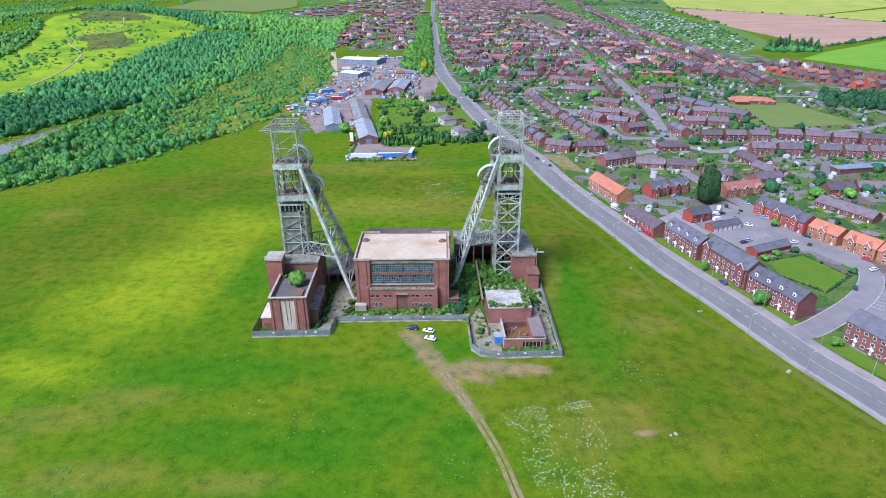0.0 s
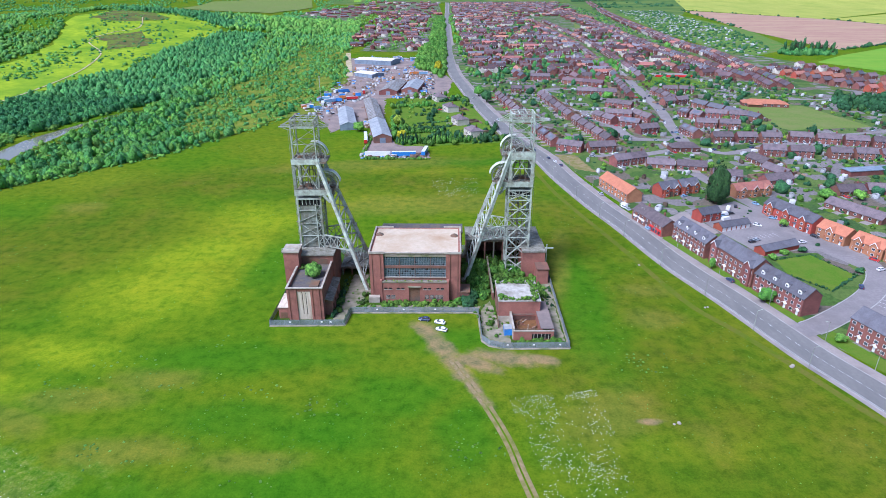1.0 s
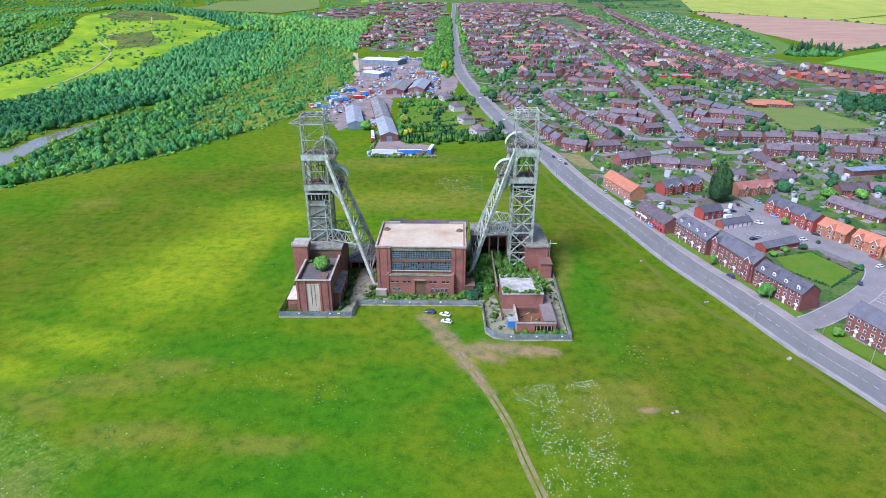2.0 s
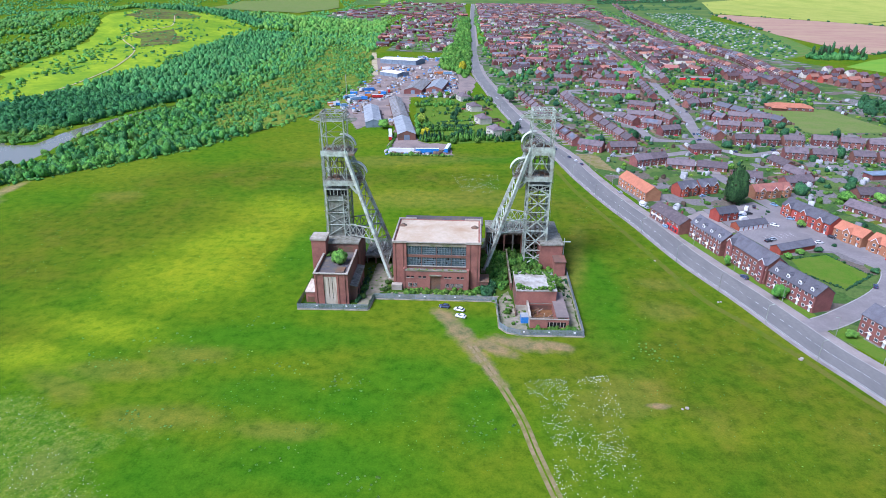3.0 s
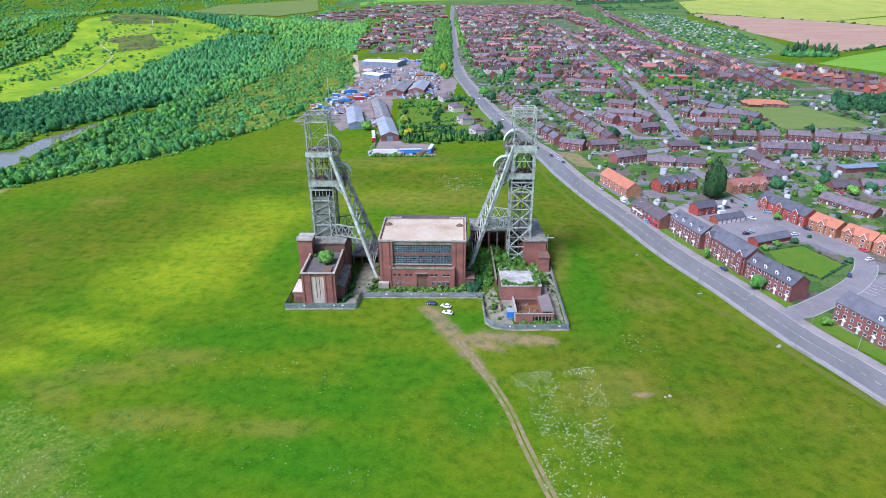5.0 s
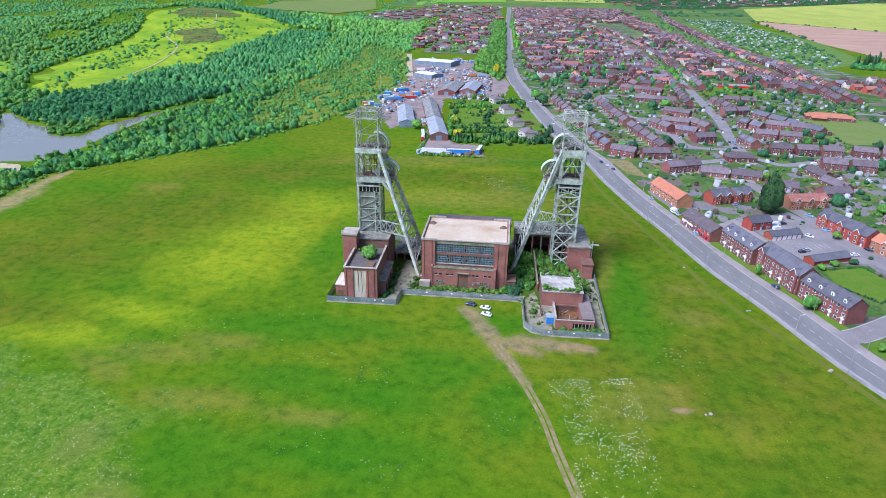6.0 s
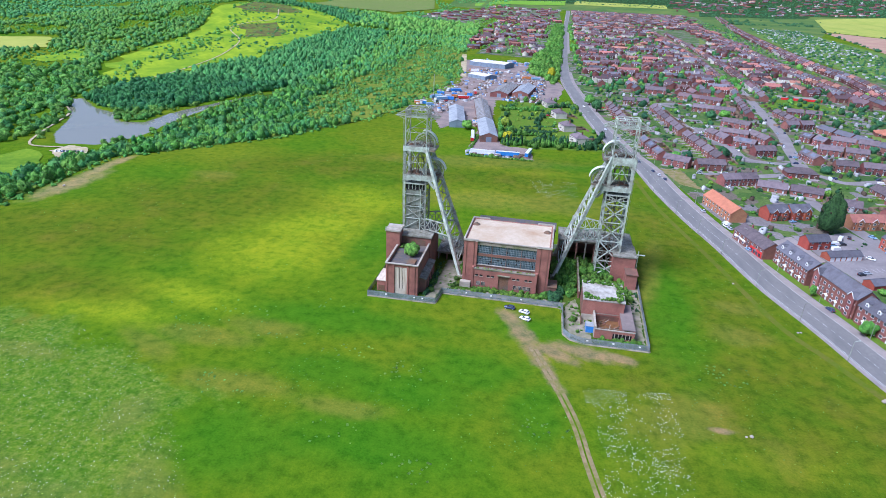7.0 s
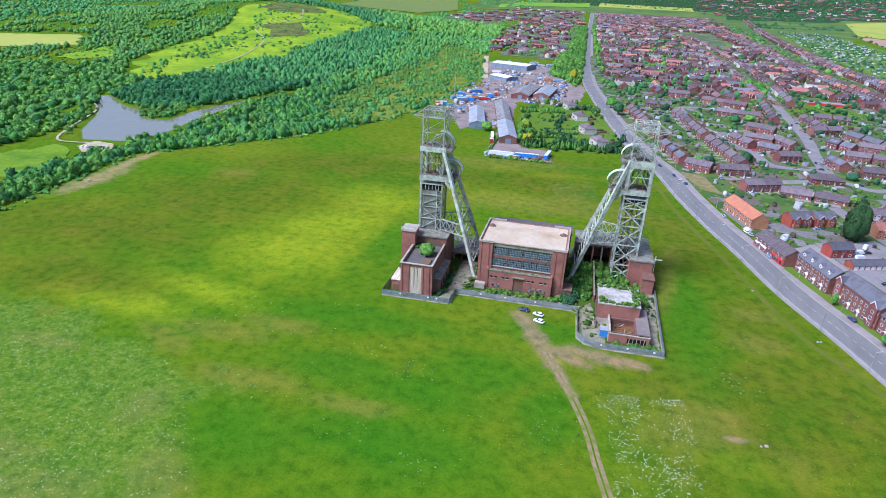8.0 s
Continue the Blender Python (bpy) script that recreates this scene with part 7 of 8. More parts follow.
x, y = scatter([(-300, -60), (-258, -60), (-262, 120), (-226, 158), (-180, 212), (-138, 296), (-112, 372), (-104, 470), (-110, 640), (-150, 640), (-150, 400), (-200, 250), (-290, 130)], 3.4, 117, lambda a, b: (reach(NEAR_WOOD, a, b) < 7) & (np.random.default_rng(11).random(len(a)) < 0.55))
wood("scrub", x, y, 0.7, 2.2, LOW, LEAF, "brambles and saplings spilling out of the wood", 118, 1.0)
x, y = scatter([(-210, 345), (-150, 300), (-134, 368), (-112, 450), (-116, 640), (-150, 800), (-230, 780), (-245, 560)], 5.5, 119, lambda a, b: np.random.default_rng(12).random(len(a)) < 0.5)
wood("scrub", x, y, 0.6, 1.5, LOW, LEAF_LIGHT, "low gorse and brambles on the open slope", 120, 0.9)
DARK_WOOD = [(-394, 300), (-366, 332), (-352, 380), (-334, 445), (-312, 571), (-313, 650), (-322, 821), (-370, 1200), (-455, 1150), (-455, 995), (-470, 893), (-456, 721), (-490, 661), (-487, 569), (-487, 497), (-500, 450), (-492, 360), (-440, 320)]
x, y = scatter(DARK_WOOD, 5.8, 6)
wood("woodland", x[y < 520], y[y < 520], 3.2, 5.2, CLUMP, LEAF_BELT, "dark belt of tall trees below the hill", 7, 1.5)
half = np.random.default_rng(17).random(len(x)) < 0.5
wood("woodland", x[(y >= 520) & half], y[(y >= 520) & half], 2.8, 5.0, TINY, LEAF_BELT, "dark belt of tall trees running up the valley", 107, 1.6)
wood("woodland", x[(y >= 520) & ~half], y[(y >= 520) & ~half], 2.8, 5.2, TINY, LEAF_HAZE_BLUE, "haze-tinted green trees mixed into the valley belt", 110, 1.5)
x, y = scatter([(-470, 1215), (-600, 1318), (-760, 1330), (-720, 1520), (-480, 1520), (-390, 1270)], 8, 305)
wood("woodland", x, y, 3.5, 6.5, TINY, LEAF_BELT, "dark wooded ridge behind the hillside meadow", 306, 1.4)
LEFT_WOOD = [(-510, 450), (-505, 360), (-440, 285), (-410, 215), (-404, 180), (-410, 130), (-420, 60), (-500, -60), (-800, 100), (-1100, 500), (-1030, 700), (-900, 590), (-780, 640), (-860, 770), (-1040, 740), (-1150, 900), (-1000, 1400), (-800, 1420), (-785, 1150), (-740, 1075), (-695, 960), (-668, 850), (-668, 752), (-652, 655), (-622, 560), (-565, 478)]
x, y = scatter(LEFT_WOOD, 7.6, 8, lambda a, b: ~inside([(-732, 530), (-741, 681), (-664, 585), (-640, 530), (-670, 475)], a, b) & (np.array([noise.noise((p / 70, q / 110, 8.0)) + 0.4 * noise.noise((p / 20, q / 25, 2.0)) for p, q in zip(a, b)]) > np.where((b > 430) & (a < -720), -0.14, -0.55)))
pick = np.random.default_rng(10).random(len(x))
far = y > 520
for i, (k, m, arrays, text) in enumerate(((~far & (pick < 0.82), LEAF, CLUMP, "broad green woodland beyond the lake"), (far & (pick < 0.82), LEAF, TINY, "green woodland rising towards the hill"), (~far & (pick >= 0.82), LEAF_HAZE_BLUE, CLUMP, "darker trees in the woodland beyond the lake"), (far & (pick >= 0.82), LEAF_HAZE_BLUE, TINY, "darker trees in the hillside woodland"))):
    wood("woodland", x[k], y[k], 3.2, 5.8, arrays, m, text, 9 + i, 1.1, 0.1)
x, y = scatter(LEFT_WOOD, 11, 108, lambda a, b: (b > 430) & (a < -560))
wood("scrub", x, y, 1.5, 3.6, TINY, LEAF, "young trees and brambles in the woodland gaps", 109, 1.0)
x, y = scatter([(-505, 454), (-492, 569), (-495, 661), (-461, 721), (-475, 893), (-460, 995), (-471, 1205), (-600, 1300), (-748, 1310), (-726, 1097), (-643, 1009), (-626, 842), (-588, 728), (-581, 562)], 9, 11, lambda a, b: np.array([noise.noise((p / 50, q / 80, 1.0)) for p, q in zip(a, b)]) + 0.5 * np.array([noise.noise((p / 14, q / 18, 9.0)) for p, q in zip(a, b)]) > 0.16)
wood("scrub", x, y, 1.0, 3.2, LOW, LEAF_BELT, "scattered bushes on the hillside meadow", 12, 1.1)
x, y = scatter([(-700, 1120), (-590, 850), (-500, 900), (-540, 1080), (-590, 1240), (-740, 1310)], 10, 330, lambda a, b: np.random.default_rng(331).random(len(a)) < 0.33)
wood("scrub", x, y, 1.2, 3.4, LOW, LEAF_HAZE_BLUE, "green bushes round the heather", 332, 1.1)
x, y = scatter([(-650, 700), (-560, 640), (-560, 760), (-600, 860), (-660, 840)], 8, 333, lambda a, b: np.random.default_rng(334).random(len(a)) < 0.5)
wood("scrub", x, y, 1.6, 4.0, LOW, LEAF, "thicket in the middle of the hillside meadow", 335, 1.2)
rim = [(-505, 454), (-492, 569), (-495, 661), (-461, 721), (-475, 893), (-460, 995), (-471, 1205), (-600, 1300), (-748, 1310), (-726, 1097), (-643, 1009), (-626, 842), (-588, 728), (-581, 562)]
x, y = scatter([(-440, 420), (-430, 1230), (-600, 1350), (-800, 1330), (-660, 980), (-600, 520)], 7.5, 111, lambda a, b: (reach(rim, a, b) < 15) & (np.random.default_rng(5).random(len(a)) < 0.4))
wood("scrub", x, y, 1.6, 4.4, LOW, LEAF, "bushes thickening at the edge of the hillside meadow", 112, 1.2)
x, y = scatter([(-403, 292), (-380, 270), (-371, 266), (-358, 276), (-357, 301), (-366, 322), (-378, 354), (-420, 330)], 5.0, 113)
wood("scrub", x, y, 2.2, 4.2, CLUMP, LEAF, "rounded willows on the small lake peninsula", 114, 1.1)
x, y = scatter([(-520, 330), (-440, 240), (-405, 190), (-372, 168), (-330, 176), (-318, 230), (-318, 430), (-322, 480), (-345, 440), (-420, 330), (-480, 370)], 6, 115, lambda a, b: (reach(LAKE, a, b) < 15) & (reach(LAKE, a, b) > 3.5) & ~inside(LAKE, a, b) & ~inside([(-380, 140), (-380, 182), (-326, 186), (-322, 150)], a, b) & (np.random.default_rng(6).random(len(a)) < 0.7))
wood("scrub", x, y, 1.6, 3.6, CLUMP, LEAF, "bushes and alders along the lake shore", 116, 1.1)
x, y = scatter([(-455, 1200), (-380, 1240), (-180, 1260), (-210, 1600), (-320, 1900), (-560, 1900), (-560, 1420), (-470, 1320)], 12, 13)
wood("woodland", x, y, 6, 9, TINY, LEAF, "woodland beside the hill", 14, 1.3)
FAR_FIELD = [(-1240, 2800), (-1225, 3320), (-759, 3700), (-640, 3100), (-690, 2480)]
FAR_TOWN = [(-560, 2300), (-520, 2800), (-420, 3380), (-10, 3420), (20, 2000), (-160, 1950)]
far_polys = [[(-1050, 1450), (-800, 1800), (-560, 1950), (-320, 1950), (-220, 2300), (-300, 4300), (-2400, 4400), (-4400, 2400), (-3000, 500), (-1250, 500), (-1200, 900)], [(720, 3300), (1300, 3420), (2600, 3300), (2700, 3700), (800, 3800)], [(2000, 2500), (2700, 2350), (3200, 2800), (2500, 3000)], [(853, 3540), (960, 3700), (1288, 3405), (1120, 3183)], [(1700, 3300), (1500, 3900), (900, 4250), (300, 4300), (-600, 4250), (-600, 4700), (1500, 4700), (3600, 3300), (3000, 2700), (2300, 3050)], [(-200, 3700), (900, 3600), (2900, 3300), (4200, 2200), (4400, 2600), (3000, 3900), (0, 4650)]]
drape("far_field", FAR_FIELD, PITCH, 2.0, "green field beyond the wooded hill", 60)
for i, poly in enumerate(far_polys):
    if i:
        drape("far_wood_floor", poly, FOREST_DARK, 1.2, "ground below the far woods, canopy shade painted in", 90)
    x, y = scatter(poly, 21 if i else 20, 20 + i, lambda a, b: (np.array([noise.noise((p / 200, q / 260, 3.0)) + 0.4 * noise.noise((p / 50, q / 60, 7.0)) for p, q in zip(a, b)]) > (-0.12 if i == 0 else -0.42)) & ~inside(FAR_TOWN, a, b) & ~inside([(-1250, 2560), (-1225, 3320), (-759, 3700), (-600, 3100), (-640, 2280)], a, b))
    wood("far_woodland", x, y, 5.5, 10.0, SPECK, LEAF_DARK if i else LEAF_HAZE_BLUE, "far woods towards the horizon", 30 + i, 1.0)
# hedges between the far fields
for i, line in enumerate(([(1010, 2440), (1216, 1800), (1262, 1460)], [(727, 913), (990, 1090), (1250, 1450), (1500, 1320)], [(760, 1330), (971, 2343), (1286, 3345)], [(1262, 1460), (1800, 1900), (2000, 2400)], [(30, 2900), (700, 2950), (1000, 2440)])):
    pts = []
    for (x0, y0), (x1, y1) in zip(line, line[1:]):
        n = int(math.hypot(x1 - x0, y1 - y0) / (9 if i == 1 else 26))
        pts += [(x0 + (x1 - x0) * k / n + rnd.uniform(-4, 4), y0 + (y1 - y0) * k / n + rnd.uniform(-4, 4)) for k in range(n) if i == 1 or rnd.random() < 0.45]
    x, y = np.array(pts).T
    wood("hedge", x, y, 4, 7, LOW, LEAF_DARK, "dark hedge and trees between fields", 50 + i, 1.0)
# poplars, copses and avenue
for i in range(15):
    tree(600 + i * 5.0 + rnd.uniform(-5, 5), 850 + rnd.uniform(-14, 14), rnd.uniform(2.4, 3.6), rnd.uniform(17, 27), "dark", "tall dark poplar by the fields", "row of poplars")
x, y = scatter([(588, 826), (660, 826), (684, 850), (676, 872), (600, 872), (580, 850)], 5.5, 320)
wood("copse", x, y, 3.4, 6.2, CLUMP, LEAF_HAZE_BLUE, "dense green copse below the poplars", 321, 1.4)
x, y = scatter([(392, 372), (440, 355), (500, 420), (478, 440), (440, 425), (418, 425)], 7, 61)
wood("copse", x, y, 3, 5.5, CLUMP, LEAF_DARK, "dark copse at the town edge", 62)
x, y = scatter([(8, 575), (16, 600), (19, 800), (20, 1050), (23, 1900), (0, 1900), (-12, 1020), (-28, 840), (-24, 668), (0, 640)], 7.0, 63)
wood("tree_avenue", x, y, 4.2, 6.6, CLUMP, LEAF_PIT, "thick green avenue of trees beside the road", 64, 1.35)
x, y = scatter([(42, 720), (50, 720), (46, 1800), (40, 1800)], 12, 65)
wood("tree_avenue", x, y, 3.5, 5.5, LOW, LEAF, "roadside trees in the old town", 66, 1.5)
for i, (a, b, n, m) in enumerate((((290, 552), (336, 494), 9, LEAF_DARK), ((346, 520), (372, 560), 5, LEAF_DARK), ((368, 640), (372, 700), 6, LEAF_DARK), ((262, 600), (276, 650), 5, LEAF), ((292, 668), (330, 680), 5, LEAF_DARK), ((244, 600), (256, 690), 6, LEAF))):
    k = np.random.default_rng(190 + i)
    wood("copse", np.linspace(a[0], b[0], n) + k.uniform(-3, 3, n), np.linspace(a[1], b[1], n) + k.uniform(-3, 3, n), 2.6, 4.6, LOW, m, "trees round the sports court and older school", 191 + i, 1.6)
x, y = scatter([(228, 690), (262, 680), (300, 720), (255, 760)], 9, 170)
wood("copse", x, y, 3, 5.5, CLUMP, LEAF, "green trees before the older school", 171, 1.5)
x, y = scatter([(420, 500), (440, 560), (410, 640), (395, 620)], 9, 172)
wood("copse", x, y, 3, 5, CLUMP, LEAF, "green trees behind the terrace", 173, 1.4)
# garden greenery: hedges and shrubs through the estate and the old town
def gaps(x, y):
    ok = np.ones(len(x), bool)
    for line, w in ((MAIN, 13), (SECOND, 7), (SIDE, 6), (CROSS, 6), (INNER, 6), (FIELD_ROAD, 5)):
        ok &= reach(line, x, y, False) > w
    for poly in ([(282, 1760), (322, 1995), (425, 1910), (390, 1350), (286, 1350)], [(303, 290), (307, 398), (371, 395), (380, 300)], [(151, 66), (158, 40), (178, 46), (188, 66), (180, 92)], [(163, 38), (183, 43), (192, 17), (170, 3), (158, 22)], [(92, 214), (107, 214), (113, 170), (101, 178)]):
        ok &= ~inside(poly, x, y)
    return ok


ESTATE = [(92, 238), (122, 140), (126, 95), (160, 95), (205, 25), (330, 20), (470, 180), (430, 420), (400, 560), (60, 560), (76, 330)]
x, y = scatter(ESTATE, 7.0, 71, gaps)
pick = np.random.default_rng(12).random(len(x))
for i, (lo, hi, m, text) in enumerate(((0, 0.30, LEAF_PIT, "green garden shrubs"), (0.30, 0.62, LEAF_DARK, "dark garden hedges"), (0.62, 0.68, LEAF_LIGHT, "light green garden shrubs"))):
    k = (pick >= lo) & (pick < hi)
    wood("garden_shrubs", x[k], y[k], 0.8, 2.3, LOW, m, text + " between the estate houses", 72 + i, 1.1)
x, y = scatter([(70, 470), (118, 240), (160, 250), (205, 110), (330, 100), (440, 200), (400, 560), (380, 1000), (440, 1500), (60, 1500), (50, 700)], 26, 174, gaps)
wood("garden_trees", x, y, 2.0, 4.6, LOW, LEAF_DARK, "dark garden trees standing among the houses", 175, 1.5)
x, y = scatter([(70, 470), (118, 240), (160, 250), (205, 110), (330, 100), (440, 200), (400, 560), (380, 1000), (440, 1500), (60, 1500), (50, 700)], 34, 176, gaps)
wood("garden_trees", x, y, 1.8, 4.0, LOW, LEAF_PIT, "green garden trees standing among the houses", 177, 1.4)
k = np.random.default_rng(310)
spots = [(a, b) for a, b in zip(k.uniform(50, 620, 420), 560 + 2500 * k.random(420) ** 1.4) if a < east_edge(b) + 20 and free(a, b, 0.8)][:190]
for i, (m, text) in enumerate(((LEAF_DARK, "clumps of dark trees in the old town"), (LEAF, "clumps of green trees in the old town"), (LEAF_BELT, "clumps of deep green trees in the old town"))):
    pts = np.array([(a + k.normal(0, 7), b + k.normal(0, 9)) for a, b in spots[i::3] for _ in range(k.integers(2, 6))])
    pts = pts[gaps(pts[:, 0], pts[:, 1])]
    wood("garden_trees", pts[:, 0], pts[:, 1], 2.8, 5.4, TINY, m, text, 311 + i, 1.4)
x, y = scatter([(640, 2450), (900, 2750), (1100, 2650), (1250, 3150), (1000, 3250), (760, 3000)], 30, 178, lambda a, b: np.array([noise.noise((p / 120, q / 120, 6.0)) for p, q in zip(a, b)]) > 0.0)
wood("copse", x, y, 8, 15, TINY, LEAF_DARK, "dark copses beyond the allotments", 179, 0.9)
x, y = scatter([(46, 560), (400, 560), (470, 1200), (600, 2150), (640, 3200), (60, 3200), (36, 1600), (40, 700)], 9.5, 76, lambda a, b: gaps(a, b) & (np.array([noise.noise((p / 45, q / 60, 4.0)) for p, q in zip(a, b)]) > -0.12))
pick = np.random.default_rng(13).random(len(x))
for i, (lo, hi, m) in enumerate(((0, 0.30, LEAF), (0.30, 0.66, LEAF_DARK), (0.66, 0.72, LEAF_LIGHT))):
    k = (pick >= lo) & (pick < hi)
    wood("garden_shrubs", x[k], y[k], 1.6, 4.6, SPECK, m, "trees and shrubs among the old terraces", 78 + i, 1.2)
x, y = scatter([(-200, 900), (-20, 900), (0, 1700), (10, 2400), (-260, 2400), (-330, 1700)], 19, 90)
wood("garden_shrubs", x, y, 2, 4.5, TINY, LEAF, "trees among the western houses", 91, 1.2)
x, y = scatter([(505, 776), (588, 885), (684, 1147), (760, 1500), (830, 1990), (895, 2400), (720, 2400), (560, 1465), (500, 1093)], 11, 92)
pick = np.random.default_rng(14).random(len(x))
wood("allotment_shrubs", x[pick < 0.5], y[pick < 0.5], 2, 5, TINY, LEAF_DARK, "hedges and bushes in the allotments", 93, 0.9)
wood("allotment_shrubs", x[(pick >= 0.5) & (pick < 0.68)], y[(pick >= 0.5) & (pick < 0.68)], 1.5, 3, TINY, LEAF, "green bushes in the allotments", 94, 0.8)
sheds_x, sheds_y = x[pick > 0.84], y[pick > 0.84]
mh = []
for a, b in zip(sheds_x, sheds_y):
    w, d, h = rnd.uniform(1.2, 3), rnd.uniform(1, 2.2), rnd.uniform(1.8, 2.6)
    P = np.array([(i, j, k) for k in (0, h) for i, j in ((-w, -d), (w, -d), (w, d), (-w, d))]) + (a, b, 0.2)
    mh.append((P, np.array([(4, 5, 6, 7), (0, 1, 5, 4), (1, 2, 6, 5), (2, 3, 7, 6), (3, 0, 4, 7)])))
joined("allotment_sheds", mh, [GREENHOUSE], "pale sheds and greenhouses on the allotments", "sheds")

x, y = scatter(ESTATE, 15, 95, gaps)
mh, mk = [], []
for a, b in zip(x, y):
    if rnd.random() < 0.6:
        w, d, h, t = rnd.uniform(0.9, 2.2), rnd.uniform(0.8, 1.6), rnd.uniform(1.9, 2.5), rnd.uniform(0, 3.1)
        P = np.array([(i, j, k) for k in (0, h) for i, j in ((-w, -d), (w, -d), (w, d), (-w, d))] + [(-w, 0, h + 0.6), (w, 0, h + 0.6)])
        P = np.stack([a + math.cos(t) * P[:, 0] - math.sin(t) * P[:, 1], b + math.sin(t) * P[:, 0] + math.cos(t) * P[:, 1], P[:, 2]], -1)
        (mh if rnd.random() < 0.6 else mk).append((P, np.array([(4, 5, 9, 8), (6, 7, 8, 9), (0, 1, 5, 4), (1, 2, 6, 5), (2, 3, 7, 6), (3, 0, 4, 7)])))
joined("garden_sheds", mh, [GREENHOUSE], "pale greenhouses and sheds in the estate gardens", "sheds")
joined("garden_sheds", mk, [BARK], "brown timber sheds in the estate gardens", "sheds")

x, y = np.array(HEDGE_SPOTS).T
wood("hedge", x, y, 0.7, 1.2, TINY, LEAF_PIT, "low front-garden hedges along the estate", 126, 1.0)
for i, (a, b) in enumerate((((159, 20), (169, 5)), ((169, 5), (187.5, 19)), ((187.5, 19), (180, 40.5)), ((180, 40.5), (161, 35)))):
    n = int(math.hypot(b[0] - a[0], b[1] - a[1]) / 1.2)
    wood("hedge", np.linspace(a[0], b[0], n), np.linspace(a[1], b[1], n), 0.5, 0.9, CLUMP, LEAF_DARK, "low dark hedge round the communal lawn", 127 + i, 1.1)

sc = {"a": [], "b": [], "c": [], "w": []}
for i in range(950):
    lo, hi = rnd.choice((((-126, 350), (-90, 450)), ((-118, 380), (-66, 560)), ((-104, 560), (-64, 700)), ((-30, 470), (2, 620)), ((-80, 420), (-62, 600)), ((-112, 620), (-6, 690)), ((-122, 756), (-10, 800)), ((-64, 540), (0, 640)), ((-40, 440), (2, 470)), ((-46, 207), (-2, 214)), ((-56, 300), (-50, 400))))
    a, b = rnd.uniform(lo[0], hi[0]), rnd.uniform(lo[1], hi[1])
    w, d, h, t = rnd.uniform(0.5, 2.6), rnd.uniform(0.4, 1.3), rnd.uniform(0.5, 2.4), rnd.choice((0.1, 1.5, 0.3, rnd.uniform(0, 3.1)))
    P = turned(a, b, math.degrees(t), [(p * w, q * d, z) for z in (0.08, h) for p, q in ((-1, -1), (1, -1), (1, 1), (-1, 1))])
    sc[rnd.choice("aaaabbbbcww")].append((P, np.array([(4, 5, 6, 7), (0, 1, 5, 4), (1, 2, 6, 5), (2, 3, 7, 6), (3, 0, 4, 7)])))
joined("yard_scrap", sc["a"], [GREENHOUSE], "grey and white stacked goods in the works yard", "scrap")
joined("yard_scrap", sc["w"], [ROOF_WHITE], "white containers and vans in the works yard", "scrap")
joined("yard_scrap", sc["b"], [TIMBER], "brown pallets and timber stacks in the works yard", "scrap")
joined("yard_scrap", sc["c"], [CAR_PAINTS["bright blue"]], "blue tarpaulined stacks in the works yard", "scrap")

# trees that stand out singly
tree(165.5, 110.5, 6.6, 21, "conifer", "tall dense dark evergreen in the estate", "garden trees", rough=False, share=1.1)
for x, y, r, h, kind, text in ((137.5, -3, 3.6, 6.5, "green", "leafy green street tree before the terrace"), (128.6, 26.5, 1.7, 6, "green", "small street tree on the verge"), (149.5, -32, 2.4, 3.4, "green", "rounded green bush on the corner lawn"),
                               (-58, 290, 5, 8, "green", "broad green tree by the blue shed"), (-20, 258, 4.2, 9.5, "gold", "golden-yellow tree beside the yard"), (-27, 312, 4, 10, "light", "yellow-green tree beside the yard"),
                               (58, 418, 6, 12, "dark", "dark tree beside the main road"), (52, 455, 6, 11, "green", "green tree beside the main road"), (8, 646, 6, 14, "gold", "yellowish tree at the end of the avenue"),
                               (145, 260, 5, 9, "dark", "dark garden tree on the crescent"), (108, 245, 4, 7, "green", "green garden tree behind the crescent"), (170, 420, 6, 9, "dark", "broad dark tree on the green"), (185, 428, 6, 9, "green", "broad green tree on the green"),
                               (232, 118, 5, 6, "green", "spreading green tree in the back gardens"), (250, 116, 4, 6, "green", "green tree in the back gardens"), (244, 134, 3.5, 7, "dark", "dark tree in the back gardens"),
                               (186, 76, 2.5, 4, "green", "green shrub in the parking court"), (160, 36, 2.2, 3, "green", "green shrubbery by the store"), (168, 41, 2.2, 3, "green", "green shrubbery by the lawn"), (178, 44, 2.2, 2.6, "dark", "green shrubbery by the lawn"), (191, 22, 2.2, 2.4, "dark", "shrubbery at the lawn corner")):
    tree(x, y, r, h, kind, text, rough=r < 4.5)
# hedges and trees between the works and the main road
YARD_GREEN = [(-24, 243), (2, 240), (30, 246), (60, 250), (70, 262), (58, 330), (46, 390), (34, 450), (4, 462), (-24, 450), (-38, 400), (-34, 340), (-26, 290)]
drape("garden_ground", YARD_GREEN, LAWN, 0.07, "back gardens and lawns beside the works", 0)


def not_house(x, y):
    ok = reach(MAIN, x, y, False) > 11
    for hx, hy in ((9.5, 428), (20, 374), (27.5, 318), (37, 274)):
        ok &= np.hypot(x - hx, y - hy) > 9
    return ok


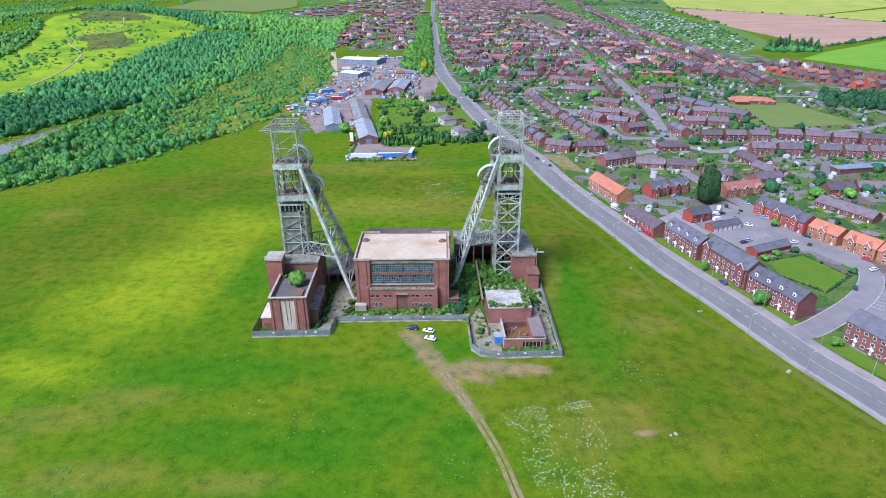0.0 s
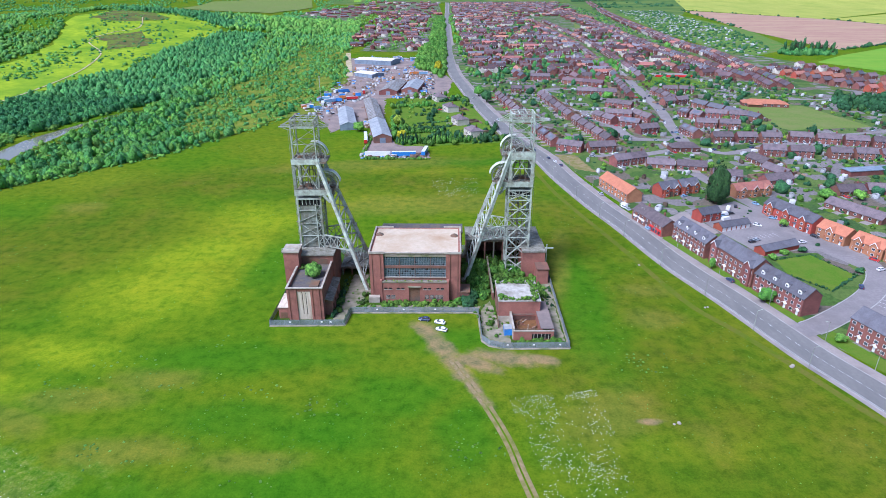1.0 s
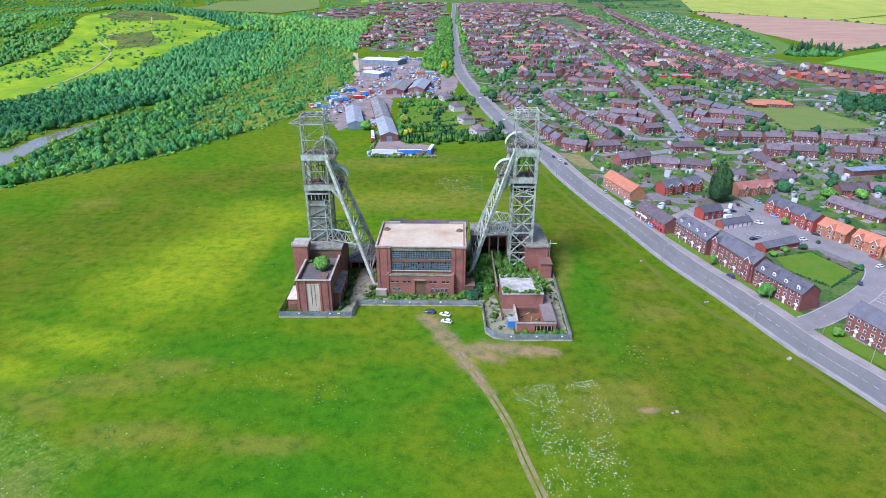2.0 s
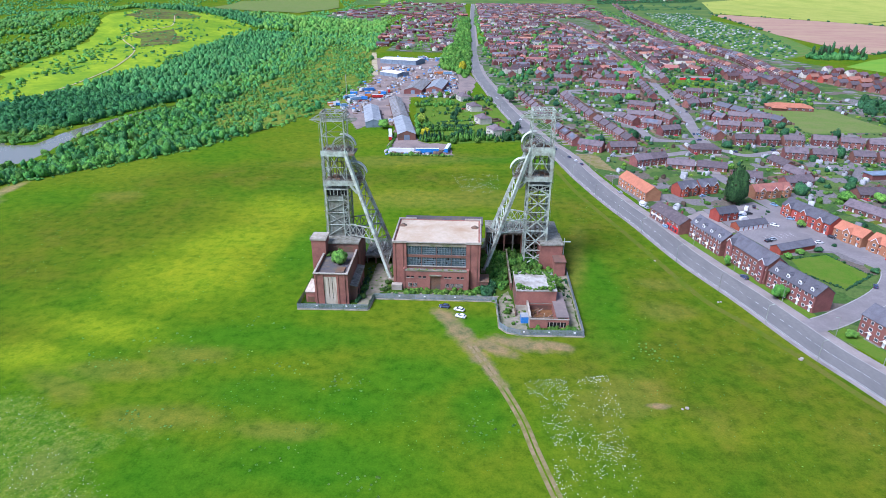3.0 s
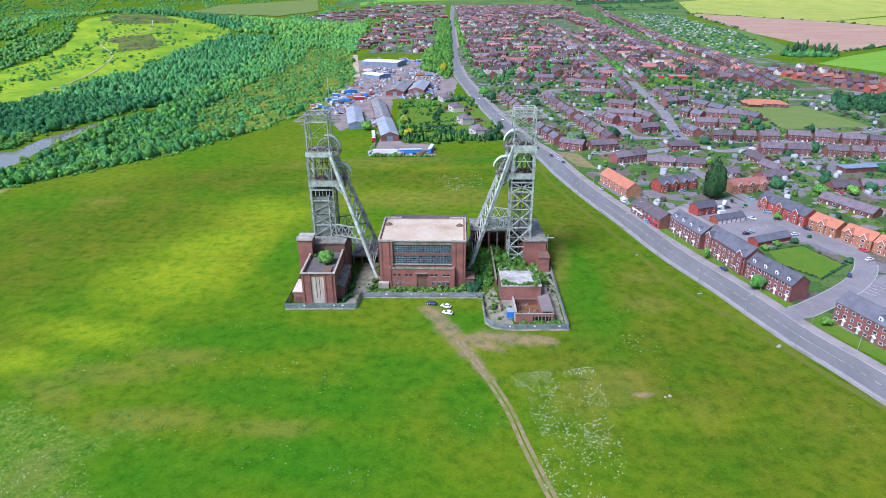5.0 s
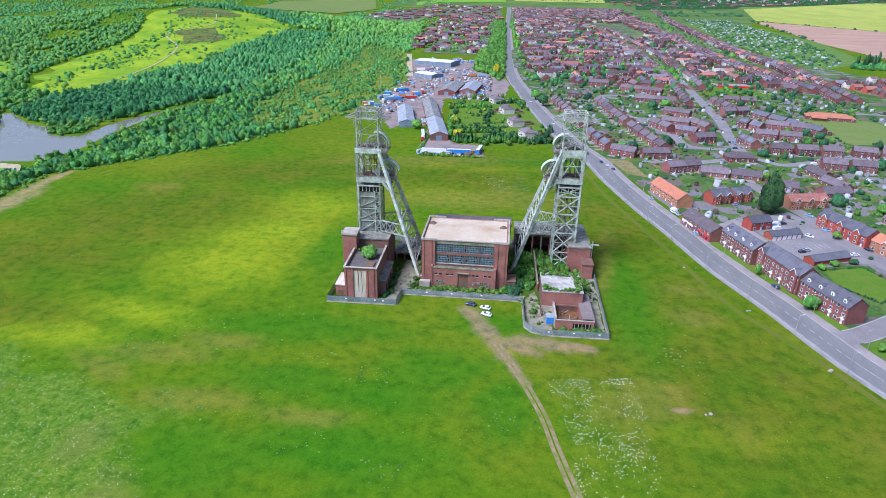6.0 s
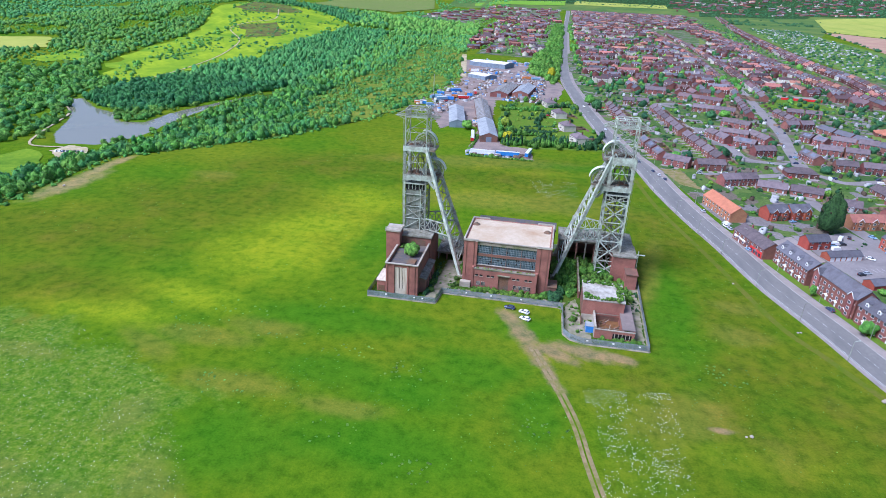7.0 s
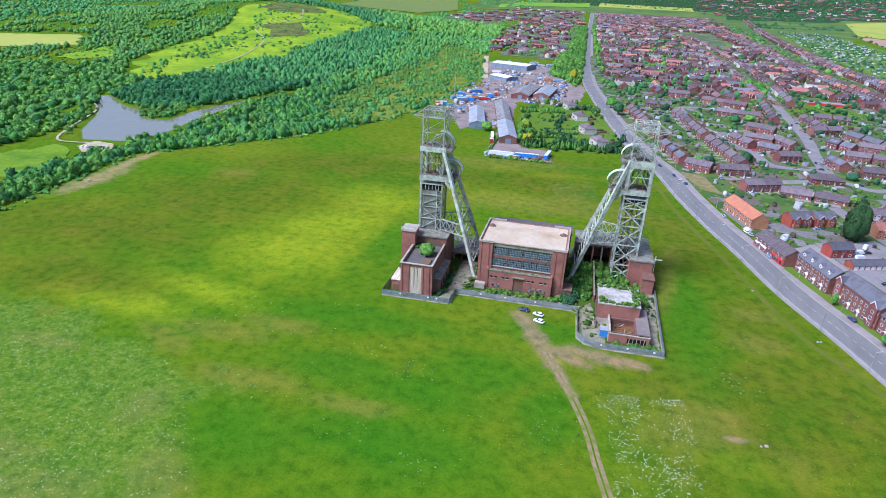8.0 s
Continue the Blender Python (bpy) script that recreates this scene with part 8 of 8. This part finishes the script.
x, y = scatter(YARD_GREEN, 6.4, 101, not_house)
pick = np.random.default_rng(15).random(len(x))
edge = reach(YARD_GREEN, x, y) < 8
for i, (m, k, r0, r1) in enumerate(((LEAF_PIT, edge & (pick < 0.7), 2.0, 3.8), (LEAF_DARK, edge & (pick >= 0.8), 2.0, 4.0), (LEAF, ~edge & (pick < 0.12), 1.0, 2.4), (LEAF_LIGHT, ~edge & (pick > 0.93), 1.0, 2.0), (LEAF_DARK, ~edge & (pick > 0.6) & (pick < 0.68), 1.2, 2.8))):
    wood("garden_trees", x[k], y[k], r0, r1, CLUMP, m, "hedges and trees in the gardens beside the works", 102 + i, 1.5)
for i, (a, b, r0, r1, m, tall) in enumerate((((-22, 246), (34, 252), 1.3, 2.0, LEAF, 3.2), ((-24, 249), (44, 258), 1.2, 2.0, LEAF_DARK, 3.4), ((2, 262), (24, 268), 1.8, 2.6, LEAF_DARK, 2.2), ((44, 252), (66, 262), 2.0, 3.2, LEAF_DARK, 2.0), ((46, 256), (58, 300), 1.8, 3.0, LEAF_DARK, 1.8), ((-26, 262), (-34, 340), 1.6, 2.6, LEAF, 1.6), ((-20, 280), (12, 288), 1.8, 3.0, LEAF_PIT, 1.6), ((-22, 284), (14, 293), 1.6, 2.6, LEAF_DARK, 1.8), ((-34, 392), (0, 400), 1.8, 3.2, LEAF, 1.4), ((2, 330), (4, 380), 1.2, 2.2, LEAF_DARK, 1.4), ((10, 420), (30, 430), 2.0, 3.4, LEAF_DARK, 1.6))):
    n = int(math.hypot(b[0] - a[0], b[1] - a[1]) / 2.1)
    k = np.random.default_rng(180 + i)
    wood("garden_trees", np.linspace(a[0], b[0], n) + k.uniform(-0.8, 0.8, n), np.linspace(a[1], b[1], n) + k.uniform(-0.8, 0.8, n), r0, r1, CLUMP, m, "close row of conifers and shrubs in the gardens", 181 + i, tall)
for i, (a, b) in enumerate((((-10, 318), (16, 326)), ((-8, 300), (18, 306)), ((-46, 208), (-44, 300)), ((-44, 204.5), (2, 203.5)))):
    n = int(math.hypot(b[0] - a[0], b[1] - a[1]) / 2.0)
    x, y = np.linspace(a[0], b[0], n), np.linspace(a[1], b[1], n)
    wood("hedge", x, y, 1.4, 2.3, CLUMP, LEAF_DARK if i < 2 else LEAF_PIT, "clipped dark hedge" if i < 2 else "untrimmed hedge round the yard", 120 + i, 1.0)

# overgrowth inside the pit fence
for i, (poly, sp, r0, r1, m, text) in enumerate((
        ([(-12.5, -7.0), (16.5, -7.0), (16.5, -2.8), (-12.5, -2.8)], 1.2, 0.6, 1.5, LEAF_PIT, "weeds and bushes before the winding house"),
        ([(13, -6), (20, -6), (22, 4), (29.5, -2), (29.8, 32), (22, 32), (21.5, 10), (18.4, 7), (18.4, -1)], 1.5, 0.9, 2.4, LEAF_PIT, "bushes between the winding house and the wall"),
        ([(-30, -16), (-33, -11.5), (-30, -11.5), (-30, 20), (-27, 20), (-28.5, -4)], 2.0, 0.8, 1.7, LEAF_DARK, "dark bushes along the brick building"),
        ([(-23, -4), (-18.5, -4), (-18.5, 20), (-22, 20)], 2.2, 0.7, 1.5, LEAF_OLIVE, "bushes by the raking legs"),
        ([(37, -33.6), (53, -33.6), (53, -31), (37, -31)], 1.2, 1.0, 1.9, LEAF_PIT, "weeds along the fence"),
        ([(32, -0.8), (52, 0), (50, 12), (44, 18), (32, 22)], 2.4, 0.8, 1.8, LEAF_OLIVE, "bushes behind the lamp house"),
        ([(50.4, -9), (54, -9), (54.6, 10), (51, 10)], 1.8, 0.5, 1.1, LEAF_DARK, "weeds beside the fence"))):
    x, y = scatter(poly, sp, 130 + i)
    wood("bushes", x, y, r0, r1, CLUMP, m, text, 140 + i, 1.1)


for i, (poly, sp, r0, r1) in enumerate((([(-29, -15), (-26, -15), (-25, -8), (-20, -4), (-20, 20), (-27, 20)], 4.6, 0.3, 0.8), ([(25.5, -29), (31, -33), (34, -31), (34, -18), (30, -3), (26, -8)], 3.0, 0.35, 1.0), ([(-24, -9), (23.6, -9), (23, -6), (-22, -5.4)], 2.6, 0.3, 0.7))):
    x, y = scatter(poly, sp, 150 + i)
    wood("bushes", x, y, r0, r1, CLUMP, LEAF_PIT, "weeds pushing through the cracked concrete", 154 + i, 1.0)


def on_roof(name, poly, z, sp, r0, r1, m, text, seed):
    x, y = scatter(poly, sp, seed)
    ob = wood(name, x, y, r0, r1, CLUMP, m, text, seed, 1.0, 0.0)
    if ob:
        ob.location.z = z


on_roof("roof_weeds", [(31.8, -17.2), (46.4, -17.2), (46.4, -1.4), (31.8, -1.4), (31.8, -4), (43.8, -4), (43.8, -15.4), (36, -15.8), (31.8, -12)], 8.7, 0.95, 0.4, 1.1, LEAF_PIT, "weeds fringing the flat roof", 160)
x, y = scatter([(24, -24), (29, -28), (30.5, -6), (24, -5), (21, -7)], 3.6, 163)
wood("bushes", x, y, 0.6, 1.6, CLUMP, LEAF_PIT, "fresh green bushes beside the lamp house path", 164, 1.1)
for i, (poly, sp, r0, r1, m) in enumerate((([(31.6, 0), (52, 0), (53, 22), (31.6, 40)], 1.8, 0.7, 1.9, LEAF_PIT), ([(19, 20), (30, 22), (52, 24), (52, 32), (20, 32)], 2.4, 1.8, 3.4, LEAF_PIT), ([(31.6, 8), (42, 8), (42, 34), (31.6, 40)], 2.2, 0.9, 2.0, LEAF_OLIVE), ([(18, -6.5), (23, -6), (23.5, 6), (18.5, 6)], 1.5, 1.2, 2.6, LEAF_DARK), ([(-30.4, -13), (-28.4, -12), (-27.4, 0), (-28, 14), (-30.4, 14)], 1.5, 0.7, 1.8, LEAF_OLIVE), ([(-20, -8), (-14, -8), (-14, -5), (-19, -4)], 1.5, 0.5, 1.2, LEAF_PIT))):
    x, y = scatter(poly, sp, 210 + i)
    wood("bushes", x, y, r0, r1, CLUMP, m, "rank bushes and brambles inside the pit fence", 214 + i, 1.1)
on_roof("roof_weeds", [(-45, 1), (-40, 1), (-40, 6.6), (-45, 6.6)], 12.1, 1.4, 0.7, 1.5, LEAF_OLIVE, "bushes growing on the roof", 161)
on_roof("ledge_weeds", [(-12.4, -1.9), (12.2, -1.9), (12.2, -0.5), (-12.4, -0.5)], 8.5, 1.1, 0.2, 0.5, LEAF_LIGHT, "weeds on the ledge", 162)
tree(-38.6, -3.0, 3.6, 5.4, "green", "bushy young tree growing on the flat roof", "garden trees", at_z=12.1, name="bush", rough=False)

# ---- wild flowers and tussocks on the field
def specks(name, poly, count, size, material, label, seed, lump=30.0, level=0.0, tall=0.5):
    rng = np.random.default_rng(seed)
    xs, ys = [p[0] for p in poly], [p[1] for p in poly]
    x, y = rng.uniform(min(xs), max(xs), count * 4), rng.uniform(min(ys), max(ys), count * 4)
    n = np.array([noise.noise((a / lump, b / lump, seed * 1.7)) + 0.7 * noise.noise((a / 3.5, b / 3.5, seed * 0.7)) for a, b in zip(x, y)])
    ok = inside(poly, x, y) & (n + rng.normal(0, 0.55, len(n)) > level + 0.30)
    x, y = x[ok][:count], y[ok][:count]
    z = terrain(x, y)
    chunks = []
    for i in range(len(x)):
        r, a = size * rng.uniform(0.5, 1.4), rng.uniform(0, 6.28)
        c, s = math.cos(a) * r, math.sin(a) * r
        P = np.array([(x[i] + c, y[i] + s, z[i] + 0.02), (x[i] - s, y[i] + c, z[i] + 0.02), (x[i] - c, y[i] - s, z[i] + 0.02), (x[i] + s, y[i] - c, z[i] + 0.02), (x[i], y[i], z[i] + r * tall + 0.05)])
        chunks.append((P, np.array([(0, 1, 4), (1, 2, 4), (2, 3, 4), (3, 0, 4)])))
    joined(name, chunks, [material], label, "wild flowers")


specks("wild_flowers", [(30, -62), (58, -58), (60, -96), (48, -122), (34, -112), (36, -90)], 1500, 0.16, PETAL, "white flower heads scattered in the grass", 1, 9, 0.25)
specks("wild_flowers", [(2, 160), (34, 160), (33, 124), (10, 122)], 300, 0.17, PETAL, "white flower heads scattered in the grass", 2, 10, 0.18)
specks("wild_flowers", [(-215, -72), (-172, -66), (-146, -67), (-111, -78), (-96, -91), (-84, -102), (-74, -114), (-62, -134), (-60, -180), (-190, -200)], 3200, 0.14, PETAL, "white weeds in the rough grass", 3, 25, -0.1)
specks("grass_tussocks", [(-215, -72), (-172, -66), (-146, -67), (-111, -78), (-96, -91), (-84, -102), (-74, -114), (-62, -134), (-60, -180), (-190, -200)], 3600, 0.20, LEAF_LIGHT, "green weed clumps in the rough grass", 4, 40, -0.4, 0.4)
specks("grass_tussocks", [(-135, -40), (-80, -46), (-60, -100), (20, -110), (30, -70), (-20, -60), (-90, -70)], 900, 0.2, LEAF_PIT, "dark tussocks in the meadow", 5, 16, 0.25, 0.9)
specks("grass_tussocks", [(-250, 20), (-60, -40), (-60, 160), (-150, 280), (-240, 150)], 900, 0.22, LEAF_PIT, "dark tussocks in the meadow", 6, 20, 0.2, 0.9)
specks("grass_tussocks", [(60, -120), (135, -90), (90, 80), (64, 200), (64, -40)], 900, 0.2, LEAF_PIT, "dark tussocks in the meadow", 7, 18, 0.1, 0.9)
for i, (x, y, w) in enumerate(((-92, -44, 14), (-70, -52, 12), (-48, -58, 10), (-78, -86, 12), (-40, -100, 10), (-108, -58, 10), (-24, -66, 9), (-16, -108, 8), (-60, -30, 9), (20, -84, 8), (78, -44, 10))):
    specks("grass_tussocks", [(x - w, y - w * 0.5), (x + w, y - w * 0.6), (x + w * 0.8, y + w * 0.5), (x - w * 0.7, y + w * 0.6)], 30, 0.40, LEAF_PIT, "dark rush tufts clustered in the meadow", 20 + i, 9, 0.1, 0.8)

# ---- vehicles
CARS = {}


def loft(sections):
    """A skin over cross-sections, each a ring of points."""
    bm = bmesh.new()
    rings = [[bm.verts.new(q) for q in s] for s in sections]
    for a, b in zip(rings, rings[1:]):
        for i in range(len(a)):
            j = (i + 1) % len(a)
            bm.faces.new((a[i], a[j], b[j], b[i]))
    bm.faces.new(rings[0][::-1])
    bm.faces.new(rings[-1])
    bmesh.ops.recalc_face_normals(bm, faces=bm.faces)
    return bm


def ring_at(x, w, z0, z1, b=0.12):
    return [(x, -w + b, z0), (x, w - b, z0), (x, w, z0 + b), (x, w, z1 - b), (x, w - b, z1), (x, -w + b, z1), (x, -w, z1 - b), (x, -w, z0 + b)]


WHEEL = bmesh.new()
bmesh.ops.create_cone(WHEEL, cap_ends=True, segments=14, radius1=0.32, radius2=0.32, depth=0.22, matrix=pose(0, 0, 0, 90))
WHEEL = mesh_of("wheel", WHEEL, RUBBER)
RIM = bmesh.new()
bmesh.ops.create_cone(RIM, cap_ends=True, segments=10, radius1=0.19, radius2=0.19, depth=0.24, matrix=pose(0, 0, 0, 90))
RIM = mesh_of("rim", RIM, CAR_PAINTS["silver"])


def car(x, y, turn, colour, kind="car", where="parked by the kerb", z=None):
    """A parked car or van; its nose to local +x."""
    zz = float(terrain(x, y)) + 0.16 if z is None else z
    key = (colour, kind, where)
    at = pose(x, y, zz, 0, 0, turn)
    if key in CARS:
        return copy_thing(CARS[key], at)
    root = thing(kind, at, "%s %s %s" % (colour, "panel van" if kind == "van" else "hatchback car", where), kind, "vehicles")
    CARS[key] = root
    paintwork = CAR_PAINTS[colour]
    near = where in ("parked on the worn grass", "parked on the grass by the fence", "on the main road", "parked in the court")
    if kind == "van":
        part("body", loft([ring_at(-2.5, 0.92, 0.3, 2.1), ring_at(1.2, 0.95, 0.3, 2.15), ring_at(1.9, 0.92, 0.3, 1.3), ring_at(2.5, 0.82, 0.35, 1.05)]), paintwork, root)
        part("windscreen", loft([ring_at(1.22, 0.86, 1.3, 2.04), ring_at(1.95, 0.84, 1.2, 1.34)]), GLASS, root)
        wx = 1.6
    else:
        part("body", loft([ring_at(-2.05, 0.76, 0.4, 0.85), ring_at(-1.8, 0.86, 0.25, 0.95), ring_at(0.9, 0.88, 0.22, 0.95), ring_at(1.75, 0.84, 0.25, 0.82), ring_at(2.1, 0.70, 0.35, 0.66)]), paintwork, root)
        part("window_band", loft([ring_at(-1.75, 0.74, 0.9, 1.0, 0.04), ring_at(-1.35, 0.70, 0.9, 1.38, 0.08), ring_at(0.2, 0.70, 0.9, 1.42, 0.08), ring_at(1.05, 0.74, 0.88, 0.98, 0.04)]), GLASS, root)
        part("roof", loft([ring_at(-1.4, 0.60, 1.36, 1.42, 0.02), ring_at(-0.6, 0.64, 1.40, 1.48, 0.03), ring_at(0.2, 0.60, 1.38, 1.45, 0.02)]), paintwork, root)
        wx = 1.3
    for sx in (-wx, wx):
        for sy in (-0.8, 0.8):
            w = part("wheel", WHEEL, None, root, at=pose(sx, sy, 0.32))
            if near:
                part("rim", RIM, None, w)
    for sy in (-0.6, 0.6) if near else ():
        part("headlight", box(2.0 if kind == "car" else 2.4, 2.09 if kind == "car" else 2.5, sy - 0.15, sy + 0.15, 0.55, 0.7), WHITE_TRIM, root)
        part("tail_light", box(-2.09 if kind == "car" else -2.53, -2.0 if kind == "car" else -2.45, sy - 0.12, sy + 0.12, 0.65, 0.82), GARAGE_RED, root)
    return root


car(4.0, -16.4, 172, "dark blue", where="parked on the grass by the fence", z=0.06)
car(9.8, -18.6, 158, "white", where="parked on the worn grass", z=0.06)
car(10.4, -23.6, 158, "white", where="parked on the worn grass", z=0.06)
for x, y, turn, colour in ((118.0, 68, 105, "black"), (117.4, 75.5, 105, "dark blue"), (115.2, 72, 105, "pale blue"), (131.5, 14.5, 105, "dark blue"), (113, 100, 105, "silver"), (111.6, 104, 105, "white"), (104.5, 126, 102, "silver"), (92, 186, 100, "dark blue"), (89.5, 195, 100, "white"), (86.5, 204, 100, "dark blue"), (79.5, 226, 285, "dark blue"), (62, 330, 285, "white"), (70, 300, 285, "silver"), (46, 440, 285, "white")):
    car(x, y, turn, colour, where="on the main road")
car(112.5, 106, 105, "white", "van", "parked by the orange-roofed terrace")
rnd = random.Random(77)
TINTS = ["white", "silver", "dark blue", "black", "red", "white", "pale blue", "silver"]
for x, y, turn, colour in ((182.6, 8, 60, "dark blue"), (201.3, 24, 20, "white"), (205, 34, 300, "red"), (183.6, 54, 10, "white"), (172.6, 76, 320, "white"), (169, 80, 320, "silver"), (185.6, 86, 330, "pale blue"), (185.7, 75, 0, "black"), (193.5, 61, 300, "black"), (160, 55, 20, "black"), (163, 57, 20, "silver"), (166.5, 93, 20, "black"), (160.5, 90, 20, "pale blue"), (187, 108, 300, "pale blue"), (174, 104, 70, "black"), (152, 122, 30, "pale blue")):
    car(x, y, turn, colour, where="parked in the court")
for x, y, turn in ((162, 91, 20), (160, 84, 20), (168, 100, 60), (208, 222, 80), (240, 220, 10)):
    car(x, y, turn, "white", "van", "parked in the estate")
for line, n in ((SECOND, 22), (CROSS, 12), (INNER, 16), (FIELD_ROAD, 5)):
    for i in range(n):
        k = rnd.randrange(len(line) - 1)
        (x0, y0), (x1, y1) = line[k], line[k + 1]
        f, d = rnd.random(), rnd.choice((-1, 1)) * 3.4
        run = math.hypot(x1 - x0, y1 - y0)
        x, y = x0 + (x1 - x0) * f + (y1 - y0) / run * d, y0 + (y1 - y0) * f - (x1 - x0) / run * d
        if y < 700:
            car(x, y, math.degrees(math.atan2(y1 - y0, x1 - x0)) + (180 if d < 0 else 0), rnd.choice(TINTS), where="parked along the estate street")
rnd.shuffle(DRIVES)
for x, y, turn in DRIVES[:70]:
    car(x, y, turn, rnd.choice(TINTS), where="parked on a house drive")
for i in range(60):
    a, b = rnd.choice((((-110, 330), (-90, 420)), ((-60, 560), (0, 640)), ((-100, 640), (-30, 700)), ((-10, 470), (2, 540))))
    car(rnd.uniform(a[0], b[0]), rnd.uniform(a[1], b[1]), rnd.uniform(0, 360), rnd.choice(TINTS), where="parked in the works yard")
for i in range(8):
    car(-352 + 2.6 * i, 162 + 0.6 * i + (i % 2) * 0.4, 100, rnd.choice(TINTS), where="parked at the lake")


def trailer(x, y, turn, L, side, top, label):
    root = thing("trailer", pose(x, y, 0.1, 0, 0, turn), label, "trailer", "works trailers")
    part("body", box(-L / 2, L / 2, -1.25, 1.25, 1.0, 3.7), CAR_PAINTS[side], root)
    part("roof", box(-L / 2 - 0.03, L / 2 + 0.03, -1.28, 1.28, 3.7, 3.85), CAR_PAINTS[top], root)
    part("chassis", box(-L / 2 + 0.5, L / 2 - 0.5, -0.5, 0.5, 0.7, 1.0), STEEL_DARK, root)
    for sx in (-L / 2 + 1.2, -L / 2 + 2.3, L / 2 - 1.5):
        for sy in (-1.0, 1.0):
            part("wheel", WHEEL, None, root, at=pose(sx, sy, 0.5) @ Matrix.Scale(1.55, 4))


trailer(-34.5, 209.5, -2, 18, "white", "white", "long plain white trailer parked along the hedge")
trailer(-16, 210.5, 2, 17, "bright blue", "white", "long blue trailer with a white roof by the hedge")
trailer(-1.2, 218, 82, 16, "bright blue", "white", "blue trailer with a white roof at the yard corner")
trailer(-49, 262, 98, 22, "white", "white", "long white trailer beside the works shed")
trailer(-47.4, 247, 98, 4, "red", "white", "short red-ended trailer beside the works shed")
trailer(-63, 398, 98, 12, "red", "white", "red trailer beside the long shed")
for i in range(44):
    a, b = rnd.choice((((-124, 380), (-92, 440)), ((-112, 640), (-20, 680)), ((-118, 765), (-20, 800)), ((-62, 560), (-5, 650)), ((-112, 430), (-70, 480))))
    col = rnd.choice(("white", "bright blue", "pale blue", "silver", "bright blue", "red", "orange"))
    trailer(rnd.uniform(a[0], b[0]), rnd.uniform(a[1], b[1]), rnd.choice((0, 10, 80, 100, 30)), rnd.choice((6, 8, 12)), col, rnd.choice(("white", col)), "%s box trailer standing in the works yard" % col)


# ---- street lamps, the mast and litter
def street_lamp(x, y, turn, h=8.0):
    root = thing("street_lamp", pose(x, y, 0, 0, 0, turn), "slim grey street lamp beside the road", "street lamp", "street lamps")
    bm = bmesh.new()
    bmesh.ops.create_cone(bm, segments=8, radius1=0.12, radius2=0.06, depth=h, matrix=pose(0, 0, h / 2))
    part("pole", bm, STEEL_GREY, root)
    part("arm", beam((0, 0, h - 0.05), (1.6, 0, h + 0.25), 0.09), STEEL, root)
    part("lantern", box(1.3, 2.1, -0.14, 0.14, h + 0.18, h + 0.34), STEEL, root)
    return root


lamp = street_lamp(*offset_line(MAIN, 9.4)[8], 200)
for i in range(11, 84, 3):
    d = 9.4 if i % 2 else -9.4
    x, y = offset_line(MAIN, d)[i]
    copy_thing(lamp, pose(x, y, 0, 0, 0, (195 if d > 0 else 15)))
mast = thing("radio_mast", pose(-117, 440, float(terrain(-117, 440))), "thin grey lattice mast at the edge of the trees", "mast")
part("pole", beam((0, 0, 0), (0, 0, 24), 0.5), STEEL, mast)
for k in range(4):
    part("antenna", beam((-0.8, 0, 20 + k), (0.8, 0, 20 + k), 0.15), STEEL, mast)
for x, y, s in ((78, -74, 0.6), (76.5, -74.4, 0.4), (112, -8, 0.5), (113.2, -7.6, 0.4), (98, 30, 0.5), (124.5, -47, 0.7), (125.4, -46.2, 0.6), (-258, 62, 0.9)):
    bm = bmesh.new()
    bmesh.ops.create_icosphere(bm, subdivisions=2, radius=s)
    for v in bm.verts:
        v.co *= 1 + 0.25 * noise.noise(v.co * 2.2 + Vector((x, y, 0)))
        v.co.z = v.co.z * 0.6 + s * 0.5
    lump = tagged(new("sack", mesh_of("sack", bm, COPING)), "pale sack dumped on the grass", "sack", "dumped sacks")
    lump.matrix_basis = pose(x, y, float(terrain(x, y)))
for i in range(30):
    x, y = (rnd.uniform(-47, 0), rnd.uniform(207, 216)) if i < 12 else (rnd.uniform(-104, -62), rnd.uniform(330, 460))
    w = rnd.uniform(0.6, 1.6)
    crate = tagged(new("crate", mesh_of("crate", box(-w, w, -w * 0.7, w * 0.7, 0, w), rnd.choice((RUST, SHED_PALE, COPING, STEEL_DARK)))), "scrap crate lying in the works yard", "crate", "yard clutter")
    crate.matrix_basis = pose(x, y, 0.1, 0, 0, rnd.uniform(0, 180))
